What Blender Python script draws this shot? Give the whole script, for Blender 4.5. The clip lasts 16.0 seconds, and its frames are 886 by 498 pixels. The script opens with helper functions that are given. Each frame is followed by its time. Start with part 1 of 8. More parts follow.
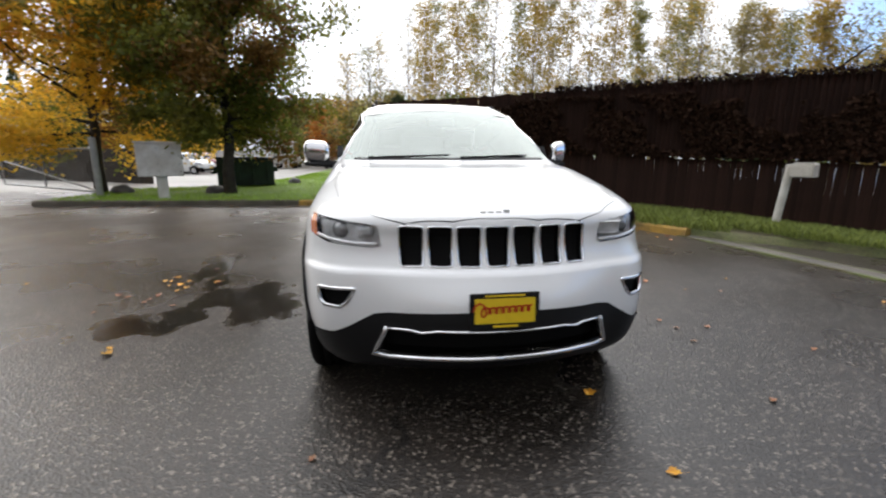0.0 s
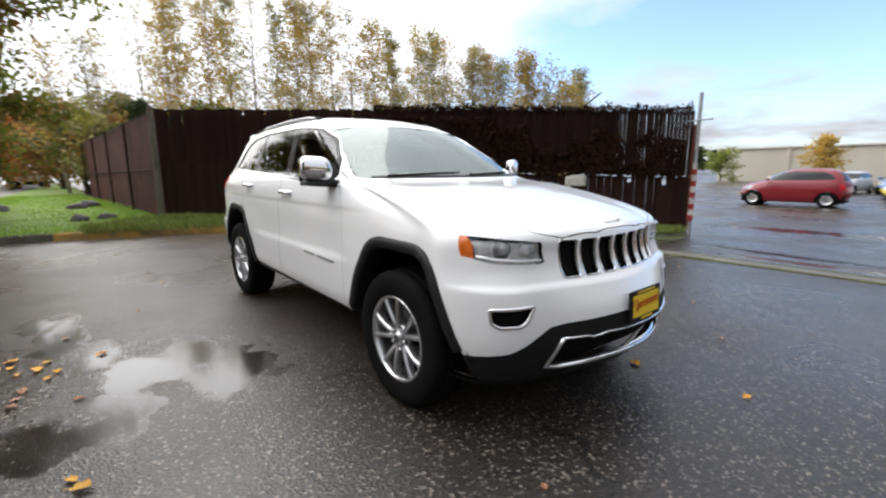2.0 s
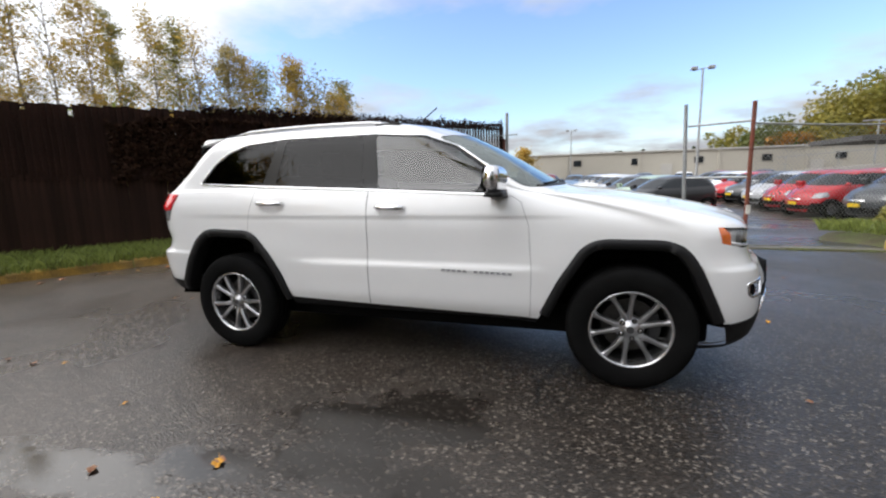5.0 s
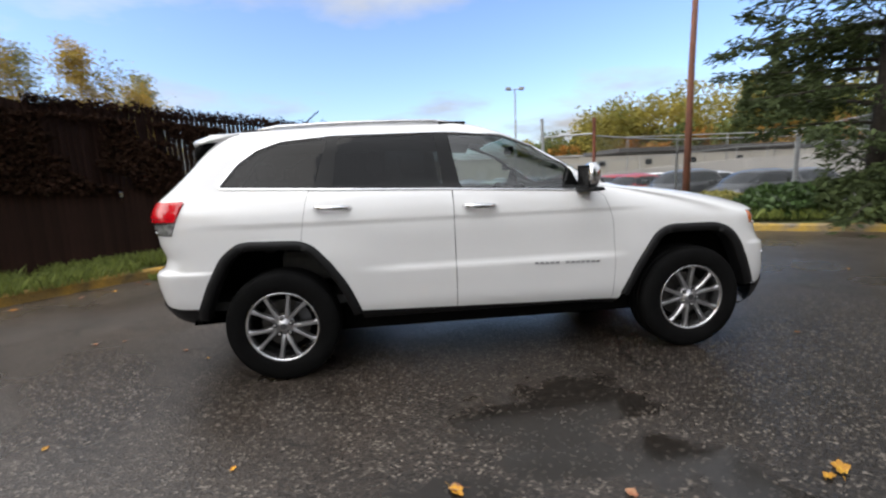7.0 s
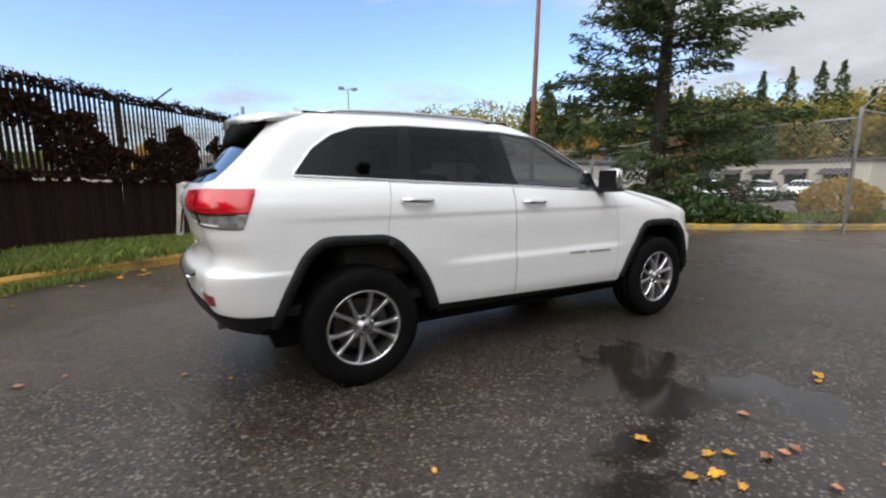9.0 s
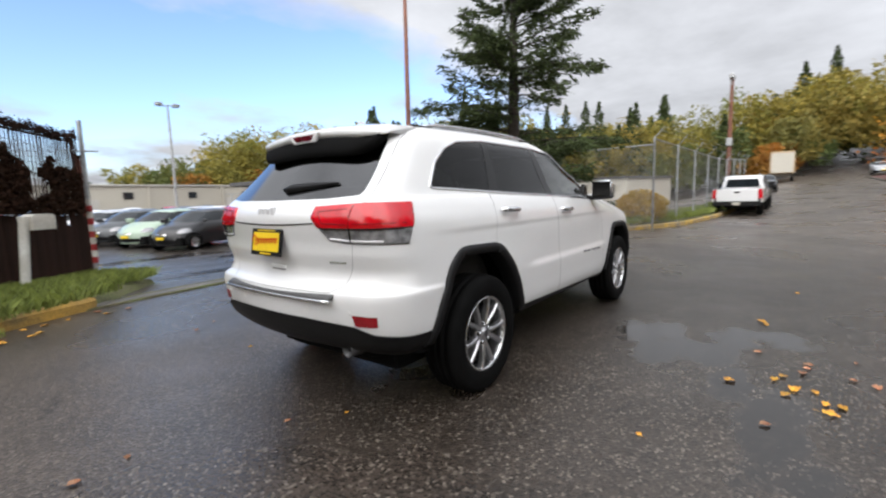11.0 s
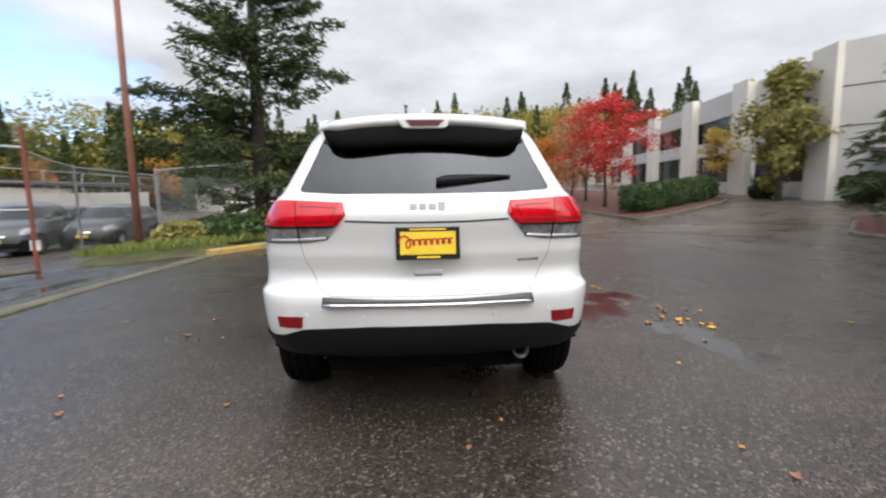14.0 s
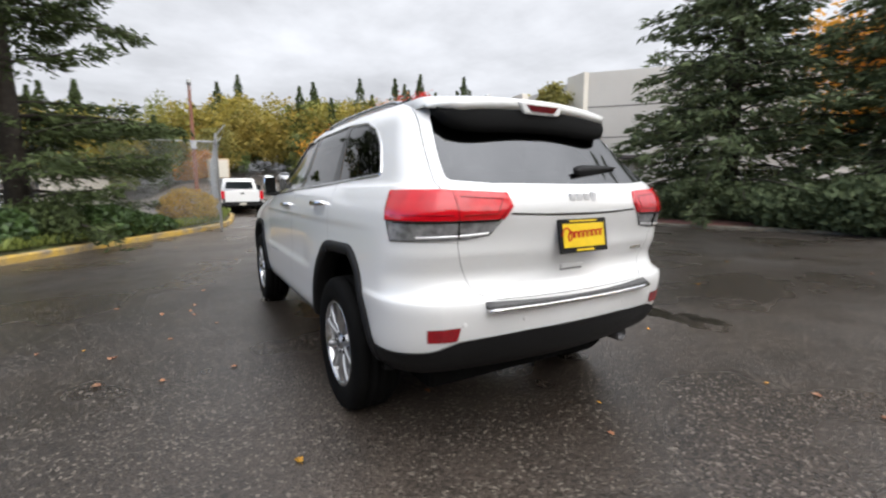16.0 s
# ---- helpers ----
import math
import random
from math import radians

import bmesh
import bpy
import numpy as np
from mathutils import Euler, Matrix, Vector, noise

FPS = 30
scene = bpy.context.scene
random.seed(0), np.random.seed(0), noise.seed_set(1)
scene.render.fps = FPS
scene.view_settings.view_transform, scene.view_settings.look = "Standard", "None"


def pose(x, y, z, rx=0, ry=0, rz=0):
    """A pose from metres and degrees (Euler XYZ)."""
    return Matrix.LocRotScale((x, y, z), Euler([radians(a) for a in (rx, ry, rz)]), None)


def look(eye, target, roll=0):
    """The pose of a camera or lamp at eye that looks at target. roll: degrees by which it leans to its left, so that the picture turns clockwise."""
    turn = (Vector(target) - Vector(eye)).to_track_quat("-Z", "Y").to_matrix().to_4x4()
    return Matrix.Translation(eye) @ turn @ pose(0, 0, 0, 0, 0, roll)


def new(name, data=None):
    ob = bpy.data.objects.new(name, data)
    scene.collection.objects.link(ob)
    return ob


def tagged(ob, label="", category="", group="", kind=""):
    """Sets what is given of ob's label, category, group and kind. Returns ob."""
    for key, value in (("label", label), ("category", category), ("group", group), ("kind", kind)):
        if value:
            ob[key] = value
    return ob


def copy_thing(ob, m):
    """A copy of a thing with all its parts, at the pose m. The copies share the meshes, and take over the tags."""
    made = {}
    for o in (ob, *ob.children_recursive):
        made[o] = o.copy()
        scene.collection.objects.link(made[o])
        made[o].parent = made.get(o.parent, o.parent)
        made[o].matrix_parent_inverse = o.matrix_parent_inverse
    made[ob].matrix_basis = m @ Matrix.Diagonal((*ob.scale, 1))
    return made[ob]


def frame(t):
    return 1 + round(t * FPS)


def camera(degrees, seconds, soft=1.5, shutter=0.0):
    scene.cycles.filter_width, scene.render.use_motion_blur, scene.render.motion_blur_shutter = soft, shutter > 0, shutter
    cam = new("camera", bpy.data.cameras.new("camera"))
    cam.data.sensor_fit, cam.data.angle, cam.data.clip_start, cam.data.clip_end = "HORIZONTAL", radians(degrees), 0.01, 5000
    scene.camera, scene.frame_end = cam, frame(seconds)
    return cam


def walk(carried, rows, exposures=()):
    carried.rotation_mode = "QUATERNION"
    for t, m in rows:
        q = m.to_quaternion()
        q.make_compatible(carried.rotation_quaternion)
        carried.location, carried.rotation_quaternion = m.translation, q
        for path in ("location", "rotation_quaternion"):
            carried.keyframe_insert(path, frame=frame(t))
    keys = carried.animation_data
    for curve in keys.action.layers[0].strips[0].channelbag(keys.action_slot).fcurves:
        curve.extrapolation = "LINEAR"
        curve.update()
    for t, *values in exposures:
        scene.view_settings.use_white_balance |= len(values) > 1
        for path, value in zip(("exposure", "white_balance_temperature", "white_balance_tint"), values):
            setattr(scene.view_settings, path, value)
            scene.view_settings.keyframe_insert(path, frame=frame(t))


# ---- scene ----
cam = camera(90.4, 16.0, soft=2.2, shutter=0.5)
PATH = [
    (0, (4.126, -0.534, 1.269), (2.189, -0.256, 0.854), 0.1),
    (0.5, (4.017, -0.983, 1.262), (2.12, -0.496, 0.855), -1.3),
    (1, (3.869, -1.436, 1.258), (2.066, -0.635, 0.926), -1.0),
    (1.5, (3.654, -1.831, 1.264), (1.966, -0.825, 0.894), -1.3),
    (2, (3.392, -2.191, 1.29), (1.876, -0.935, 0.937), -0.3),
    (2.5, (3.078, -2.557, 1.286), (1.673, -1.184, 0.909), -1.7),
    (3, (2.7, -2.871, 1.288), (1.372, -1.418, 0.936), -4.1),
    (3.5, (2.351, -3.149, 1.3), (1.27, -1.493, 1.005), -2.6),
    (3.7, (2.207, -3.248, 1.303), (1.224, -1.534, 0.996), -2.1),
    (5.8, (0.475, -3.83, 1.339), (0.175, -1.872, 1.061), -1.2),
    (6, (0.296, -3.868, 1.327), (0.106, -1.894, 1.073), -0.9),
    (6.5, (-0.171, -3.9, 1.319), (-0.164, -1.917, 1.06), -1.3),
    (7, (-0.64, -3.86, 1.324), (-0.45, -1.895, 1.004), -2.5),
    (7.5, (-1.119, -3.852, 1.328), (-0.669, -1.928, 1.023), -2.6),
    (8, (-1.542, -3.75, 1.316), (-0.892, -1.881, 1.026), -2.3),
    (8.2, (-1.703, -3.69, 1.319), (-0.961, -1.857, 1.019), -1.8),
    (10.3, (-3.359, -2.853, 1.277), (-2.018, -1.39, 1.025), -0.5),
    (10.5, (-3.489, -2.735, 1.26), (-2.07, -1.343, 1.037), -1.4),
    (11, (-3.799, -2.389, 1.261), (-2.222, -1.181, 1.024), -1.6),
    (11.5, (-4.082, -2.022, 1.264), (-2.363, -1.024, 1.046), -2.2),
    (12, (-4.25, -1.631, 1.254), (-2.454, -0.777, 1.037), -1.0),
    (12.5, (-4.397, -1.218, 1.27), (-2.503, -0.624, 1.021), -0.9),
    (13, (-4.477, -0.819, 1.258), (-2.525, -0.451, 1.022), -0.8),
    (13.5, (-4.5, -0.402, 1.247), (-2.52, -0.256, 1.005), -0.8),
    (14, (-4.503, 0.033, 1.247), (-2.52, -0.079, 1.011), -0.8),
    (14.5, (-4.4, 0.429, 1.248), (-2.451, 0.068, 0.976), -2.1),
    (15, (-4.277, 0.818, 1.228), (-2.387, 0.22, 0.957), -0.9),
    (15.5, (-4.099, 1.212, 1.238), (-2.281, 0.421, 0.973), 0.4),
    (16, (-3.843, 1.58, 1.242), (-2.125, 0.592, 0.972), -0.3),
]
walk(cam, [(t, look(e, g, r)) for t, e, g, r in PATH], exposures=((0.0, 0.72), (1.0, 0.88), (2.5, 0.84), (3.5, 0.74), (8.0, 0.62), (11.0, 0.74), (16.0, 0.88)))

# ---- light ----
world = bpy.data.worlds.new("sky")
scene.world = world
world.use_nodes = True
wn, wl = world.node_tree.nodes, world.node_tree.links
SUN_EL, SUN_AZ = 36.0, 198.0     # degrees; azimuth from +x towards +y


def wnode(kind, **inputs):
    n = wn.new(kind)
    for k, v in inputs.items():
        n.inputs[k.replace("_", " ")].default_value = v
    return n


def build_sky():
    bg = wn["Background"]
    sky = wn.new("ShaderNodeTexSky")
    sky.sky_type, sky.sun_disc = "NISHITA", False
    sky.sun_elevation, sky.sun_rotation = radians(SUN_EL), radians(90 - SUN_AZ)
    tc = wn.new("ShaderNodeTexCoord")
    # cloud sheet: the direction is projected on a flat layer overhead
    sep = wn.new("ShaderNodeSeparateXYZ")
    wl.new(tc.outputs["Generated"], sep.inputs[0])
    zz = wn.new("ShaderNodeMath"); zz.operation = "MAXIMUM"; zz.inputs[1].default_value = 0.0
    wl.new(sep.outputs["Z"], zz.inputs[0])
    zo = wn.new("ShaderNodeMath"); zo.operation = "ADD"; zo.inputs[1].default_value = 0.16
    wl.new(zz.outputs[0], zo.inputs[0])
    dx = wn.new("ShaderNodeMath"); dx.operation = "DIVIDE"
    dy = wn.new("ShaderNodeMath"); dy.operation = "DIVIDE"
    wl.new(sep.outputs["X"], dx.inputs[0]); wl.new(zo.outputs[0], dx.inputs[1])
    wl.new(sep.outputs["Y"], dy.inputs[0]); wl.new(zo.outputs[0], dy.inputs[1])
    com = wn.new("ShaderNodeCombineXYZ")
    wl.new(dx.outputs[0], com.inputs[0]); wl.new(dy.outputs[0], com.inputs[1])
    n1 = wnode("ShaderNodeTexNoise", Scale=0.9, Detail=7.0, Roughness=0.55)
    wl.new(com.outputs[0], n1.inputs["Vector"])
    # the open blue part of the sky lies towards +y
    cl = wnode("ShaderNodeMapRange", From_Min=1.35, From_Max=2.15, To_Min=0.36, To_Max=-0.15)
    px = wn.new("ShaderNodeMath"); px.operation = "MAXIMUM"; px.inputs[1].default_value = 0.0
    wl.new(dx.outputs[0], px.inputs[0])
    tilt = wn.new("ShaderNodeMath"); tilt.operation = "MULTIPLY_ADD"; tilt.inputs[1].default_value = 0.25
    wl.new(px.outputs[0], tilt.inputs[0]); wl.new(dy.outputs[0], tilt.inputs[2])
    wl.new(tilt.outputs[0], cl.inputs["Value"])
    add = wn.new("ShaderNodeMath"); add.operation = "ADD"
    wl.new(n1.outputs["Fac"], add.inputs[0]); wl.new(cl.outputs[0], add.inputs[1])
    low = wnode("ShaderNodeMapRange", From_Min=0.0, From_Max=0.26, To_Min=0.30, To_Max=0.0)
    wl.new(sep.outputs["Z"], low.inputs["Value"])
    add2 = wn.new("ShaderNodeMath"); add2.operation = "ADD"
    wl.new(add.outputs[0], add2.inputs[0]); wl.new(low.outputs[0], add2.inputs[1])
    mask = wnode("ShaderNodeMapRange", From_Min=0.46, From_Max=0.66)
    wl.new(add2.outputs[0], mask.inputs["Value"])
    # grey and white of the clouds
    n2 = wnode("ShaderNodeTexNoise", Scale=1.3, Detail=6.0, Roughness=0.6)
    wl.new(com.outputs[0], n2.inputs["Vector"])
    bright = wn.new("ShaderNodeVectorMath"); bright.operation = "DOT_PRODUCT"
    a, e = radians(SUN_AZ), radians(SUN_EL)
    bright.inputs[1].default_value = (math.cos(a) * math.cos(e), math.sin(a) * math.cos(e), math.sin(e))
    wl.new(tc.outputs["Generated"], bright.inputs[0])
    br = wnode("ShaderNodeMapRange", From_Min=0.25, From_Max=1.0, To_Min=0.68, To_Max=1.9)
    wl.new(bright.outputs["Value"], br.inputs["Value"])
    g = wnode("ShaderNodeMapRange", From_Min=0.32, From_Max=0.68, To_Min=0.72, To_Max=1.08)
    wl.new(n2.outputs["Fac"], g.inputs["Value"])
    gm = wn.new("ShaderNodeMath"); gm.operation = "MULTIPLY"
    zen = wnode("ShaderNodeMapRange", From_Min=0.0, From_Max=1.0, To_Min=1.0, To_Max=2.1)   # overcast: brighter overhead
    wl.new(sep.outputs["Z"], zen.inputs["Value"])
    gz = wn.new("ShaderNodeMath"); gz.operation = "MULTIPLY"
    wl.new(g.outputs[0], gz.inputs[0]); wl.new(zen.outputs[0], gz.inputs[1])
    wl.new(br.outputs[0], gm.inputs[0]); wl.new(gz.outputs[0], gm.inputs[1])
    cloud = wn.new("ShaderNodeVectorMath"); cloud.operation = "SCALE"
    cloud.inputs[0].default_value = (3.40, 3.5, 3.75)
    wl.new(gm.outputs[0], cloud.inputs["Scale"])
    blue = wn.new("ShaderNodeVectorMath"); blue.operation = "MULTIPLY"
    blue.inputs[1].default_value = (0.85, 0.93, 1.14)
    wl.new(sky.outputs[0], blue.inputs[0])
    mix = wn.new("ShaderNodeMix"); mix.data_type = "RGBA"
    wl.new(mask.outputs[0], mix.inputs["Factor"])
    wl.new(blue.outputs[0], mix.inputs["A"]); wl.new(cloud.outputs[0], mix.inputs["B"])
    wl.new(mix.outputs["Result"], bg.inputs["Color"])
    bg.inputs["Strength"].default_value = 0.16


build_sky()
sun = new("sun", bpy.data.lights.new("sun", "SUN"))
sun.data.energy, sun.data.angle, sun.data.color = 1.4, radians(90), (1.0, 0.93, 0.84)
_a, _e = radians(SUN_AZ), radians(SUN_EL)
sun.matrix_world = look((math.cos(_a) * math.cos(_e) * 30, math.sin(_a) * math.cos(_e) * 30, math.sin(_e) * 30), (0, 0, 0))

# ---- materials ----
def mat(name, color, rough=0.6, metal=0.0, vary=0.0, scale=4.0, color2=None, fine=0.0, fine_scale=60.0, bump=0.0, bump_scale=60.0,
        coat=0.0, spec=0.5, rough2=None, rnd=0.0, island=0.0, transl=0.0, emit=0.0):
    """A principled material: colour to colour2 by a coarse noise, a fine grain, bump, and a spread by object or by island."""
    m = bpy.data.materials.new(name)
    m.use_nodes = True
    nt = m.node_tree
    p = nt.nodes["Principled BSDF"]
    p.inputs["Roughness"].default_value, p.inputs["Metallic"].default_value = rough, metal
    p.inputs["Coat Weight"].default_value, p.inputs["Coat Roughness"].default_value = coat, 0.03
    p.inputs["Specular IOR Level"].default_value = spec
    c1 = (*color, 1)
    p.inputs["Base Color"].default_value = c1
    m.diffuse_color = c1
    tc = nt.nodes.new("ShaderNodeTexCoord")
    out = None

    def tex(s, detail=4.0):
        n = nt.nodes.new("ShaderNodeTexNoise")
        n.inputs["Scale"].default_value, n.inputs["Detail"].default_value = s, detail
        nt.links.new(tc.outputs["Object"], n.inputs["Vector"])
        return n

    def mixc(fac, a, b):
        x = nt.nodes.new("ShaderNodeMix"); x.data_type = "RGBA"
        nt.links.new(fac, x.inputs["Factor"])
        for sock, v in (("A", a), ("B", b)):
            if isinstance(v, tuple):
                x.inputs[sock].default_value = v
            else:
                nt.links.new(v, x.inputs[sock])
        return x.outputs["Result"]

    def ramp(sock, lo, hi, t0=0.0, t1=1.0):
        r = nt.nodes.new("ShaderNodeMapRange")
        r.inputs["From Min"].default_value, r.inputs["From Max"].default_value = lo, hi
        r.inputs["To Min"].default_value, r.inputs["To Max"].default_value = t0, t1
        nt.links.new(sock, r.inputs["Value"])
        return r.outputs[0]

    if color2 is not None or vary:
        c2 = (*color2, 1) if color2 is not None else tuple(min(1, c * (1 - vary)) for c in color) + (1,)
        coarse = tex(scale)
        out = mixc(ramp(coarse.outputs["Fac"], 0.35, 0.65), c1, c2)
        if rough2 is not None:
            nt.links.new(ramp(coarse.outputs["Fac"], 0.35, 0.65, rough, rough2), p.inputs["Roughness"])
    if fine:
        f = tex(fine_scale, 2.0)
        base = out if out is not None else c1
        dark = nt.nodes.new("ShaderNodeHueSaturation")
        if isinstance(base, tuple):
            dark.inputs["Color"].default_value = base
        else:
            nt.links.new(base, dark.inputs["Color"])
        nt.links.new(ramp(f.outputs["Fac"], 0.3, 0.7, 1 - fine, 1 + fine), dark.inputs["Value"])
        out = dark.outputs[0]
    for amount, kind, sock in ((rnd, "ShaderNodeObjectInfo", "Random"), (island, "ShaderNodeNewGeometry", "Random Per Island")):
        if amount:
            o = nt.nodes.new(kind)
            h = nt.nodes.new("ShaderNodeHueSaturation")
            base = out if out is not None else c1
            if isinstance(base, tuple):
                h.inputs["Color"].default_value = base
            else:
                nt.links.new(base, h.inputs["Color"])
            nt.links.new(ramp(o.outputs[sock], 0, 1, 1 - amount, 1 + amount), h.inputs["Value"])
            nt.links.new(ramp(o.outputs[sock], 0, 1, 0.5 + amount * 0.01, 0.5 - amount * 0.01), h.inputs["Hue"])
            out = h.outputs[0]
    if out is not None:
        nt.links.new(out, p.inputs["Base Color"])
    if bump:
        b = nt.nodes.new("ShaderNodeBump")
        b.inputs["Strength"].default_value, b.inputs["Distance"].default_value = bump, 0.01
        nt.links.new(tex(bump_scale, 5.0).outputs["Fac"], b.inputs["Height"])
        nt.links.new(b.outputs[0], p.inputs["Normal"])
    if transl:
        t = nt.nodes.new("ShaderNodeBsdfTranslucent")
        if out is not None:
            nt.links.new(out, t.inputs["Color"])
        else:
            t.inputs["Color"].default_value = c1
        mx = nt.nodes.new("ShaderNodeMixShader")
        mx.inputs[0].default_value = transl
        nt.links.new(p.outputs[0], mx.inputs[1]); nt.links.new(t.outputs[0], mx.inputs[2])
        nt.links.new(mx.outputs[0], nt.nodes["Material Output"].inputs[0])
    if emit:
        p.inputs["Emission Color"].default_value, p.inputs["Emission Strength"].default_value = c1, emit
    return m


def glass_mat(name, tint, see, ior=1.6, sheen=(1, 1, 1)):
    """A thin pane: a mirror that grows towards grazing view, over a tinted see-through; alike from both faces."""
    m = bpy.data.materials.new(name)
    m.use_nodes = True
    nt = m.node_tree
    nt.nodes.remove(nt.nodes["Principled BSDF"])
    tr = nt.nodes.new("ShaderNodeBsdfTransparent"); tr.inputs[0].default_value = (*[c * see for c in tint], 1)
    gl = nt.nodes.new("ShaderNodeBsdfGlossy"); gl.inputs["Roughness"].default_value = 0.0; gl.inputs["Color"].default_value = (*sheen, 1)
    lw = nt.nodes.new("ShaderNodeLayerWeight"); lw.inputs[0].default_value = 0.5
    pw = nt.nodes.new("ShaderNodeMath"); pw.operation = "POWER"; pw.inputs[1].default_value = 5.0
    nt.links.new(lw.outputs["Facing"], pw.inputs[0])
    f0 = ((ior - 1) / (ior + 1)) ** 2
    ma = nt.nodes.new("ShaderNodeMath"); ma.operation = "MULTIPLY_ADD"
    ma.inputs[1].default_value, ma.inputs[2].default_value = 1 - f0, f0
    nt.links.new(pw.outputs[0], ma.inputs[0])
    mx = nt.nodes.new("ShaderNodeMixShader")
    nt.links.new(ma.outputs[0], mx.inputs[0])
    nt.links.new(tr.outputs[0], mx.inputs[1]); nt.links.new(gl.outputs[0], mx.inputs[2])
    nt.links.new(mx.outputs[0], nt.nodes["Material Output"].inputs[0])
    return m


FILMS = ((0.70, -2.42, 0.28, 0.28), (0.55, -2.14, 0.30, 0.20), (0.40, -1.50, 0.42, 0.30), (0.02, -1.72, 0.38, 0.34), (0.08, -2.04, 0.40, 0.18), (-0.50, -2.20, 0.34, 0.14), (-1.05, -2.40, 0.60, 0.15), (-1.50, -2.55, 0.30, 0.14),
         (2.2, 5.6, 1.6, 0.28), (1.2, 6.7, 2.2, 0.35), (4.5, 10.5, 2.5, 0.6), (0.5, 12.5, 2.5, 0.7))


def asphalt_mat(name="asphalt"):
    """Wet, worn asphalt: pale and dark stones in a dark binder, smooth where water stands in a film."""
    m = bpy.data.materials.new(name)
    m.use_nodes = True
    nt = m.node_tree
    p = nt.nodes["Principled BSDF"]
    tc = nt.nodes.new("ShaderNodeTexCoord")

    def noise_tex(s, d=4.0):
        n = nt.nodes.new("ShaderNodeTexNoise")
        n.inputs["Scale"].default_value, n.inputs["Detail"].default_value = s, d
        nt.links.new(tc.outputs["Object"], n.inputs["Vector"])
        return n.outputs["Fac"]

    def rng(sock, a, b, c=0.0, d=1.0):
        r = nt.nodes.new("ShaderNodeMapRange")
        for k, v in (("From Min", a), ("From Max", b), ("To Min", c), ("To Max", d)):
            r.inputs[k].default_value = v
        nt.links.new(sock, r.inputs["Value"])
        return r.outputs[0]

    def mixc(f, a, b):
        x = nt.nodes.new("ShaderNodeMix"); x.data_type = "RGBA"
        nt.links.new(f, x.inputs["Factor"])
        for s, v in (("A", a), ("B", b)):
            if isinstance(v, tuple):
                x.inputs[s].default_value = v
            else:
                nt.links.new(v, x.inputs[s])
        return x.outputs["Result"]

    v = nt.nodes.new("ShaderNodeTexVoronoi")
    v.inputs["Scale"].default_value = 75.0
    nt.links.new(tc.outputs["Object"], v.inputs["Vector"])
    sepc = nt.nodes.new("ShaderNodeSeparateColor")
    nt.links.new(v.outputs["Color"], sepc.inputs[0])
    stone = rng(sepc.outputs[0], 0.84, 1.0, 0.0, 0.80)
    big = noise_tex(0.35, 5.0)
    mid = noise_tex(2.2, 5.0)
    base = mixc(rng(big, 0.35, 0.65), (0.019, 0.0148, 0.0118, 1), (0.035, 0.0278, 0.0224, 1))
    base = mixc(rng(mid, 0.45, 0.75, 0, 0.5), base, (0.011, 0.0097, 0.0085, 1))
    # paler away from x = 2.4, ragged edge: worn paving, plus sky sheen painted in
    sx = nt.nodes.new("ShaderNodeSeparateXYZ")
    nt.links.new(tc.outputs["Object"], sx.inputs[0])
    off = nt.nodes.new("ShaderNodeMath"); off.operation = "SUBTRACT"; off.inputs[1].default_value = 2.4
    nt.links.new(sx.outputs["X"], off.inputs[0])
    far = nt.nodes.new("ShaderNodeMath"); far.operation = "ABSOLUTE"
    nt.links.new(off.outputs[0], far.inputs[0])
    ex = nt.nodes.new("ShaderNodeMath"); ex.operation = "MULTIPLY_ADD"; ex.inputs[1].default_value = 2.5
    nt.links.new(noise_tex(0.6, 5.0), ex.inputs[0]); nt.links.new(far.outputs[0], ex.inputs[2])
    worn_sheen = nt.nodes.new("ShaderNodeHueSaturation")
    nt.links.new(base, worn_sheen.inputs["Color"])
    nt.links.new(rng(ex.outputs[0], 2.6, 10.0, 0.72, 2.8), worn_sheen.inputs["Value"])
    base = worn_sheen.outputs[0]
    shade = rng(sepc.outputs[1], 0, 1, 0.5, 1.55)
    hs = nt.nodes.new("ShaderNodeHueSaturation")
    nt.links.new(base, hs.inputs["Color"]); nt.links.new(shade, hs.inputs["Value"])
    col = mixc(stone, hs.outputs[0], (0.21, 0.18, 0.148, 1))
    # hairline cracks
    wv = nt.nodes.new("ShaderNodeTexNoise")
    wv.inputs["Scale"].default_value, wv.inputs["Detail"].default_value = 1.3, 6.0
    nt.links.new(tc.outputs["Object"], wv.inputs["Vector"])
    wa = nt.nodes.new("ShaderNodeVectorMath"); wa.operation = "MULTIPLY_ADD"
    wa.inputs[1].default_value = (1.2, 1.2, 0)
    nt.links.new(wv.outputs["Color"], wa.inputs[0]); nt.links.new(tc.outputs["Object"], wa.inputs[2])
    ck = nt.nodes.new("ShaderNodeTexVoronoi"); ck.feature = "DISTANCE_TO_EDGE"
    ck.inputs["Scale"].default_value = 0.42
    nt.links.new(wa.outputs[0], ck.inputs["Vector"])
    line = rng(ck.outputs["Distance"], 0.0015, 0.006, 0.85, 0.0)
    lm = nt.nodes.new("ShaderNodeMath"); lm.operation = "MULTIPLY"
    nt.links.new(line, lm.inputs[0]); nt.links.new(rng(noise_tex(0.55, 2.0), 0.50, 0.60), lm.inputs[1])
    col = mixc(lm.outputs[0], col, (0.006, 0.005, 0.0045, 1))
    wet = noise_tex(0.5, 3.0)
    dry = rng(wet, 0.38, 0.62, 0.24, 0.44)
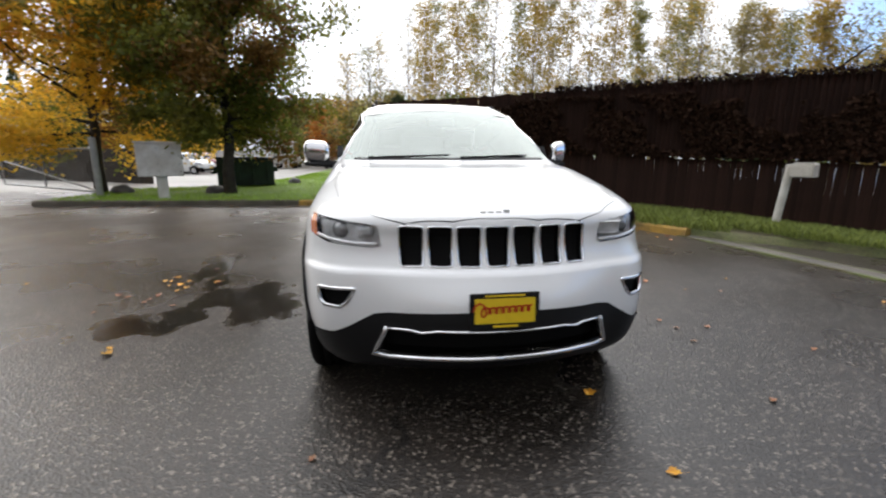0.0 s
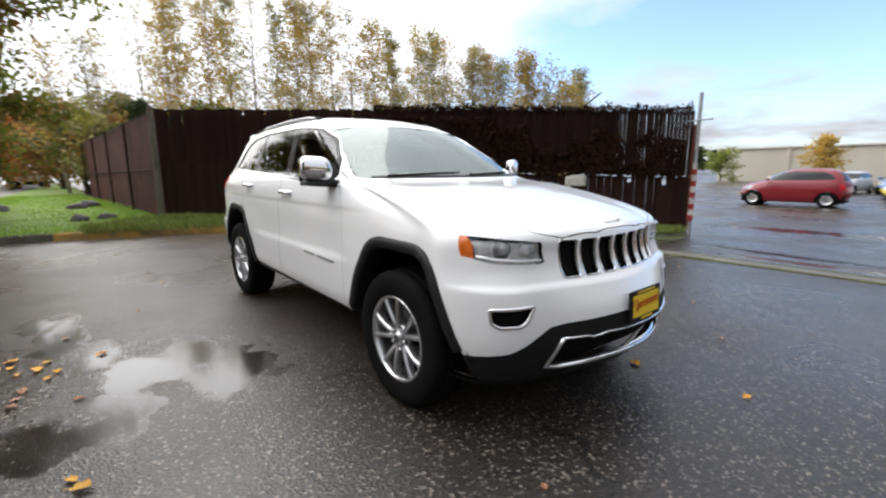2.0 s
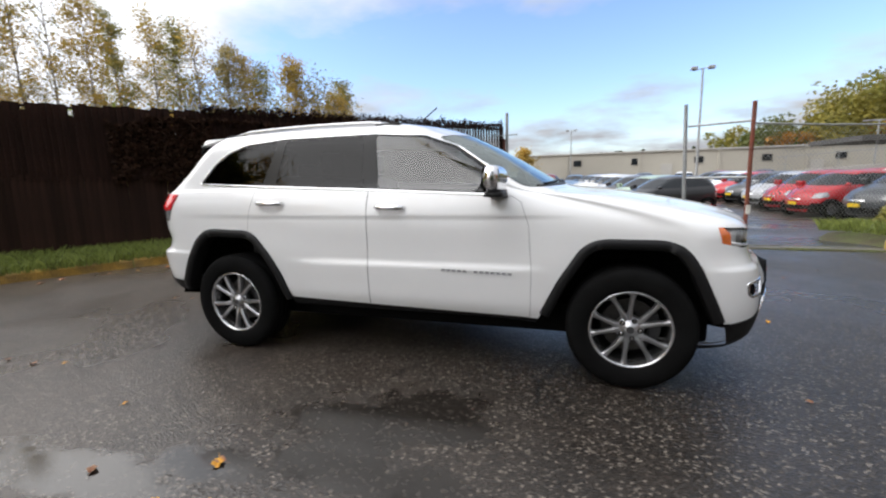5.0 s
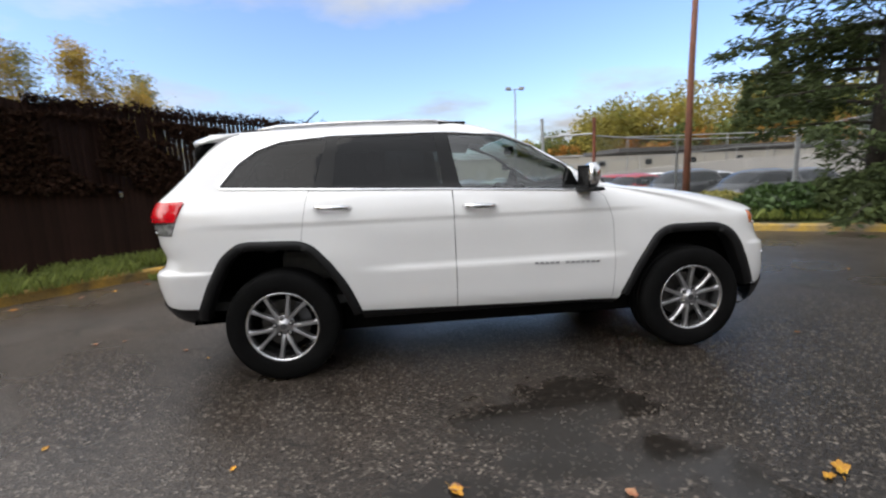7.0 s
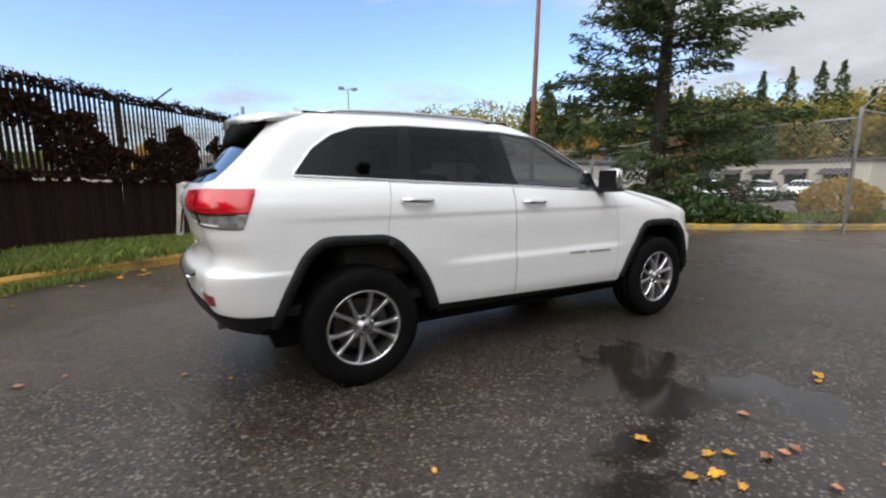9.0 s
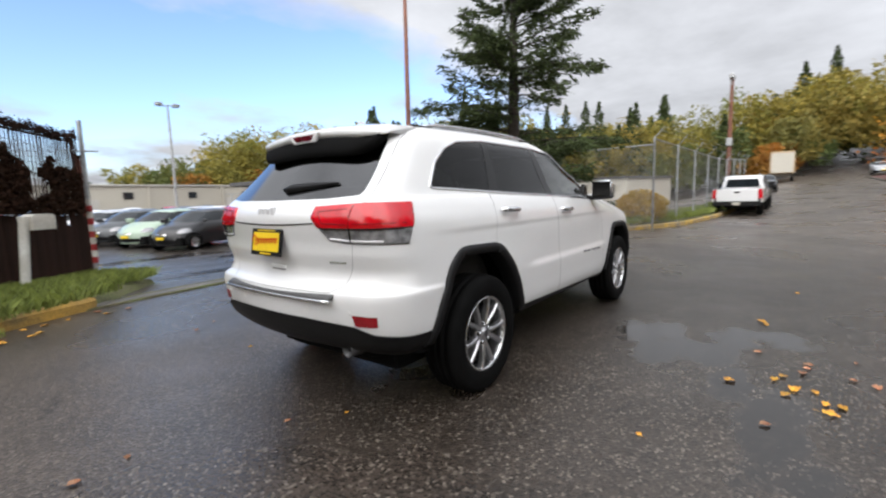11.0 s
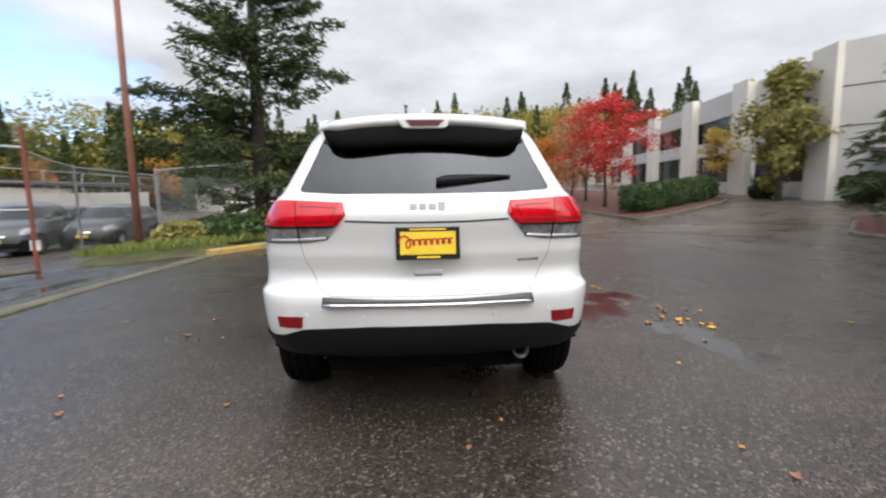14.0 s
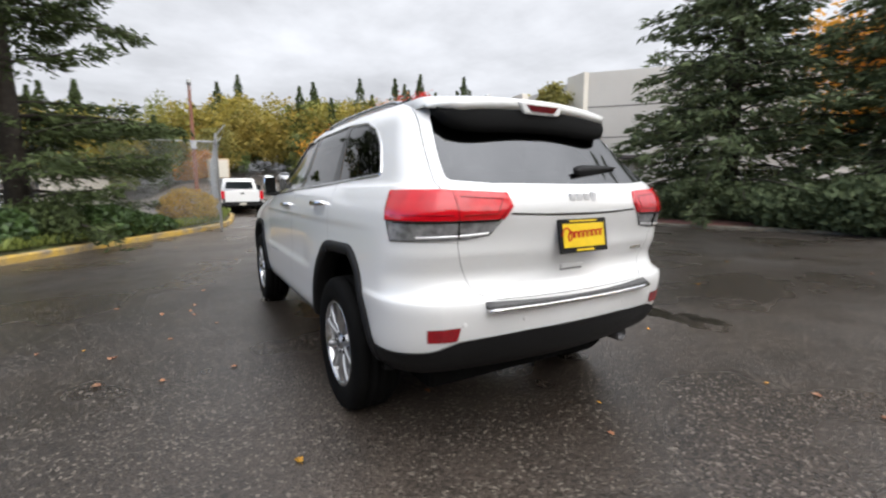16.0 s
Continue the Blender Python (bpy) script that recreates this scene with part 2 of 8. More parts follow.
    # standing films of water: soft-edged blobs where the surface dips
    warp = nt.nodes.new("ShaderNodeTexNoise")
    warp.inputs["Scale"].default_value, warp.inputs["Detail"].default_value = 4.5, 6.0
    nt.links.new(tc.outputs["Object"], warp.inputs["Vector"])
    total = None
    for cx, cy, rx, ry in FILMS:
        sb = nt.nodes.new("ShaderNodeVectorMath"); sb.operation = "SUBTRACT"; sb.inputs[1].default_value = (cx, cy, 0)
        nt.links.new(tc.outputs["Object"], sb.inputs[0])
        ml = nt.nodes.new("ShaderNodeVectorMath"); ml.operation = "MULTIPLY"; ml.inputs[1].default_value = (1 / rx, 1 / ry, 0)
        nt.links.new(sb.outputs[0], ml.inputs[0])
        ln = nt.nodes.new("ShaderNodeVectorMath"); ln.operation = "LENGTH"
        nt.links.new(ml.outputs[0], ln.inputs[0])
        if total is None:
            total = ln.outputs["Value"]
        else:
            mn = nt.nodes.new("ShaderNodeMath"); mn.operation = "SMOOTH_MIN"; mn.inputs[2].default_value = 0.3
            nt.links.new(total, mn.inputs[0]); nt.links.new(ln.outputs["Value"], mn.inputs[1])
            total = mn.outputs[0]
    ad = nt.nodes.new("ShaderNodeMath"); ad.operation = "ADD"
    nt.links.new(total, ad.inputs[0]); nt.links.new(rng(warp.outputs["Fac"], 0.3, 0.7, -0.48, 0.48), ad.inputs[1])
    pool = rng(ad.outputs[0], 0.62, 1.18, 1.0, 0.0)
    nt.links.new(mixc(rng(pool, 0.2, 1.0, 0.0, 0.75), col, (0.012, 0.0105, 0.009, 1)), p.inputs["Base Color"])
    rmix = nt.nodes.new("ShaderNodeMix")
    nt.links.new(pool, rmix.inputs["Factor"]); nt.links.new(dry, rmix.inputs["A"]); rmix.inputs["B"].default_value = 0.115
    nt.links.new(rmix.outputs["Result"], p.inputs["Roughness"])
    b = nt.nodes.new("ShaderNodeBump")
    b.inputs["Strength"].default_value, b.inputs["Distance"].default_value = 0.4, 0.005
    nt.links.new(v.outputs["Distance"], b.inputs["Height"])
    nt.links.new(rng(pool, 0.0, 0.8, 0.5, 0.012), b.inputs["Strength"])
    nt.links.new(b.outputs[0], p.inputs["Normal"])
    p.inputs["Specular IOR Level"].default_value = 0.5
    return m


M = {}
M["asphalt"] = asphalt_mat()
M["paint_white"] = mat("white_car_paint", (0.77, 0.77, 0.765), 0.32, coat=1.0, vary=0.02, scale=3)
M["black_plastic"] = mat("black_plastic", (0.009, 0.009, 0.0095), 0.5, spec=0.22, fine=0.25, fine_scale=300, bump=0.1, bump_scale=400)
M["grey_plastic"] = mat("grey_plastic", (0.075, 0.075, 0.075), 0.5, fine=0.25, fine_scale=300)
M["gloss_black"] = mat("gloss_black", (0.006, 0.006, 0.006), 0.2, spec=0.25)
M["rubber"] = mat("tyre_rubber", (0.007, 0.007, 0.007), 0.75, spec=0.06, vary=0.35, scale=6, bump=0.2, bump_scale=120)
M["alloy"] = mat("polished_alloy", (0.62, 0.62, 0.63), 0.24, 0.95, vary=0.15, scale=9)
M["alloy_satin"] = mat("satin_alloy", (0.52, 0.52, 0.53), 0.30, 0.9, vary=0.2, scale=9)
M["alloy_dark"] = mat("dark_painted_alloy", (0.10, 0.10, 0.105), 0.4, 0.6, vary=0.3, scale=12)
M["chrome"] = mat("chrome", (0.78, 0.78, 0.79), 0.07, 1.0)
M["steel"] = mat("brake_steel", (0.09, 0.085, 0.08), 0.45, 0.9, vary=0.3, scale=20)
M["liner"] = mat("wheel_well_liner", (0.006, 0.006, 0.006), 0.9, spec=0.1)
M["glass_clear"] = glass_mat("clear_glass", (0.86, 0.95, 0.93), 0.62, 1.8)
M["glass_shield"] = glass_mat("windscreen_glass", (0.84, 0.95, 0.91), 0.42, 2.2, (0.90, 0.98, 0.95))
M["glass_dark"] = glass_mat("privacy_glass", (0.8, 0.85, 0.9), 0.08, 1.36)
M["glass_rear"] = glass_mat("tinted_rear_glass", (0.8, 0.85, 0.9), 0.06, 2.1)
M["lamp_cover"] = glass_mat("headlamp_cover", (0.97, 0.98, 0.98), 0.97, 1.22)
M["badge_thin"] = mat("thin_grey_badge", (0.33, 0.33, 0.34), 0.35, 0.5)
M["badge_pale"] = mat("pale_badge", (0.62, 0.62, 0.63), 0.3, coat=0.5)
M["badge"] = mat("satin_badge", (0.75, 0.75, 0.76), 0.35, 0.6)
M["seam"] = mat("grey_seam", (0.22, 0.22, 0.22), 0.8)
M["red_lens"] = mat("red_lens", (0.60, 0.004, 0.013), 0.15, coat=0.4, vary=0.2, scale=14)
M["red_dark"] = mat("deep_red_reflector", (0.30, 0.004, 0.010), 0.2, coat=0.3, vary=0.25, scale=20)
M["clear_lens"] = mat("clear_lens", (0.36, 0.36, 0.37), 0.2, 0.3, coat=0.6, vary=0.55, scale=26)
M["amber"] = mat("amber_lens", (0.75, 0.16, 0.02), 0.15, coat=1.0, vary=0.3, scale=40)
M["lamp_dark"] = mat("headlamp_housing", (0.74, 0.74, 0.75), 0.28, 0.2, vary=0.4, scale=16)
M["yellow"] = mat("plate_yellow", (0.80, 0.55, 0.02), 0.4, vary=0.06, scale=30)
M["plate_red"] = mat("plate_red", (0.62, 0.03, 0.02), 0.4)
M["seat"] = mat("grey_upholstery", (0.05, 0.048, 0.045), 0.75, vary=0.3, scale=20)
M["headliner"] = mat("pale_headlining", (0.35, 0.34, 0.31), 0.85, vary=0.1, scale=6)
M["dash"] = mat("dark_dashboard", (0.016, 0.016, 0.016), 0.7, vary=0.3, scale=20)

# ---- building tools ----
def link(name, bm, material, parent=None, label="", smooth=False):
    me = bpy.data.meshes.new(name)
    bm.to_mesh(me)
    bm.free()
    if smooth:
        me.shade_smooth()
    for x in (material if isinstance(material, (list, tuple)) else [material]):
        me.materials.append(x)
    ob = new(name, me)
    if parent is not None:
        ob.parent = parent
    if label:
        ob["label"] = label
    return ob


def part(name, bm, material, parent, label="", smooth=False):
    return link(name, bm, material, parent, label, smooth)


def thing(name, label, category, m=None, group="", kind=""):
    ob = new(name)
    ob.empty_display_size = 0.2
    if m is not None:
        ob.matrix_basis = m
    return tagged(ob, label, category, group, kind)


def pydata(name, verts, faces, material, parent=None, smooth=False, label=""):
    me = bpy.data.meshes.new(name)
    me.from_pydata([tuple(map(float, v)) for v in verts], [], [tuple(map(int, f)) for f in faces])
    me.update()
    if smooth:
        me.shade_smooth()
    me.materials.append(material)
    ob = new(name, me)
    if parent is not None:
        ob.parent = parent
    if label:
        ob["label"] = label
    return ob


def quads(name, V, material, parent=None, label=""):
    """V: (n, 4, 3) corners of loose quads."""
    V = np.asarray(V, dtype=np.float32)
    n = len(V)
    me = bpy.data.meshes.new(name)
    me.vertices.add(n * 4); me.loops.add(n * 4); me.polygons.add(n)
    me.vertices.foreach_set("co", V.reshape(-1))
    me.loops.foreach_set("vertex_index", np.arange(n * 4, dtype=np.int32))
    me.polygons.foreach_set("loop_start", np.arange(0, n * 4, 4, dtype=np.int32))
    me.update(calc_edges=True)
    me.validate()
    me.materials.append(material)
    ob = new(name, me)
    if parent is not None:
        ob.parent = parent
    if label:
        ob["label"] = label
    return ob


def add_box(bm, x0, y0, z0, x1, y1, z1, bevel=0.0, m=None):
    vs = bmesh.ops.create_cube(bm, size=1.0)["verts"]
    for v in vs:
        v.co = Vector(((x0 + x1) / 2 + v.co.x * (x1 - x0), (y0 + y1) / 2 + v.co.y * (y1 - y0), (z0 + z1) / 2 + v.co.z * (z1 - z0)))
    if bevel:
        es = {e for v in vs for e in v.link_edges}
        r = bmesh.ops.bevel(bm, geom=list(es), offset=bevel, segments=2, affect="EDGES", profile=0.5)
        vs = list({v for f in r["faces"] for v in f.verts} | {v for v in vs if v.is_valid})
    if m is not None:
        bmesh.ops.transform(bm, matrix=m, verts=vs)
    return vs


def box(x0, y0, z0, x1, y1, z1, bevel=0.0):
    bm = bmesh.new()
    add_box(bm, x0, y0, z0, x1, y1, z1, bevel)
    return bm


def add_tube(bm, pts, radii, seg=8, cap=True):
    """A tapered tube along points."""
    rings = []
    n = len(pts)
    pts = [Vector(p) for p in pts]
    if not isinstance(radii, (list, tuple)):
        radii = [radii] * n
    for i, p in enumerate(pts):
        d = (pts[min(i + 1, n - 1)] - pts[max(i - 1, 0)]).normalized()
        a = d.orthogonal() if abs(d.z) > 0.99 or abs(d.z) < 1e-6 else d.cross(Vector((0, 0, 1)))
        a.normalize()
        b = d.cross(a)
        rings.append([bm.verts.new(p + (a * math.cos(k * 2 * math.pi / seg) + b * math.sin(k * 2 * math.pi / seg)) * radii[i]) for k in range(seg)])
    for r, s in zip(rings, rings[1:]):
        for k in range(seg):
            bm.faces.new((r[k], r[(k + 1) % seg], s[(k + 1) % seg], s[k]))
    if cap:
        bm.faces.new(rings[0][::-1]); bm.faces.new(rings[-1])


def tube(pts, radii, seg=8):
    bm = bmesh.new()
    add_tube(bm, pts, radii, seg)
    bmesh.ops.recalc_face_normals(bm, faces=bm.faces)
    return bm


def lathe(profile, seg=48, axis="y"):
    """Turns (radius, height) round the axis y (or z)."""
    bm = bmesh.new()
    rings = []
    for k in range(seg):
        a = 2 * math.pi * k / seg
        rings.append([bm.verts.new((r * math.cos(a), h, r * math.sin(a)) if axis == "y" else (r * math.cos(a), r * math.sin(a), h)) for r, h in profile])
    for k in range(seg):
        p, q = rings[k], rings[(k + 1) % seg]
        for i in range(len(profile) - 1):
            bm.faces.new((p[i], p[i + 1], q[i + 1], q[i]))
    bmesh.ops.remove_doubles(bm, verts=bm.verts, dist=1e-5)
    bmesh.ops.recalc_face_normals(bm, faces=bm.faces)
    return bm


def prism(poly, y0, y1, plane="xz"):
    """A flat polygon given depth; plane xz has its depth along y, yz along x, xy along z."""
    bm = bmesh.new()
    f = {"xz": lambda a, b, d: (a, d, b), "yz": lambda a, b, d: (d, a, b), "xy": lambda a, b, d: (a, b, d)}[plane]
    lo = [bm.verts.new(f(a, b, y0)) for a, b in poly]
    hi = [bm.verts.new(f(a, b, y1)) for a, b in poly]
    bm.faces.new(lo[::-1]); bm.faces.new(hi)
    n = len(poly)
    for i in range(n):
        bm.faces.new((lo[i], lo[(i + 1) % n], hi[(i + 1) % n], hi[i]))
    bmesh.ops.recalc_face_normals(bm, faces=bm.faces)
    return bm


def smooth_step(a, b, x):
    t = min(1.0, max(0.0, (x - a) / (b - a)))
    return t * t * (3 - 2 * t)


def round_poly(poly, r, seg=4):
    """Rounds the corners of a closed 2-d polygon; r a number or one per corner."""
    out, n = [], len(poly)
    for i in range(n):
        p, c, q = Vector(poly[i - 1]), Vector(poly[i]), Vector(poly[(i + 1) % n])
        ri = r[i] if isinstance(r, (list, tuple)) else r
        d = min(ri, (p - c).length * 0.48, (q - c).length * 0.48)
        a, b = c + (p - c).normalized() * d, c + (q - c).normalized() * d
        for k in range(seg + 1):
            t = k / seg
            out.append(tuple(a * (1 - t) ** 2 + c * 2 * t * (1 - t) + b * t * t))
    return out


def grow(poly, d):
    """Moves the edges of a closed 2-d polygon out by d (in for negative)."""
    n = len(poly)
    area = sum(poly[i - 1][0] * poly[i][1] - poly[i][0] * poly[i - 1][1] for i in range(n))
    s = 1 if area > 0 else -1
    out = []
    for i in range(n):
        p, c, q = Vector(poly[i - 1]), Vector(poly[i]), Vector(poly[(i + 1) % n])
        e1, e2 = (c - p), (q - c)
        n1 = Vector((e1.y, -e1.x)).normalized() if e1.length > 1e-9 else Vector((0, 0))
        n2 = Vector((e2.y, -e2.x)).normalized() if e2.length > 1e-9 else n1
        m = n1 + n2
        if m.length < 1e-6:
            m = n1
        m.normalize()
        k = max(0.5, m.dot(n1))
        out.append(tuple(c + m * (s * d / k)))
    return out


def inside(poly, a, b):
    r, n = False, len(poly)
    for i in range(n):
        (x1, y1), (x2, y2) = poly[i - 1], poly[i]
        if (y1 > b) != (y2 > b) and a < (x2 - x1) * (b - y1) / (y2 - y1) + x1:
            r = not r
    return r

# ---- the shell of a car: nested outlines from the sill to the roof ----
LOWER_ROWS = [   # xf, zf, bow, corner length, corner width, half width, z side, xr, zr, bow, corner length, corner width
    (2.20, 0.27, 0.10, 0.35, 0.30, 0.840, 0.38, -2.20, 0.40, 0.06, 0.25, 0.25),
    (2.30, 0.34, 0.14, 0.40, 0.32, 0.890, 0.40, -2.30, 0.45, 0.07, 0.28, 0.26),
    (2.36, 0.48, 0.17, 0.42, 0.33, 0.925, 0.48, -2.37, 0.54, 0.08, 0.30, 0.28),
    (2.36, 0.62, 0.17, 0.42, 0.34, 0.935, 0.60, -2.40, 0.68, 0.08, 0.30, 0.28),
    (2.30, 0.74, 0.13, 0.42, 0.34, 0.940, 0.74, -2.40, 0.76, 0.08, 0.30, 0.28),
    (2.25, 0.83, 0.11, 0.42, 0.36, 0.935, 0.88, -2.35, 0.84, 0.07, 0.28, 0.28),
    (2.22, 0.95, 0.10, 0.42, 0.38, 0.925, 1.02, -2.36, 1.00, 0.07, 0.28, 0.28),
    (2.16, 1.02, 0.10, 0.42, 0.40, 0.905, 1.12, -2.39, 1.13, 0.07, 0.28, 0.28),
]
UPPER_ROWS = [
    (1.90, 1.10, 0.10, 0.42, 0.36, 0.875, 1.20, -2.38, 1.20, 0.07, 0.28, 0.28),
    (1.45, 1.18, 0.08, 0.35, 0.30, 0.845, 1.25, -2.34, 1.25, 0.06, 0.26, 0.26),
    (1.05, 1.235, 0.10, 0.22, 0.22, 0.815, 1.29, -2.30, 1.29, 0.06, 0.25, 0.25),
    (0.72, 1.42, 0.12, 0.25, 0.20, 0.765, 1.42, -2.16, 1.42, 0.06, 0.22, 0.22),
    (0.42, 1.58, 0.12, 0.25, 0.20, 0.705, 1.58, -2.02, 1.575, 0.06, 0.20, 0.20),
    (0.25, 1.645, 0.12, 0.25, 0.20, 0.655, 1.655, -1.94, 1.65, 0.06, 0.20, 0.20),
    (0.05, 1.70, 0.10, 0.25, 0.20, 0.580, 1.715, -1.88, 1.70, 0.05, 0.20, 0.20),
    (-0.25, 1.738, 0.05, 0.25, 0.18, 0.400, 1.752, -1.76, 1.728, 0.04, 0.20, 0.18),
    (-0.45, 1.750, 0.02, 0.15, 0.10, 0.200, 1.764, -1.68, 1.740, 0.02, 0.15, 0.10),
    (-0.60, 1.754, 0.00, 0.05, 0.0, 0.0, 1.768, -1.60, 1.745, 0.0, 0.05, 0.0),
]


def outline(r, nf=26, nc=26, ns=90):
    xf, zf, bf, cf, rf, w, zs, xr, zr, br, cr, rr = r
    p = []
    for i in range(nf):
        u = i / nf
        p.append((xf - bf * u * u, (w - rf) * u))
    for i in range(nc):
        a = math.pi / 2 * i / nc
        p.append((xf - bf - cf + cf * math.cos(a), w - rf + rf * math.sin(a)))
    x0, x1 = xf - bf - cf, xr + br + cr
    for i in range(ns):
        u = i / ns
        x = x0 + (x1 - x0) * u
        p.append((x, w * (1 - 0.035 * (2 * u - 1) ** 4)))
    for i in range(nc):
        a = math.pi / 2 * (1 - i / nc)
        p.append((x1 - cr + cr * (1 - math.cos(a)), w * 0.965 - rr + rr * math.sin(a)))
    for i in range(nf + 1):
        u = 1 - i / nf
        p.append((xr + br * u * u, (w * 0.965 - rr) * u))
    # the lines meet without kinks
    q = np.array(p)
    for _ in range(10):
        q[1:-1] = q[1:-1] * 0.5 + (q[:-2] + q[2:]) * 0.25
        q[0, 0], q[-1, 0] = q[1, 0], q[-2, 0]
    out = []
    for x, y in q:
        z = zs
        if x > 0.5:
            z = zs + (zf - zs) * smooth_step(0.5, max(0.6, x0 + 0.1), x)
        elif x < -0.9:
            z = zs + (zr - zs) * smooth_step(-0.9, min(-1.0, x1 - 0.1), x)
        out.append((x, y, z))
    return out


def shell_grid(lower, upper, sub=5, counts=(26, 26, 90)):
    rows = np.array(list(lower) + list(upper))
    dense = []
    n = len(rows)
    for i in range(n - 1):
        p0, p1, p2, p3 = rows[max(0, i - 1)], rows[i], rows[i + 1], rows[min(n - 1, i + 2)]
        for k in range(sub):
            t = k / sub
            if i >= n - 3:
                dense.append(p1 + (p2 - p1) * t)
                continue
            h = 0.5 * (2 * p1 + (p2 - p0) * t + (2 * p0 - 5 * p1 + 4 * p2 - p3) * t * t + (3 * p1 - p0 - 3 * p2 + p3) * t ** 3)
            dense.append(h)
    dense.append(rows[-1])
    return [outline(r, *counts) for r in dense]


def side_relief(x, y, z):
    """Creases of the flanks: a ledge along the lower door and a line under the handles."""
    d = 0.0
    along = smooth_step(-1.0, -0.6, x) * (1 - smooth_step(0.75, 1.0, x))
    d += 0.016 * along * smooth_step(0.728, 0.752, z) * smooth_step(1.00, 0.80, z)
    d -= 0.014 * smooth_step(-1.78, -2.0, x) * smooth_step(0.785, 0.765, z)
    far = smooth_step(-2.1, -1.5, x) * (1 - smooth_step(0.75, 1.25, x))
    d += 0.008 * far * smooth_step(1.068, 1.050, z) * smooth_step(0.80, 1.0, z)
    return d


def end_relief(x, z):
    """Ledges of the bumpers and a crease across the tailgate."""
    d = 0.0
    if x > 1.6:
        w = smooth_step(1.75, 2.0, x)
        d += w * (0.010 - 0.022 * smooth_step(0.752, 0.772, z) * smooth_step(0.97, 0.90, z))
    elif x < -1.8:
        w = smooth_step(-1.9, -2.15, x)
        d += w * 0.020 * smooth_step(0.772, 0.800, z) * smooth_step(0.93, 0.86, z)
        d += w * 0.010 * smooth_step(0.955, 0.925, z) * smooth_step(0.80, 0.90, z)
    return d


def shell_mesh(lower=LOWER_ROWS, upper=UPPER_ROWS, relief=True, sub=5, counts=(26, 26, 90)):
    bm = bmesh.new()
    grid = []
    for ring in shell_grid(lower, upper, sub, counts):
        row = []
        for x, y, z in ring:
            if relief and y > 0.7:
                y -= side_relief(x, y, z)
            if relief:
                x += end_relief(x, z)
            row.append(bm.verts.new((x, -max(0.0, y), z)))
        grid.append(row)
    for a, b in zip(grid, grid[1:]):
        for i in range(len(a) - 1):
            try:
                bm.faces.new((a[i], b[i], b[i + 1], a[i + 1]))
            except ValueError:
                pass
    bmesh.ops.remove_doubles(bm, verts=bm.verts, dist=1e-5)
    bmesh.ops.dissolve_degenerate(bm, dist=1e-5, edges=bm.edges)
    bm.normal_update()
    up = sum(f.normal.z * f.calc_area() for f in bm.faces)
    if up < 0:
        bmesh.ops.reverse_faces(bm, faces=bm.faces)
    bm.normal_update()
    return bm

# ---- cutting panels out of the shell ----
def cut(bm, poly, plane, keep):
    """Cuts the outline of poly (seen along the plane's axis) into the faces that keep() takes; gives the faces inside it."""
    ia, ib = {"xz": (0, 2), "yz": (1, 2), "xy": (0, 1)}[plane]
    ic = 3 - ia - ib
    la, ha = min(p[0] for p in poly) - 0.05, max(p[0] for p in poly) + 0.05
    lb, hb = min(p[1] for p in poly) - 0.05, max(p[1] for p in poly) + 0.05

    def near(f):
        c = f.calc_center_median()
        return la < c[ia] < ha and lb < c[ib] < hb and keep(f, c)
    bm.normal_update()
    cand = [f for f in bm.faces if near(f)]
    n = len(poly)
    for i in range(n):
        (a0, b0), (a1, b1) = poly[i - 1], poly[i]
        if abs(a0 - a1) + abs(b0 - b1) < 1e-6:
            continue
        sa, ea, sb, eb = min(a0, a1) - 1e-4, max(a0, a1) + 1e-4, min(b0, b1) - 1e-4, max(b0, b1) + 1e-4
        sub = []
        for f in cand:
            xa = [v.co[ia] for v in f.verts]
            if max(xa) < sa or min(xa) > ea:
                continue
            xb = [v.co[ib] for v in f.verts]
            if max(xb) < sb or min(xb) > eb:
                continue
            sub.append(f)
        if not sub:
            continue
        co, no = Vector((0, 0, 0)), Vector((0, 0, 0))
        co[ia], co[ib] = a0, b0
        no[ia], no[ib] = b1 - b0, -(a1 - a0)
        geom = list(set(sub) | {e for f in sub for e in f.edges} | {v for f in sub for v in f.verts})
        subset = set(sub)
        r = bmesh.ops.bisect_plane(bm, geom=geom, dist=1e-6, plane_co=co, plane_no=no)
        cand = [f for f in cand if f.is_valid and f not in subset] + [g for g in r["geom"] if isinstance(g, bmesh.types.BMFace)]
    cand = [f for f in set(cand) if f.is_valid]
    return [f for f in cand if inside(poly, f.calc_center_median()[ia], f.calc_center_median()[ib])]


def lift(bm, faces):
    """Takes faces out of bm; gives them as a bmesh of their own."""
    pick = set(faces)
    nb = bmesh.new()
    seen = {}
    for f in pick:
        vs = []
        for v in f.verts:
            if v not in seen:
                seen[v] = nb.verts.new(v.co)
            vs.append(seen[v])
        try:
            nb.faces.new(vs)
        except ValueError:
            pass
    bmesh.ops.delete(bm, geom=list(pick), context="FACES")
    nb.normal_update()
    return nb


def shift(bm, d):
    """Moves every vertex along its normal."""
    bm.normal_update()
    for v, n in [(v, v.normal.copy()) for v in bm.verts]:
        v.co += n * d
    return bm


def thicken(bm, d):
    """Gives a sheet depth d inwards."""
    bm.normal_update()
    bmesh.ops.solidify(bm, geom=list(bm.faces), thickness=d)
    return bm


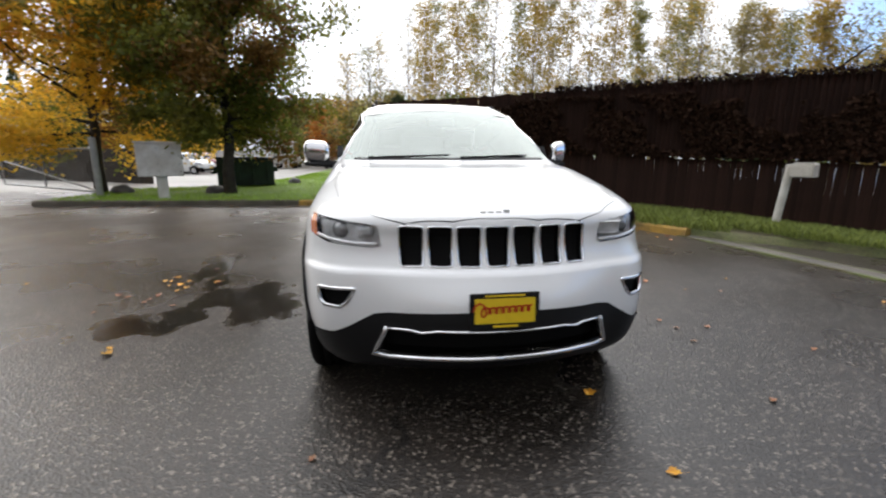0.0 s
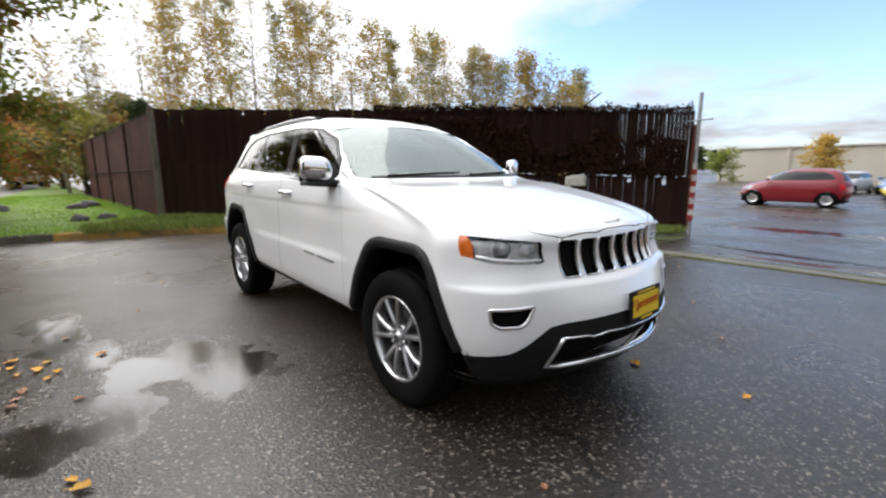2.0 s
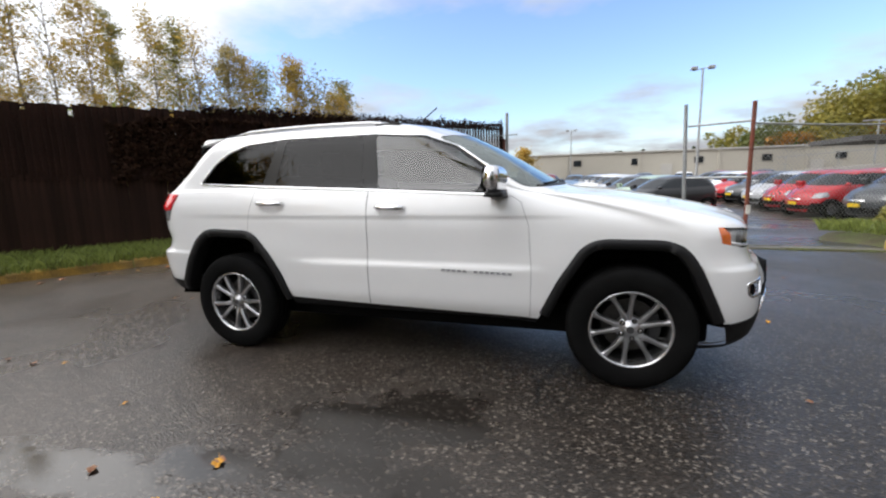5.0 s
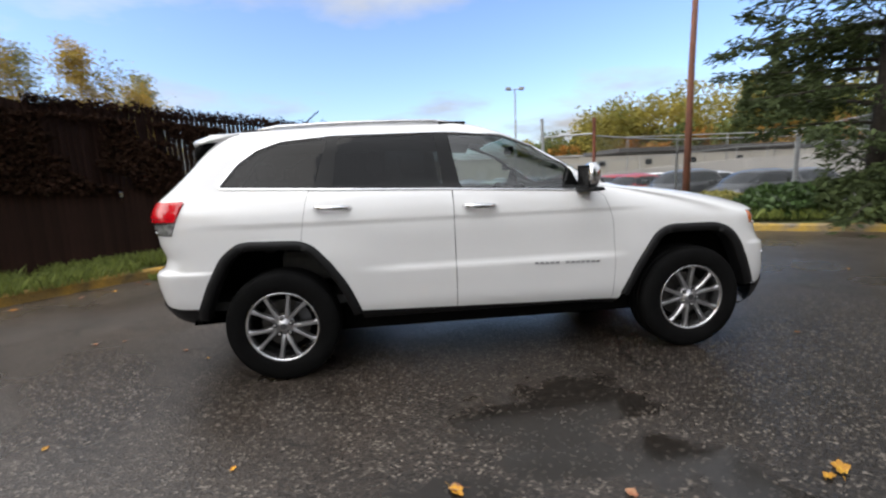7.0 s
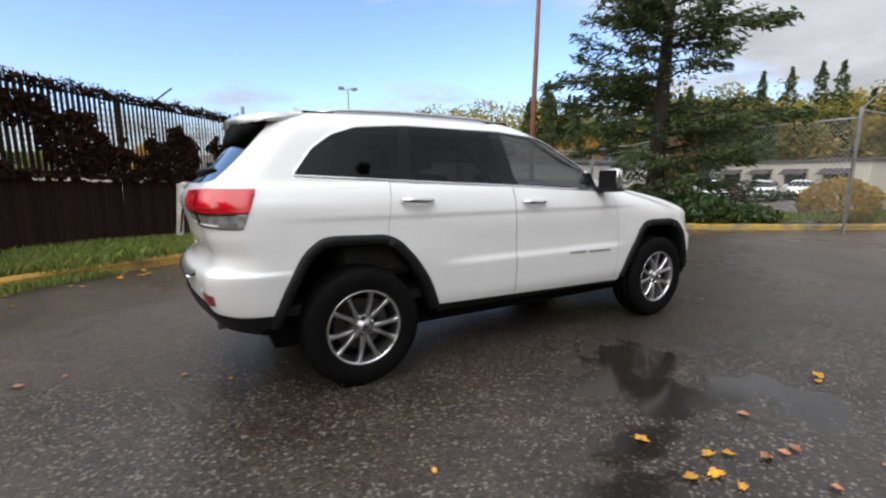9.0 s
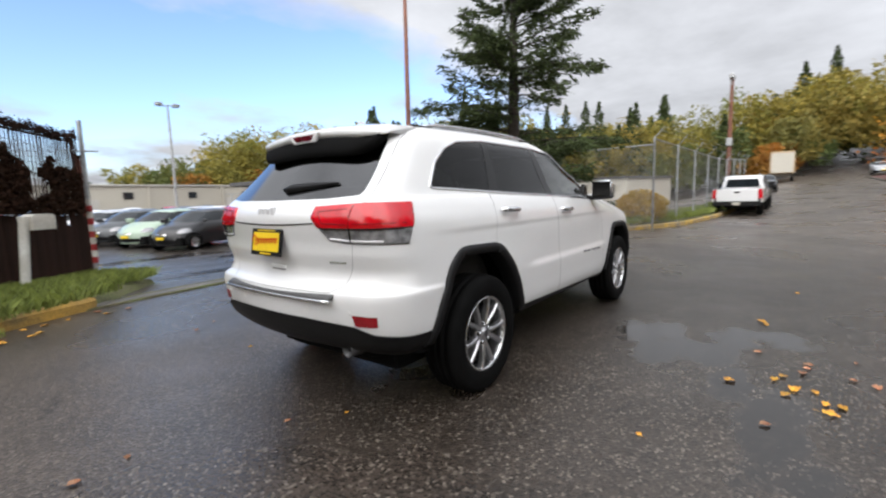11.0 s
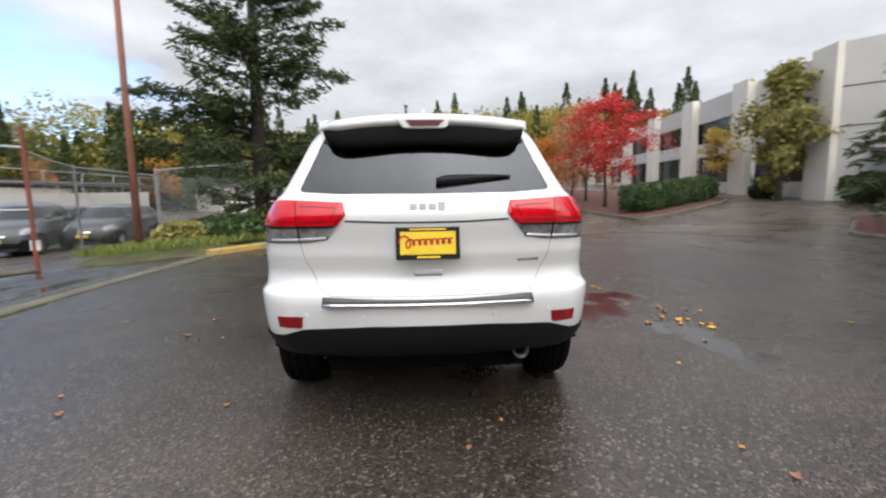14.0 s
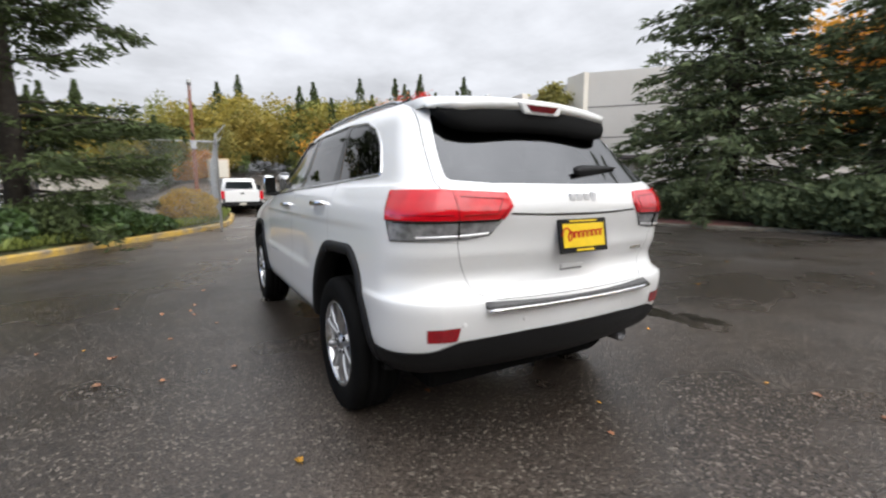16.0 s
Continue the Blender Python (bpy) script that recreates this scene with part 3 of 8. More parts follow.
def even_out(bm):
    """Lays a pane on one smooth curved surface."""
    p = np.array([v.co[:] for v in bm.verts])
    terms = np.stack([np.abs(p[:, 1]) ** i * p[:, 2] ** j for i in (0, 2, 4) for j in (0, 1, 2, 3)], 1)
    c = np.linalg.lstsq(terms, p[:, 0], rcond=None)[0]
    for v, x in zip(bm.verts, terms @ c):
        v.co.x = x
    bm.normal_update()
    return bm


def whole(bm):
    """Joins a half with its mirror image across y = 0."""
    for v in bm.verts:
        if abs(v.co.y) < 0.004:
            v.co.y = 0.0
    o = mirrored(bm)
    seen = {v: bm.verts.new(v.co) for v in o.verts}
    for f in list(o.faces):
        try:
            bm.faces.new([seen[v] for v in f.verts])
        except ValueError:
            pass
    o.free()
    bmesh.ops.remove_doubles(bm, verts=[v for v in bm.verts if abs(v.co.y) < 1e-4], dist=5e-4)
    bm.normal_update()
    return bm


def mirrored(bm):
    o = bm.copy()
    for v in o.verts:
        v.co.y = -v.co.y
    bmesh.ops.reverse_faces(o, faces=o.faces)
    return o


def pair(name, bm, material, parent, label="", smooth=True):
    """A part on either flank."""
    o = mirrored(bm)
    return part(name, bm, material, parent, label, smooth), part(name, o, material, parent, label, smooth)


def on_side(f, c):
    return f.normal.y < -0.15


def on_front(f, c):
    return f.normal.x > 0.05 and c.x > 1.5


def on_rear(f, c):
    return f.normal.x < -0.05 and c.x < -1.6


REAR_ARCH = [(-2.02, 0.30), (-1.985, 0.50), (-1.90, 0.69), (-1.80, 0.87), (-1.70, 0.945), (-1.63, 0.955), (-1.30, 0.945), (-1.22, 0.91), (-1.10, 0.78), (-1.01, 0.64), (-0.935, 0.455), (-0.90, 0.30)]
FRONT_ARCH = [(0.86, 0.30), (0.922, 0.43), (1.04, 0.67), (1.165, 0.86), (1.23, 0.905), (1.30, 0.92), (1.64, 0.915), (1.73, 0.88), (1.80, 0.79), (1.885, 0.60), (1.955, 0.44), (1.99, 0.30)]
DLO = [(-1.825, 1.312), (-1.03, 1.276), (-0.26, 1.244), (0.53, 1.204), (0.66, 1.20), (0.60, 1.36), (0.35, 1.525), (0.12, 1.612), (-0.28, 1.645), (-1.06, 1.645), (-1.41, 1.615), (-1.57, 1.56), (-1.70, 1.47)]
QUARTER = [(-1.79, 1.326), (-1.20, 1.298), (-1.10, 1.626), (-1.40, 1.60), (-1.555, 1.548), (-1.68, 1.462)]
REAR_WIN = [(-1.075, 1.292), (-0.325, 1.26), (-0.37, 1.63), (-1.03, 1.63)]
FRONT_WIN = [(-0.205, 1.256), (0.50, 1.219), (0.565, 1.36), (0.33, 1.515), (0.10, 1.598), (-0.27, 1.63)]
REAR_DOOR = [(-1.235, 1.27), (-1.285, 0.98), (-1.285, 0.80), (-0.94, 0.455), (-0.272, 0.43), (-0.272, 1.238)]
FRONT_DOOR = [(-0.266, 1.238), (-0.266, 0.43), (0.858, 0.41), (0.868, 0.70), (0.85, 1.00), (0.80, 1.15), (0.74, 1.188), (0.54, 1.198)]
HOOD = [(2.210, 0.02), (2.202, -0.20), (2.160, -0.42), (2.100, -0.56), (1.95, -0.72), (1.60, -0.775), (1.20, -0.775), (1.00, -0.75), (1.01, -0.55), (1.075, -0.25), (1.085, 0.02)]
SHIELD = [(0.02, 1.25), (-0.40, 1.246), (-0.785, 1.238), (-0.745, 1.33), (-0.635, 1.60), (-0.42, 1.626), (0.02, 1.640)]
TAILGATE = [(0.02, 0.768), (-0.49, 0.768), (-0.555, 0.80), (-0.625, 0.95), (-0.655, 1.10), (-0.70, 1.27), (-0.60, 1.655), (0.02, 1.67)]
REAR_GLASS = [(0.02, 1.262), (-0.45, 1.266), (-0.655, 1.28), (-0.635, 1.36), (-0.565, 1.605), (0.02, 1.625)]
LAMP_REAR = [(-0.415, 1.222), (-0.40, 1.165), (-0.50, 1.045), (-0.60, 1.03), (-0.99, 1.02), (-0.99, 1.235), (-0.70, 1.236)]
LAMP_FRONT = [(-0.545, 0.958), (-0.528, 0.862), (-0.56, 0.856), (-0.78, 0.872), (-0.87, 0.905), (-0.96, 0.985), (-0.96, 1.01), (-0.80, 0.99)]
FOG = [(-0.832, 0.672), (-0.652, 0.680), (-0.690, 0.615), (-0.722, 0.592), (-0.800, 0.590), (-0.826, 0.610)]
BLACK_FRONT = [(0.02, 0.10), (-1.1, 0.10), (-1.1, 0.44), (-0.87, 0.44), (-0.76, 0.465), (-0.66, 0.52), (-0.57, 0.573), (-0.50, 0.586), (-0.16, 0.604), (0.02, 0.606)]
BLACK_REAR = [(0.02, 0.10), (-1.1, 0.10), (-1.1, 0.53), (-0.87, 0.535), (-0.76, 0.552), (-0.64, 0.59), (-0.30, 0.612), (0.02, 0.615)]
REFLECTOR = [(-0.78, 0.655), (-0.64, 0.657), (-0.648, 0.602), (-0.66, 0.596), (-0.775, 0.598)]


def ribbon(points, surface_bvh, axis, width, height, closed=False):
    """A strip of rounded section that runs over the shell along 2-d points (x, z), (y, z) or (x, y)."""
    p3 = []
    n = len(points)
    dense = []
    for i in range(n if closed else n - 1):
        a, b = Vector(points[i]), Vector(points[(i + 1) % n])
        k = max(1, int((b - a).length / 0.03))
        dense += [a.lerp(b, j / k) for j in range(k)]
    if not closed:
        dense.append(Vector(points[-1]))
    for a, b in dense:
        if axis == "y":
            o, d = Vector((a, -3, b)), Vector((0, 1, 0))
        elif axis == "x":
            o, d = Vector((4, a, b)), Vector((-1, 0, 0))
        elif axis == "-x":
            o, d = Vector((-4, a, b)), Vector((1, 0, 0))
        else:
            o, d = Vector((a, b, 4)), Vector((0, 0, -1))
        h, nn, _, _ = surface_bvh.ray_cast(o, d)
        if h is not None:
            p3.append((h, nn if nn.dot(d) < 0 else -nn))
    bm = bmesh.new()
    rings = []
    m = len(p3)
    for i, (p, nn) in enumerate(p3):
        q = p3[(i + 1) % m][0] if (closed or i < m - 1) else p
        r = p3[i - 1][0] if (closed or i > 0) else p
        t = (q - r).normalized()
        s = t.cross(nn).normalized() * (width / 2)
        rings.append([bm.verts.new(p + s * a + nn * b * height) for a, b in ((-1, -0.6), (-0.9, 0.6), (-0.45, 1), (0.45, 1), (0.9, 0.6), (1, -0.6))])
    for i in range(m if closed else m - 1):
        a, b = rings[i], rings[(i + 1) % m]
        for k in range(5):
            bm.faces.new((a[k], a[k + 1], b[k + 1], b[k]))
    if not closed and m > 1:
        bm.faces.new(rings[0]); bm.faces.new(rings[-1][::-1])
    bmesh.ops.recalc_face_normals(bm, faces=bm.faces)
    return bm


def gap_cut(bm, poly, plane, keep, gap=0.003):
    """Lifts a panel with a seam round it."""
    cut(bm, grow(poly, gap), plane, keep)
    cut(bm, poly, plane, keep)
    ia, ib = {"xz": (0, 2), "yz": (1, 2), "xy": (0, 1)}[plane]
    big = grow(poly, gap)
    ins, seam = [], []
    bm.normal_update()
    for f in bm.faces:
        c = f.calc_center_median()
        if keep(f, c):
            if inside(poly, c[ia], c[ib]):
                ins.append(f)
            elif inside(big, c[ia], c[ib]):
                seam.append(f)
    panel = lift(bm, ins)
    lift(bm, seam).free()
    return panel


def build_wheel(parent, x, y, side):
    """Tyre, rim with five forked spokes, brake disc; the outer face looks along -y before it is turned for its side."""
    hub = part("wheel", lathe([(0.0, 0.0), (0.05, 0.0), (0.055, 0.06), (0.0, 0.06)], 20), M["alloy_dark"], parent)
    R, W = 0.385, 0.132
    prof = [(0.232, -0.105), (0.245, -0.118), (0.275, -0.128), (0.315, -0.131), (0.345, -0.126), (0.360, -0.118), (0.371, -0.104),
            (0.377, -0.085), (0.378, -0.06), (0.370, -0.057), (0.370, -0.047), (0.379, -0.044), (0.379, -0.006), (0.371, -0.003), (0.371, 0.003), (0.379, 0.006),
            (0.379, 0.044), (0.370, 0.047), (0.370, 0.057), (0.378, 0.06), (0.377, 0.085), (0.360, 0.116), (0.345, 0.126), (0.275, 0.128), (0.232, 0.105)]
    part("tyre", lathe(prof, 72), M["rubber"], hub, "black rubber tyre, damp", smooth=True)
    part("rim", lathe([(0.236, -0.108), (0.243, -0.114), (0.238, -0.119), (0.229, -0.116), (0.224, -0.104), (0.218, -0.07), (0.212, 0.02), (0.222, 0.10), (0.236, 0.108)], 72), M["alloy"], hub, "polished alloy wheel rim", smooth=True)
    sp = bmesh.new()
    for k in range(5):
        a0 = 2 * math.pi * k / 5 + math.pi / 2
        for s in (-1, 1):
            pts = []
            for r, off, dep, wd in ((0.050, 0.16, -0.092, 0.016), (0.085, 0.20, -0.101, 0.0165), (0.13, 0.235, -0.107, 0.0135), (0.18, 0.262, -0.109, 0.0125), (0.210, 0.278, -0.109, 0.0155), (0.229, 0.288, -0.108, 0.023)):
                pts.append((r, a0 + s * off, dep, wd))
            rings = []
            for r, a, dep, wd in pts:
                c = Vector((r * math.cos(a), dep, r * math.sin(a)))
                t = Vector((-math.sin(a), 0, math.cos(a)))
                rings.append([sp.verts.new(c + t * u * wd + Vector((0, v, 0))) for u, v in ((-1, 0.036), (-0.92, 0.007), (-0.5, -0.002), (0.5, -0.002), (0.92, 0.007), (1, 0.036))])
            for p, q in zip(rings, rings[1:]):
                for i in range(5):
                    sp.faces.new((p[i], p[i + 1], q[i + 1], q[i]))
                sp.faces.new((p[5], p[0], q[0], q[5]))
            sp.faces.new(rings[0]); sp.faces.new(rings[-1][::-1])
    bmesh.ops.recalc_face_normals(sp, faces=sp.faces)
    part("spokes", sp, M["alloy_satin"], hub, "five forked polished spokes", smooth=False)
    part("hub_cap", lathe([(0.0, -0.110), (0.028, -0.109), (0.031, -0.106), (0.033, -0.099), (0.066, -0.094), (0.078, -0.084), (0.084, -0.05), (0.0, -0.05)], 32), M["alloy_satin"], hub, smooth=True)
    part("badge", lathe([(0.0, -0.1125), (0.022, -0.1125), (0.022, -0.10), (0.0, -0.10)], 20), M["alloy_dark"], hub)
    nut = lathe([(0.0, -0.106), (0.009, -0.105), (0.0115, -0.10), (0.0115, -0.08), (0.0, -0.08)], 6)
    me = None
    for k in range(5):
        a = 2 * math.pi * (k + 0.5) / 5 + math.pi / 2
        if me is None:
            o = part("lug_nut", nut, M["chrome"], hub); me = o.data
        else:
            o = new("lug_nut", me); o.parent = hub
        o.location = (0.0575 * math.cos(a), 0, 0.0575 * math.sin(a))
        # black disc behind the nut: the shade of its pocket as colour, no recess
        pk = lathe([(0.0, -0.0985), (0.0165, -0.0985), (0.0165, -0.06), (0.0, -0.06)], 14)
        bmesh.ops.translate(pk, verts=pk.verts, vec=o.location)
        part("lug_pocket", pk, M["liner"], hub)
    part("brake_disc", lathe([(0.07, 0.0), (0.165, 0.0), (0.165, 0.024), (0.07, 0.024)], 48), M["steel"], hub)
    ca = bmesh.new()
    arc = []
    for k in range(8):
        c_, s_ = math.cos(0.5 + k * 0.15), math.sin(0.5 + k * 0.15)
        arc.append([ca.verts.new((r * c_, y_, r * s_)) for r, y_ in ((0.112, -0.03), (0.178, -0.03), (0.182, 0.04), (0.112, 0.04))])
    for p, q in zip(arc, arc[1:]):
        for k in range(4):
            ca.faces.new((p[k], p[(k + 1) % 4], q[(k + 1) % 4], q[k]))
    ca.faces.new(arc[0][::-1]); ca.faces.new(arc[-1])
    bmesh.ops.recalc_face_normals(ca, faces=ca.faces)
    part("brake_caliper", ca, M["alloy_dark"], hub, "grey brake caliper")
    part("barrel", lathe([(0.0, 0.06), (0.20, 0.06), (0.212, 0.02)], 48), M["liner"], hub)
    hub.matrix_basis = pose(x, y, 0.379) @ (Matrix.Identity(4) if side < 0 else pose(0, 0, 0, 0, 0, 180)) @ pose(0, 0, 0, 0, random.uniform(0, 70), 0)
    return hub


def script_strokes(w, h):
    """A plain red brush stroke band in place of the dealer's mark."""
    pts = []
    for i in range(70):
        u = i / 69
        big = max(0.0, 1 - u * 6)
        pts.append((-w / 2 + w * u - 0.012 * math.cos(u * 52) * (1 + big), h * (0.24 + 0.5 * big) * math.sin(u * 52) + h * 0.16 * (u - 0.5)))
    bm = bmesh.new()
    prev = None
    for i, (a, b) in enumerate(pts):
        a2, b2 = pts[min(i + 1, 69)]
        a1, b1 = pts[max(i - 1, 0)]
        t = Vector((a2 - a1, b2 - b1)).normalized() * 0.0042
        v = [bm.verts.new((0, a + t.y, b - t.x)), bm.verts.new((0, a - t.y, b + t.x))]
        if prev:
            bm.faces.new((prev[0], v[0], v[1], prev[1]))
        prev = v
    return bm


def build_plate(parent, m):
    """Licence plate frame with a yellow insert; faces along +x before it is placed."""
    p = part("licence_plate", box(-0.012, -0.157, -0.079, 0.0, 0.157, 0.079, 0.004), M["black_plastic"], parent, "yellow dealer plate in a black frame")
    p.matrix_basis = m
    part("insert", box(0.0, -0.136, -0.054, 0.0025, 0.136, 0.056, 0.001), M["yellow"], p, "yellow dealer card")
    st = script_strokes(0.24, 0.055)
    bmesh.ops.solidify(st, geom=list(st.faces), thickness=0.001)
    bmesh.ops.translate(st, verts=st.verts, vec=(0.0045, 0, 0.006))
    part("red_mark", st, M["plate_red"], p)
    part("caption_bar", box(0.0, -0.055, -0.072, 0.002, 0.06, -0.062), M["yellow"], p)
    part("caption_bar", box(0.0, -0.09, 0.064, 0.002, 0.09, 0.071), M["yellow"], p)
    return p


def build_suv():
    from mathutils.bvhtree import BVHTree
    car = thing("sport_utility_vehicle", "white sport utility vehicle with chrome trim and dark rear windows", "car")
    bm = shell_mesh(sub=8)
    bvh = BVHTree.FromBMesh(bm)
    # dark inner shell, seen through the seams
    inner = bm.copy()
    bmesh.ops.delete(inner, geom=cut(inner, REAR_ARCH, "xz", on_side) + cut(inner, FRONT_ARCH, "xz", on_side), context="FACES")
    shift(inner, -0.022)
    drop = [f for f in inner.faces if f.calc_center_median().z > 1.19 and f.calc_center_median().x < 1.15 or f.calc_center_median().z > 0.3 and f.calc_center_median().x > 1.78]
    bmesh.ops.delete(inner, geom=drop, context="FACES")
    part("inner_shell", whole(inner), M["seam"], car)
    # wheel arches
    bmesh.ops.delete(bm, geom=cut(bm, REAR_ARCH, "xz", on_side) + cut(bm, FRONT_ARCH, "xz", on_side), context="FACES")
    # lamps
    def lamp_rear(f, c):
        return c.x < -1.98
    def lamp_front(f, c):
        return c.x > 1.8
    cut(bm, LAMP_REAR, "yz", lamp_rear)
    side_lim = [(-2.7, 0.95), (-2.135, 0.95), (-2.03, 1.225), (-2.03, 1.30), (-2.7, 1.30)]
    cut(bm, side_lim, "xz", lambda f, c: c.y < -0.3 and c.x < -1.95)
    split = [(-1.2, 1.105), (-0.3, 1.118), (-0.3, 1.4), (-1.2, 1.4)]
    cut(bm, split, "yz", lamp_rear)
    red, clear = [], []
    for f in bm.faces:
        c = f.calc_center_median()
        if inside(LAMP_REAR, c.y, c.z) and inside(side_lim, c.x, c.z):
            (red if inside(split, c.y, c.z) else clear).append(f)
    r, c = lift(bm, red), lift(bm, clear)
    for q, d in ((r, 0.010), (c, 0.004)):
        shift(q, d); thicken(q, 0.02)
    rl = pair("tail_lamp", r, M["red_lens"], car, "red tail lamp lens")
    for q, o in zip((c, mirrored(c)), rl):
        part("reversing_lens", q, M["clear_lens"], o, "clear reversing lamp lens", True)
    for i, o in enumerate(rl):
        for pts, mt, nm in (([(-0.655, 1.228), (-0.640, 1.040)], "liner", "lens_joint"), ([(-0.505, 1.055), (-0.60, 1.048), (-0.80, 1.042)], "badge", "bright_strip"),
                            ([(-0.408, 1.172), (-0.47, 1.110), (-0.66, 1.106), (-0.86, 1.104)], "liner", "lens_joint"), ([(-0.445, 1.195), (-0.475, 1.138), (-0.63, 1.132)], "red_dark", "light_guide"),
                            ([(-0.445, 1.197), (-0.63, 1.208)], "red_dark", "light_guide"), ([(-0.67, 1.135), (-0.86, 1.132)], "red_dark", "light_guide")):
            st = ribbon(pts, bvh, "-x", {"liner": 0.005, "badge": 0.012, "red_dark": 0.010}[mt], 0.007 if mt == "badge" else 0.0125)
            part(nm, st if i == 0 else mirrored(st), M[mt], o)
    cut(bm, LAMP_FRONT, "yz", lamp_front)
    fl = [(2.6, 0.80), (1.95, 0.80), (1.90, 0.99), (1.885, 1.05), (2.6, 1.05)]
    cut(bm, fl, "xz", lambda f, c: c.y < -0.45 and c.x > 1.7)
    am = [(-1.1, 0.8), (-0.832, 0.8), (-0.842, 1.1), (-1.1, 1.1)]
    cut(bm, am, "yz", lamp_front)
    hl, amb = [], []
    for f in bm.faces:
        c = f.calc_center_median()
        if inside(LAMP_FRONT, c.y, c.z) and inside(fl, c.x, c.z):
            (amb if inside(am, c.y, c.z) else hl).append(f)
    h, a = lift(bm, hl), lift(bm, amb)
    back = h.copy()
    shift(back, -0.028)
    hb = pair("headlamp", back, M["lamp_dark"], car, "headlamp with a projector lens and amber corner")
    lens_glass = (h, mirrored(h)); am2 = (a, mirrored(a))
    for i, o in enumerate(hb):
        s = -1 if i == 0 else 1
        part("lens", lens_glass[i], M["lamp_cover"], o, "clear headlamp cover", True).visible_shadow = False
        part("amber_corner", am2[i], M["amber"], o, "amber turn signal", True)
        pr = lathe([(0.0, 0.0), (0.02, 0.004), (0.036, 0.015), (0.042, 0.03), (0.047, 0.030), (0.052, 0.036), (0.052, 0.09)], 32)
        bmesh.ops.transform(pr, matrix=pose(2.068, s * 0.715, 0.930, 0, 0, 90 + s * 14), verts=pr.verts)
        part("projector", pr, M["clear_lens"], o, "", True)
        lo = ribbon([(-0.545, 0.872), (-0.66, 0.876), (-0.775, 0.889), (-0.83, 0.905)], bvh, "x", 0.014, 0.004)
        bmesh.ops.translate(lo, verts=lo.verts, vec=(0.002, 0, 0))
        part("light_bar", lo if s < 0 else mirrored(lo), M["badge"], o, "bright strip", True)
        ba = box(2.06, s * 0.645, 0.90, 2.112, s * 0.565, 0.955, 0.016)
        part("reflector_bowl", ba, M["lamp_dark"], o)
    # grille slots
    frames = []
    for i in range(-3, 1):
        yc = i * 0.131
        slot = [(yc - 0.0530, 0.955), (yc - 0.0475, 0.785), (yc + 0.0475, 0.785), (yc + 0.0530, 0.955)]
        slot = round_poly(slot, 0.012, 3)
        ring = cut(bm, grow(slot, 0.006), "yz", on_front)
        cut(bm, slot, "yz", on_front)
        big = grow(slot, 0.006)
        ins = [f for f in bm.faces if f.normal.x > 0.05 and f.calc_center_median().x > 2 and inside(big, f.calc_center_median().y, f.calc_center_median().z)]
        hole = [f for f in ins if inside(slot, f.calc_center_median().y, f.calc_center_median().z)]
        hs = lift(bm, hole)
        fr = lift(bm, [f for f in ins if f.is_valid and f not in hole])
        shift(fr, 0.003); thicken(fr, 0.03)
        shift(hs, -0.035)
        frames.append((fr, hs, i))
    grille = part("grille", box(2.02, -0.50, 0.74, 2.06, 0.50, 0.99, 0.01), M["gloss_black"], car, "seven chrome-edged black slots")
    for fr, hs, i in frames:
        if i == 0:
            part("slot_frame", whole(fr), M["chrome"], grille, "", True); part("slot_mesh", whole(hs), M["liner"], grille)
        else:
            pair("slot_frame", fr, M["chrome"], grille); pair("slot_mesh", hs, M["liner"], grille, "", False)
    # fog lamps
    fp = round_poly(FOG, 0.010, 3)
    fog = lift(bm, cut(bm, fp, "yz", lamp_front))
    shift(fog, -0.03)
    rimb = ribbon(fp, bvh, "x", 0.016, 0.006, closed=True)
    fogs = pair("fog_lamp", fog, M["liner"], car, "recessed fog lamp with a chrome rim")
    rims = (rimb, mirrored(rimb))
    for i, o in enumerate(fogs):
        s = -1 if i == 0 else 1
        part("rim", rims[i], M["chrome"], o, "chrome rim", True)
        pr = lathe([(0.0, 0.0), (0.02, 0.003), (0.031, 0.012), (0.034, 0.05)], 24)
        bmesh.ops.transform(pr, matrix=pose(2.10, s * 0.735, 0.632, 0, 0, 90 + s * 20), verts=pr.verts)
        part("bulb_lens", pr, M["lamp_dark"], o, "", True)
    # black lower fascias and sills
    fb = lift(bm, cut(bm, BLACK_FRONT, "yz", lambda f, c: c.x > 1.6))
    shift(fb, 0.006)
    INTAKE = round_poly([(0.02, 0.515), (-0.30, 0.515), (-0.36, 0.505), (-0.505, 0.507), (-0.545, 0.39), (0.02, 0.395)], 0.01, 2)
    opening = lift(fb, cut(fb, INTAKE, "yz", lambda f, c: c.x > 1.9))
    shift(opening, -0.05)
    bump_f = part("lower_front_fascia", whole(fb), M["black_plastic"], car, "black plastic lower fascia", True)
    part("intake_mesh", whole(opening), M["liner"], bump_f)
    path_t = [(0.0, 0.522), (-0.29, 0.520), (-0.36, 0.508), (-0.40, 0.517), (-0.51, 0.517)]
    path_b = [(-0.51, 0.519), (-0.575, 0.375), (-0.50, 0.366), (-0.25, 0.375), (0.0, 0.378)]
    tr = ribbon(path_t, bvh, "x", 0.012, 0.016)
    part("trim_strip", whole(tr), M["chrome"], bump_f, "", True)
    tr = ribbon(path_b, bvh, "x", 0.022, 0.018)
    part("trim_strip", whole(tr), M["chrome"], bump_f, "chrome lower trim", True)
    rb = lift(bm, cut(bm, BLACK_REAR, "yz", lambda f, c: c.x < -1.6))
    shift(rb, 0.008)
    part("lower_rear_fascia", whole(rb), M["black_plastic"], car, "black plastic lower fascia", True)
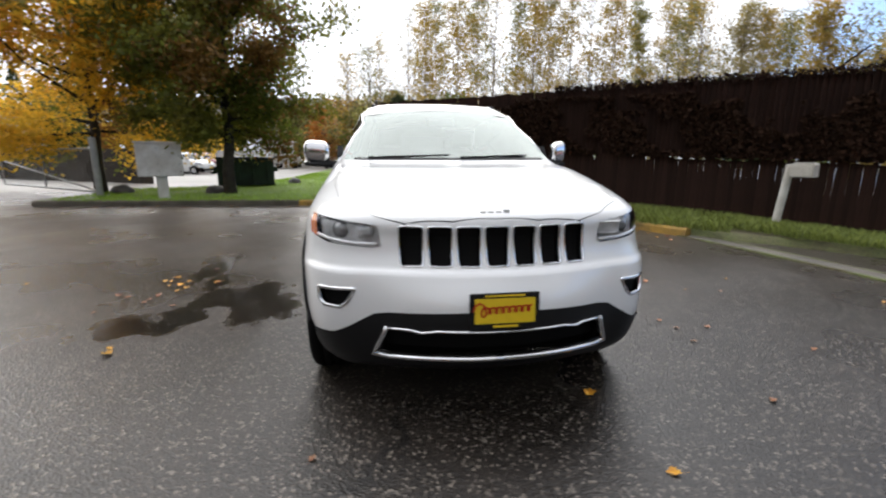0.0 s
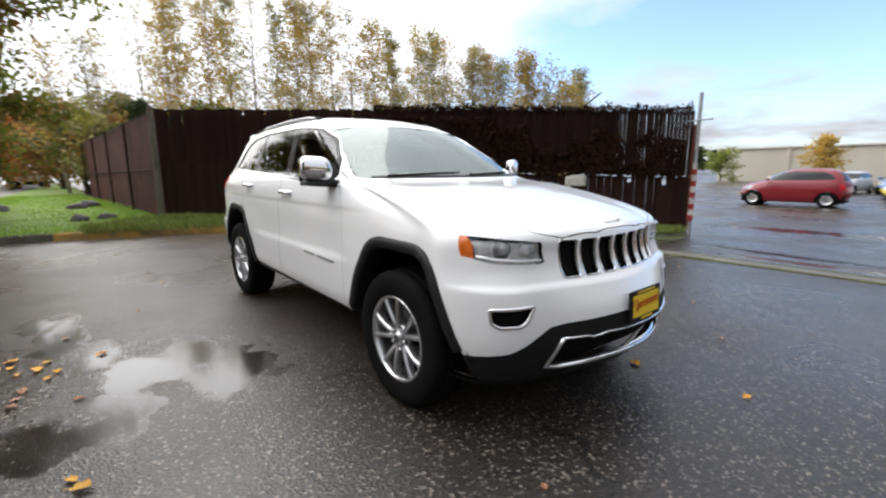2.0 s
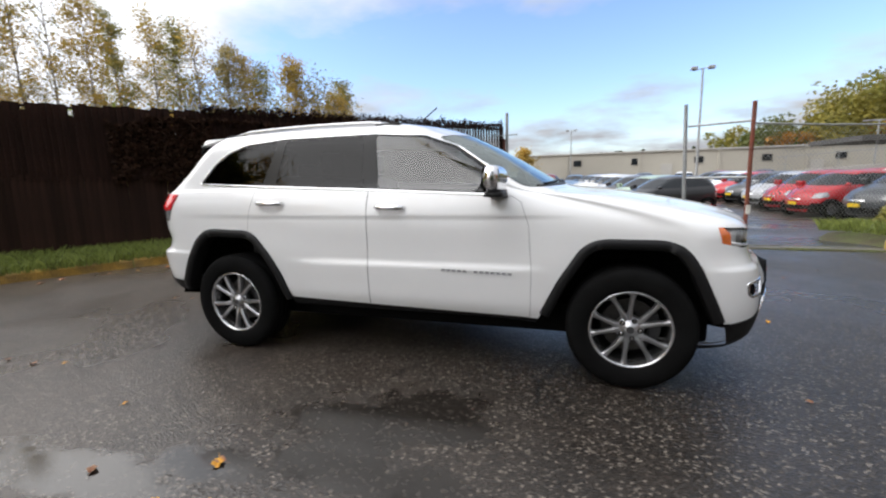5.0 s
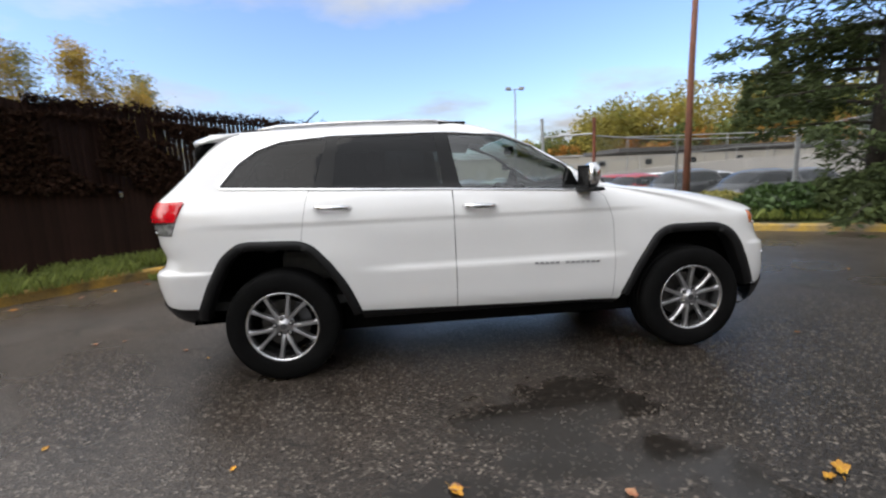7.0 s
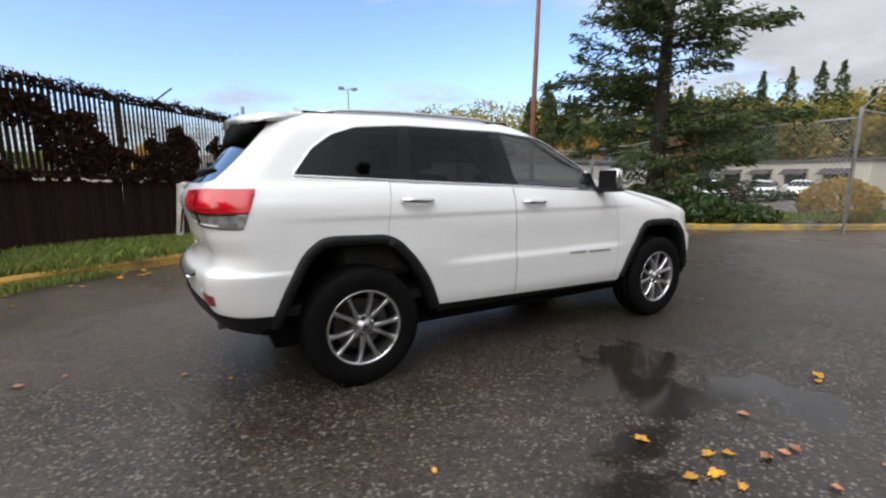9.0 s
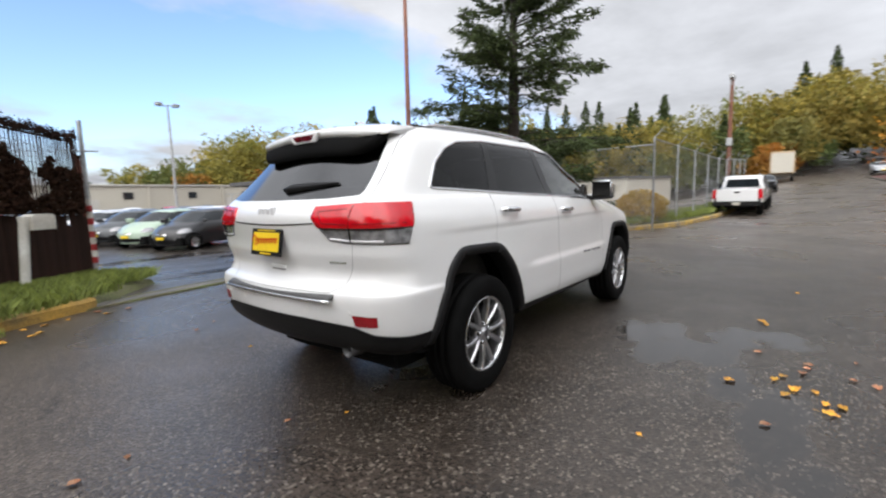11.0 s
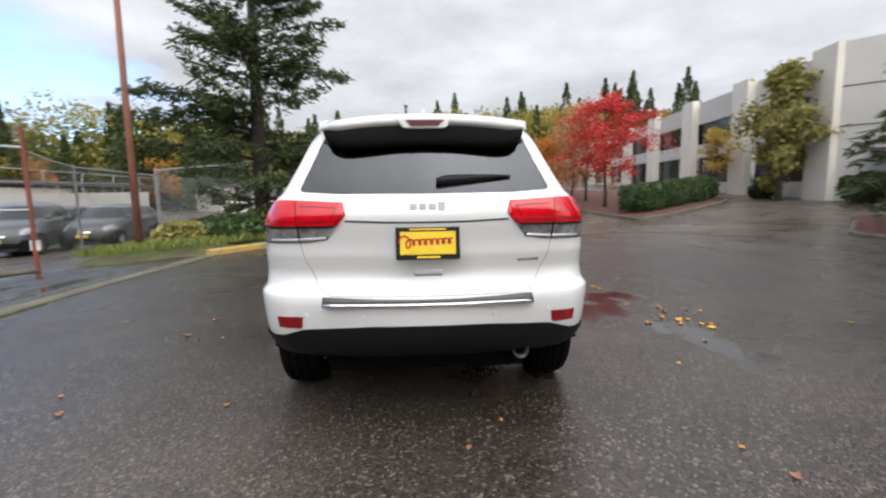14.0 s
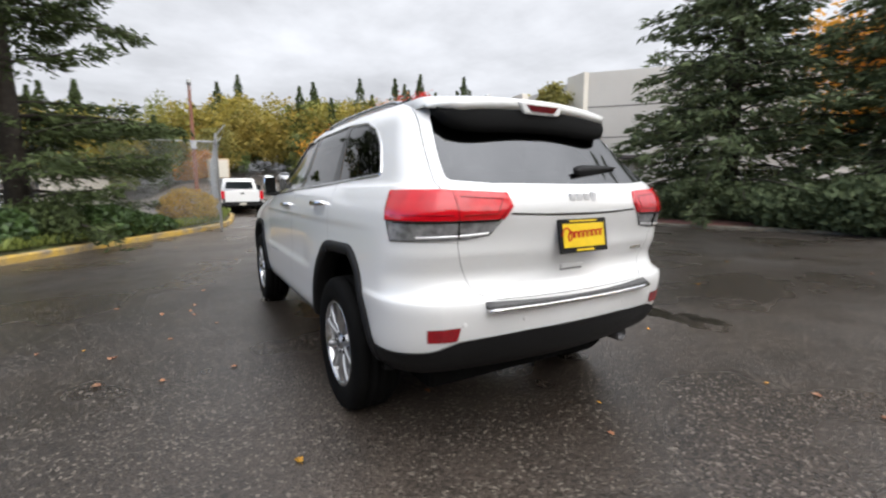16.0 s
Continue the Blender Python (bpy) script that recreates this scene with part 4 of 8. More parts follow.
    sill = lift(bm, cut(bm, [(-0.97, 0.1), (1.0, 0.1), (1.0, 0.402), (-0.97, 0.455)], "xz", lambda f, c: -1 < c.x < 1.05))
    pair("sill", sill, M["black_plastic"], car, "black plastic sill")
    # reflectors
    rp = lift(bm, cut(bm, REFLECTOR, "yz", on_rear))
    shift(rp, 0.004)
    pair("reflector", rp, M["red_dark"], car, "red bumper reflector")
    # glass
    dlo = cut(bm, round_poly(DLO, 0.03, 3), "xz", on_side)
    sur = lift(bm, dlo)
    wins = []
    for poly, mt, nm in ((QUARTER, "glass_dark", "quarter_window"), (REAR_WIN, "glass_dark", "rear_door_window"), (FRONT_WIN, "glass_clear", "front_door_window")):
        q = lift(sur, cut(sur, round_poly(poly, 0.025, 3), "xz", lambda f, c: True))
        shift(q, -0.004)
        wins.append(pair(nm, q, M[mt], car, "dark tinted window" if mt == "glass_dark" else "clear window"))
    shift(sur, -0.002)
    pair("window_surround", sur, M["gloss_black"], car)
    cs = ribbon(round_poly(DLO, 0.03, 3), bvh, "y", 0.016, 0.006, closed=True)
    pair("window_trim", cs, M["chrome"], car, "chrome window trim")
    front_up = lambda f, c: f.normal.x > 0.2 and c.x > 0.1 and c.x < 1.2 and c.z > 1.2
    sh = lift(bm, cut(bm, round_poly(SHIELD, [0, 0, .03, 0, .03, 0, 0], 3), "yz", front_up))
    even_out(sh)
    shift(sh, -0.003)
    part("windscreen", whole(sh), M["glass_shield"], car, "windscreen that mirrors the sky", True)
    # panels
    hood = gap_cut(bm, HOOD, "xy", lambda f, c: f.normal.z > 0.12 and c.x > 0.9 and c.z > 0.966)
    part("bonnet", whole(hood), M["paint_white"], car, "", True)
    rg = lift(bm, cut(bm, round_poly(REAR_GLASS, [0, 0, .03, 0, .03, 0], 3), "yz", on_rear))
    even_out(rg)
    shift(rg, -0.003)
    part("rear_window", whole(rg), M["glass_rear"], car, "dark tinted rear window", True)
    tg = gap_cut(bm, TAILGATE, "yz", lambda f, c: f.normal.x < -0.12 and c.x < -1.8)
    tail = part("tailgate", whole(tg), M["paint_white"], car, "", True)
    rd = gap_cut(bm, REAR_DOOR, "xz", on_side)
    fd = gap_cut(bm, FRONT_DOOR, "xz", on_side)
    doors = pair("rear_door", rd, M["paint_white"], car) + pair("front_door", fd, M["paint_white"], car)
    part("body", whole(bm), M["paint_white"], car, "", True)
    # handles
    for i, d in enumerate(doors):
        s = -1 if i % 2 == 0 else 1
        x0, x1, z0, y = (-1.19, -0.96, 1.162, 0.906) if i < 2 else (-0.20, 0.02, 1.128, 0.912)
        hd = tube([(x0, s * (y - 0.02), z0), (x0 + 0.02, s * (y + 0.015), z0), (x0 + 0.06, s * (y + 0.028), z0 - 0.001), (x1 - 0.06, s * (y + 0.028), z0 - 0.004), (x1 - 0.02, s * (y + 0.015), z0 - 0.005), (x1, s * (y - 0.02), z0 - 0.006)], [0.014, 0.018, 0.0185, 0.0185, 0.018, 0.014], 10)
        part("handle", hd, M["chrome"], d, "chrome handle", True)
        bar = ribbon([(0.28, 0.712), (0.76, 0.70)], bvh, "y", 0.02, 0.004) if i >= 2 else None
        if bar is not None:
            for k in range(13):
                xx = 0.28 + k * 0.037
                if k in (5,):
                    continue
                yy = -bvh.ray_cast(Vector((xx, -3, 0.71)), Vector((0, 1, 0)))[0].y
                part("badge", box(xx, s * (yy - 0.004), 0.704 - k * 0.0011, xx + 0.024, s * (yy + 0.004), 0.718 - k * 0.0011, 0.002), M["badge_thin"], d)
            bar.free()
    # arch trims and wheel wells
    for nm, arch, xc in (("front_arch_trim", FRONT_ARCH, 1.4575), ("rear_arch_trim", REAR_ARCH, -1.4575)):
        line = [q for q in round_poly(arch, 0.05, 3) if q[1] > 0.425]
        tb = bmesh.new()
        rings = []
        for i, (a, b) in enumerate(line):
            p, q = Vector(line[max(0, i - 1)]), Vector(line[min(len(line) - 1, i + 1)])
            t = (q - p).normalized()
            n = Vector((t.y, -t.x))
            if n.dot(Vector((xc, 0.45)) - Vector((a, b))) < 0:
                n = -n
            hit = bvh.ray_cast(Vector((a, -3, b)), Vector((0, 1, 0)))[0]
            y = hit.y if hit is not None else -0.90
            y = min(y, -0.845)
            sec = ((-0.012, 0.010), (-0.010, -0.014), (0.02, -0.020), (0.045, -0.014), (0.052, 0.0), (0.052, 0.10))
            rings.append([tb.verts.new((a + n.x * u, y + v, b + n.y * u)) for u, v in sec])
        for p, q in zip(rings, rings[1:]):
            for k in range(len(p) - 1):
                tb.faces.new((p[k], p[k + 1], q[k + 1], q[k]))
        bmesh.ops.recalc_face_normals(tb, faces=tb.faces)
        pair(nm, tb, M["black_plastic"], car, "black wheel arch trim")
        wl_ = bmesh.new()
        inner_line = grow(round_poly(arch, 0.05, 3), 0.03)
        lo = [wl_.verts.new((a, -0.88, max(0.42, b))) for a, b in inner_line]
        hi = [wl_.verts.new((a, -0.45, max(0.30, b))) for a, b in inner_line]
        for k in range(len(lo) - 1):
            wl_.faces.new((lo[k], lo[k + 1], hi[k + 1], hi[k]))
        wl_.faces.new(hi)
        pair("wheel_well", wl_, M["liner"], car)
    for x in (1.4575, -1.4575):
        for s in (-1, 1):
            build_wheel(car, x, s * 0.815, s)
    ub = box(-1.95, -0.60, 0.215, 1.95, 0.60, 0.44, 0.03)
    add_box(ub, -0.93, -0.78, 0.35, 0.93, 0.78, 0.43, 0.02)
    part("underbody", ub, M["liner"], car)
    return car, bvh, tail, bump_f


suv, SUV_BVH, suv_tail, suv_fascia = build_suv()

# ---- fittings of the vehicle ----
def loft(sections, closed=True, caps=True):
    """Joins rows of points, each row a section with the same count."""
    bm = bmesh.new()
    rows = [[bm.verts.new(p) for p in s] for s in sections]
    m = len(rows[0])
    for a, b in zip(rows, rows[1:]):
        for k in range(m if closed else m - 1):
            bm.faces.new((a[k], a[(k + 1) % m], b[(k + 1) % m], b[k]))
    if caps and closed:
        bm.faces.new(rows[0][::-1]); bm.faces.new(rows[-1])
    bmesh.ops.recalc_face_normals(bm, faces=bm.faces)
    return bm


def fit_suv():
    car = suv
    # spoiler: white cap, black underside, stop lamp
    cap, und = [], []
    for i in range(25):
        y = -0.60 + 1.20 * i / 24
        u = abs(y) / 0.60
        back = -2.085 + 0.04 * u ** 2 + 0.10 * max(0, u - 0.85) / 0.15
        z = 1.712 - 0.045 * u ** 2.2
        cap.append([(-1.70, y, z + 0.026 - 0.01 * u), (-1.90, y, z + 0.012), (back + 0.03, y, z - 0.022), (back, y, z - 0.040), (back + 0.010, y, z - 0.080 + 0.038 * max(0, u - 0.8) / 0.2), (-1.95, y, z - 0.040), (-1.72, y, z - 0.03)])
    for i in range(41):
        y = -0.565 + 1.13 * i / 40
        u = abs(y) / 0.60
        back = -2.085 + 0.04 * u ** 2 + 0.10 * max(0, u - 0.85) / 0.15
        z = 1.712 - 0.045 * u ** 2.2
        zb = z - 0.05 - 0.14 * math.sqrt(max(0.0, 1 - (abs(y) / 0.568) ** 6))
        xg = -2.16 + (zb - 1.42) * 0.9 + 0.05 * u * u
        und.append([(back + 0.014, y, z - 0.068), (xg - 0.030, y, zb + 0.03), (xg - 0.018, y, zb), (xg + 0.03, y, zb), (-1.90, y, z - 0.035)])
    sp = part("spoiler", loft(cap), M["paint_white"], car, "white roof spoiler", True)
    part("underside", loft(und), M["liner"], sp, "black spoiler underside", True)
    nt_ = prism([(-0.155, 1.668), (0.155, 1.668), (0.115, 1.612), (-0.115, 1.612)], -2.094, -2.05, "yz")
    bmesh.ops.bevel(nt_, geom=list(nt_.edges), offset=0.006, segments=2, affect="EDGES")
    part("lamp_housing", nt_, M["paint_white"], sp)
    st = prism([(-0.105, 1.655), (0.105, 1.655), (0.075, 1.624), (-0.075, 1.624)], -2.098, -2.06, "yz")
    part("stop_lamp", st, mat("dark_red_lens", (0.09, 0.006, 0.01), 0.2, coat=0.4), sp, "dark red stop lamp")
    # roof rails
    for s in (-1, 1):
        pts = []
        for i in range(21):
            x = -1.60 + 1.38 * i / 20
            h = SUV_BVH.ray_cast(Vector((x, -0.575, 3)), Vector((0, 0, -1)))[0]
            e = min(1, i / 2, (20 - i) / 2)
            pts.append((x, s * (0.575 - 0.02 * abs(x + 0.7)), h.z + 0.002 + 0.018 * e))
        r = part("roof_rail", tube(pts, 0.014, 8), M["alloy"], car, "satin metal roof rail", True)
        for i in (0, 20):
            q = pts[i]
            part("rail_foot", box(q[0] - 0.10, q[1] - 0.018, q[2] - 0.03, q[0] + 0.10, q[1] + 0.018, q[2] + 0.010, 0.010), M["black_plastic"], r)
    # mirrors
    for s in (-1, 1):
        body = []
        for k in range(9):
            u = k / 8
            y = 0.900 + 0.185 * u if s < 0 else 0.868 + 0.112 * u
            hh = 0.083 * (1 - 0.22 * (2 * u - 1) ** 4) * (0.72 if k in (0, 8) else 1)
            dp = 0.052 * (0.8 if k in (0, 8) else 1) + 0.01 * (1 - u)
            xc = 0.665 - 0.03 * u
            zc = 1.292 + 0.012 * u
            ring = []
            for j in range(14):
                a = 2 * math.pi * j / 14
                ca, sa = math.cos(a), math.sin(a)
                ring.append((xc + dp * (abs(ca) ** 0.75) * (1 if ca > 0 else -0.75), s * y, zc + hh * (abs(sa) ** 0.6) * (1 if sa > 0 else -1)))
            ring = [(a_[0], a_[1], a_[2]) for a_ in ring]
            body.append(ring)
        mb_ = part("mirror", loft(body), M["chrome"], car, "chrome-capped door mirror", True)
        part("glass", box(0.598, s * (0.905 if s < 0 else 0.878), 1.225, 0.606, s * (1.075 if s < 0 else 0.972), 1.362, 0.003), M["gloss_black"], mb_)
        low = loft([[(x, s * y, z) for x, z in ((0.60, z0), (0.715, z0), (0.705, z1), (0.61, z1))] for y, z0, z1 in ((0.80, 1.185, 1.225), (0.88, 1.185, 1.235), (0.93 if s > 0 else 1.00, 1.190, 1.222), (0.97 if s > 0 else 1.075, 1.198, 1.220))])
        part("foot", low, M["black_plastic"], mb_, "black mirror foot", True)
        part("sail", prism([(0.52, 1.215), (0.66, 1.21), (0.56, 1.345)], s * 0.845, s * 0.80), M["gloss_black"], mb_)
    # plates
    build_plate(suv_fascia, pose(2.388, 0.0, 0.617, 0, -4, 0))
    build_plate(suv_tail, pose(-2.397, 0.0, 1.026, 0, -9, 180))
    rec = box(-2.376, -0.13, 1.112, -2.345, 0.13, 1.135, 0.006)
    part("plate_lamp", rec, M["black_plastic"], suv_tail)
    gl_ = ribbon([(-0.405, 1.136), (-0.2, 1.128), (0.0, 1.126)], SUV_BVH, "-x", 0.010, 0.003)
    part("garnish", whole(gl_), M["steel"], suv_tail, "", True)
    # badges: plain chrome shapes
    for k in range(4):
        x0 = -0.088 + k * 0.046
        z0 = 1.185 if k else 1.178
        hit = SUV_BVH.ray_cast(Vector((-4, -abs(x0 + 0.018), 1.2)), Vector((1, 0, 0)))[0]
        part("badge", box(hit.x - 0.008, x0, z0, hit.x + 0.01, x0 + 0.036, z0 + (0.05 if k in (0,) else 0.036), 0.006), M["badge_pale"], suv_tail)
    hit = SUV_BVH.ray_cast(Vector((4, -0.01, 1.02)), Vector((-1, 0, 0)))[0]
    for k in range(4):
        y0 = -0.07 + k * 0.037
        part("badge", box(hit.x - 0.03, y0, 1.0, hit.x + 0.012, y0 + 0.029, 1.024 + (0.007 if k == 3 else 0), 0.004), M["badge_pale"], car)
    for k in range(7):
        y0 = -0.465 - k * 0.0165
        hit = SUV_BVH.ray_cast(Vector((-4, y0, 0.925)), Vector((1, 0, 0)))[0]
        part("badge", box(hit.x - 0.003, y0 - 0.012, 0.918, hit.x + 0.006, y0, 0.932, 0.002), M["chrome"], suv_tail)
    hit = SUV_BVH.ray_cast(Vector((-4, -0.01, 0.86)), Vector((1, 0, 0)))[0]
    part("grip_recess", box(hit.x - 0.003, -0.072, 0.853, hit.x + 0.02, 0.072, 0.863, 0.003), M["seam"], suv_tail)
    part("grip_lip", box(hit.x - 0.008, -0.075, 0.862, hit.x + 0.02, 0.075, 0.885, 0.006), M["paint_white"], suv_tail)
    # bumper step
    pad = []
    for i in range(21):
        y = -0.53 + 1.06 * i / 20
        x = -2.366 - 0.038 * (1 - (y / 0.53) ** 2)
        pad.append([(x - 0.012, y, 0.733), (x - 0.014, y, 0.742), (x + 0.018, y, 0.760), (x + 0.07, y, 0.770), (x + 0.05, y, 0.733)])
    sp2 = part("bumper_step", loft(pad), M["grey_plastic"], car, "ribbed black bumper step", True)
    chl = [[(p[0][0] - 0.004, p[0][1], 0.718), (p[0][0] - 0.010, p[0][1], 0.722), (p[0][0] - 0.010, p[0][1], 0.732), (p[0][0] - 0.002, p[0][1], 0.737), (p[0][0] + 0.03, p[0][1], 0.728)] for p in pad]
    part("trim_strip", loft(chl), M["chrome"], sp2, "chrome strip", True)
    for k in range(4):
        d_ = 0.012 + k * 0.011
        rib = [(p[0][0] + d_ - 0.01, p[0][1], 0.743 + k * 0.0042) for p in pad]
        part("rib", tube(rib, 0.0025, 4), M["gloss_black"], sp2)
    # exhaust, wiper, wipers, aerial
    ex = lathe([(0.036, 0.0), (0.043, 0.003), (0.043, 0.14), (0.036, 0.14), (0.036, 0.0)], 24)
    bmesh.ops.transform(ex, matrix=pose(-2.25, -0.50, 0.42, 0, 0, -90), verts=ex.verts)
    part("exhaust_tip", ex, M["alloy_dark"], car, "dark chrome exhaust tip", True)
    wip = []
    for i in range(13):
        u = i / 12
        y, z = -0.05 - 0.40 * u, 1.322 + 0.030 * u
        h = SUV_BVH.ray_cast(Vector((-4, y, z)), Vector((1, 0, 0)))[0]
        w = 0.027 * (1 - u ** 1.6) * min(1.0, 0.6 + 3 * u) + 0.004
        wip.append([(h.x - 0.002, y, z - w), (h.x - 0.022 + 0.010 * u, y, z - w * 0.5), (h.x - 0.028 + 0.012 * u, y, z + w * 0.4), (h.x - 0.004, y, z + w)])
    part("rear_wiper", loft(wip), M["black_plastic"], car, "black rear wiper", True)
    for y in (-0.62, -0.33, 0.33, 0.62):
        h = SUV_BVH.ray_cast(Vector((-4, -abs(y), 0.668)), Vector((1, 0, 0)))[0]
        sn = lathe([(0.0, -0.003), (0.011, -0.002), (0.013, 0.0), (0.013, 0.012)], 16)
        bmesh.ops.transform(sn, matrix=pose(h.x, y, 0.668, 0, 0, -90), verts=sn.verts)
        part("parking_sensor", sn, M["paint_white"], car)
    for y0, y1, dx in ((-0.60, -0.02, 0.0), (0.05, 0.58, 0.0)):
        pts = []
        for i in range(9):
            y = y0 + (y1 - y0) * i / 8
            z = 1.252 + 0.018 * i / 8
            h = SUV_BVH.ray_cast(Vector((4, -abs(y), z)), Vector((-1, 0, 0)))[0]
            pts.append((h.x + 0.012, y, z + 0.004))
        part("wiper", tube(pts, [0.011] + [0.008] * 7 + [0.005], 6), M["black_plastic"], car, "black windscreen wiper", True)
    cow = []
    for i in range(25):
        y = -0.70 + 1.40 * i / 24
        h = SUV_BVH.ray_cast(Vector((4, -abs(y), 1.243)), Vector((-1, 0, 0)))[0]
        cow.append([(h.x + 0.012, y, 1.236), (h.x + 0.010, y, 1.243), (h.x - 0.02, y, 1.256), (h.x - 0.03, y, 1.235)])
    part("cowl", loft(cow), M["black_plastic"], car, "black cowl panel", True)
    fin = prism([(-1.62, 1.74), (-1.48, 1.75), (-1.60, 1.80), (-1.63, 1.80)], -0.012, 0.012)
    part("aerial_fin", fin, M["paint_white"], car)
    # cabin
    part("cabin_floor", box(-2.0, -0.78, 0.48, 1.0, 0.78, 0.54), M["dash"], car)
    part("headlining", loft([[(x, y, 1.70 - 0.10 * (y / 0.55) ** 2 - (0.05 if x > 0 else 0)) for x in (-1.8, -1.2, -0.5, 0.05)] for y in (-0.55, -0.3, 0, 0.3, 0.55)], False, False), M["headliner"], car, "pale headlining")
    dsh = loft([[(0.42, y, 0.62), (0.40, y, 1.06), (0.52, y, 1.18), (0.95, y, 1.20), (0.98, y, 0.62)] for y in (-0.76, -0.4, 0.0, 0.4, 0.76)])
    part("dashboard", dsh, M["dash"], car, "", True)
    for s in (-1, 1):
        se = part("front_seat", box(-0.62, s * 0.40 - 0.25, 0.60, -0.02, s * 0.40 + 0.25, 0.80, 0.06), M["seat"], car, "dark seat with a headrest")
        bk = box(-0.70, s * 0.40 - 0.24, 0.78, -0.54, s * 0.40 + 0.24, 1.34, 0.06)
        bmesh.ops.rotate(bk, verts=bk.verts, cent=(-0.6, 0, 0.8), matrix=Matrix.Rotation(radians(-14), 3, "Y"))
        part("backrest", bk, M["seat"], se)
        hr = box(-0.86, s * 0.40 - 0.13, 1.36, -0.75, s * 0.40 + 0.13, 1.54, 0.04)
        part("headrest", hr, M["seat"], se)
        hb_ = box(-1.66, s * 0.42 - 0.12, 1.34, -1.56, s * 0.42 + 0.12, 1.48, 0.04)
        part("rear_headrest", hb_, M["seat"], car)
    part("rear_bench", box(-1.50, -0.66, 0.62, -0.95, 0.66, 0.86, 0.06), M["seat"], car)
    part("rear_backrest", box(-1.66, -0.66, 0.84, -1.50, 0.66, 1.36, 0.06), M["seat"], car)
    sw = bmesh.new()
    ringp = [(0.185 * math.cos(a), 0.185 * math.sin(a), 0) for a in [2 * math.pi * k / 28 for k in range(29)]]
    add_tube(sw, ringp, 0.016, 8, False)
    for a in (0, 2.2, 4.1):
        add_tube(sw, [(0, 0, -0.02), (0.18 * math.cos(a), 0.18 * math.sin(a), 0)], 0.015, 6)
    bmesh.ops.recalc_face_normals(sw, faces=sw.faces)
    o = part("steering_wheel", sw, M["dash"], car, "", True)
    o.matrix_basis = pose(0.26, 0.40, 1.08, 0, -65, 0)
    part("rear_mirror", box(0.33, -0.12, 1.50, 0.36, 0.12, 1.57, 0.015), M["dash"], car)


fit_suv()
suv.matrix_basis = pose(0, -0.014, 0) @ Matrix.Diagonal((1, 0.985, 1, 1))

# ---- ground, kerbs, verges ----
M["kerb"] = mat("old_concrete_kerb", (0.15, 0.13, 0.10), 0.8, color2=(0.075, 0.065, 0.045), scale=2.5, fine=0.25, bump=0.5, bump_scale=50)
M["kerb_west"] = mat("mossy_worn_yellow_kerb", (0.50, 0.29, 0.05), 0.8, color2=(0.16, 0.115, 0.05), scale=2.5, fine=0.3, bump=0.5, bump_scale=50)
M["kerb_yellow"] = mat("worn_yellow_kerb", (0.50, 0.32, 0.05), 0.75, color2=(0.20, 0.17, 0.13), scale=3.0, fine=0.25, bump=0.4, bump_scale=50)
M["gutter"] = mat("wet_concrete_gutter", (0.125, 0.110, 0.088), 0.55, color2=(0.075, 0.068, 0.058), scale=1.5, fine=0.25, bump=0.4, bump_scale=60)
M["soil"] = mat("leaf_strewn_soil", (0.07, 0.06, 0.03), 0.9, color2=(0.09, 0.11, 0.03), scale=1.8, fine=0.4, fine_scale=30, bump=0.8, bump_scale=25)
M["turf"] = mat("turf", (0.15, 0.25, 0.03), 0.85, color2=(0.12, 0.17, 0.03), scale=1.2, fine=0.4, fine_scale=40, bump=0.8, bump_scale=40)
M["blade"] = mat("grass_blades", (0.26, 0.42, 0.04), 0.6, island=0.35, transl=0.3)
M["blade_dry"] = mat("mixed_grass_blades", (0.19, 0.23, 0.05), 0.65, island=0.45, transl=0.3)
M["mulch"] = mat("red_brown_mulch", (0.11, 0.035, 0.03), 0.9, color2=(0.06, 0.03, 0.02), scale=3, fine=0.5, fine_scale=30, bump=0.8, bump_scale=25)
M["water"] = mat("standing_water", (0.022, 0.019, 0.016), 0.06, vary=0.4, scale=5, spec=0.6, bump=0.015, bump_scale=30)


def ground_height(x, y):
    z = -(0.30 * smooth_step(4.6, 9.0, y) + 0.12 * smooth_step(9.0, 15.0, y)) * smooth_step(-12, -5, x)
    s = 0.62 * x - 0.78 * y
    k = smooth_step(8.0, 2.0, y)
    if s > 15 and x > -5:
        z += (0.068 * (s - 15.0)) * k * smooth_step(-5, 3, x)
    r = math.hypot(x, y)
    a = math.degrees(math.atan2(y, x))
    if r > 85:
        z += 0.16 * (min(r, 220) - 85) * smooth_step(-75, -45, a) * smooth_step(60, 25, a)
    return z


def axis_steps(lim):
    a, step = [0.0], 0.4
    while a[-1] < lim:
        if a[-1] > 12:
            step *= 1.09
        a.append(a[-1] + step)
    return sorted({-v for v in a} | set(a))


def build_ground():
    ax = axis_steps(1500)
    n = len(ax)
    verts = [(x, y, ground_height(max(-300, min(300, x)), max(-200, min(200, y)))) for y in ax for x in ax]
    faces = [(j * n + i, j * n + i + 1, (j + 1) * n + i + 1, (j + 1) * n + i) for j in range(n - 1) for i in range(n - 1)]
    g = pydata("ground", verts, faces, M["asphalt"], smooth=True)
    tagged(g, "wet dark grey asphalt yard with pale stones showing", "ground", kind="structure")


def resample(line, step):
    out = []
    for a, b in zip(line, line[1:]):
        a, b = Vector(a), Vector(b)
        k = max(1, int((b - a).length / step))
        out += [a.lerp(b, i / k) for i in range(k)]
    out.append(Vector(line[-1]))
    return out


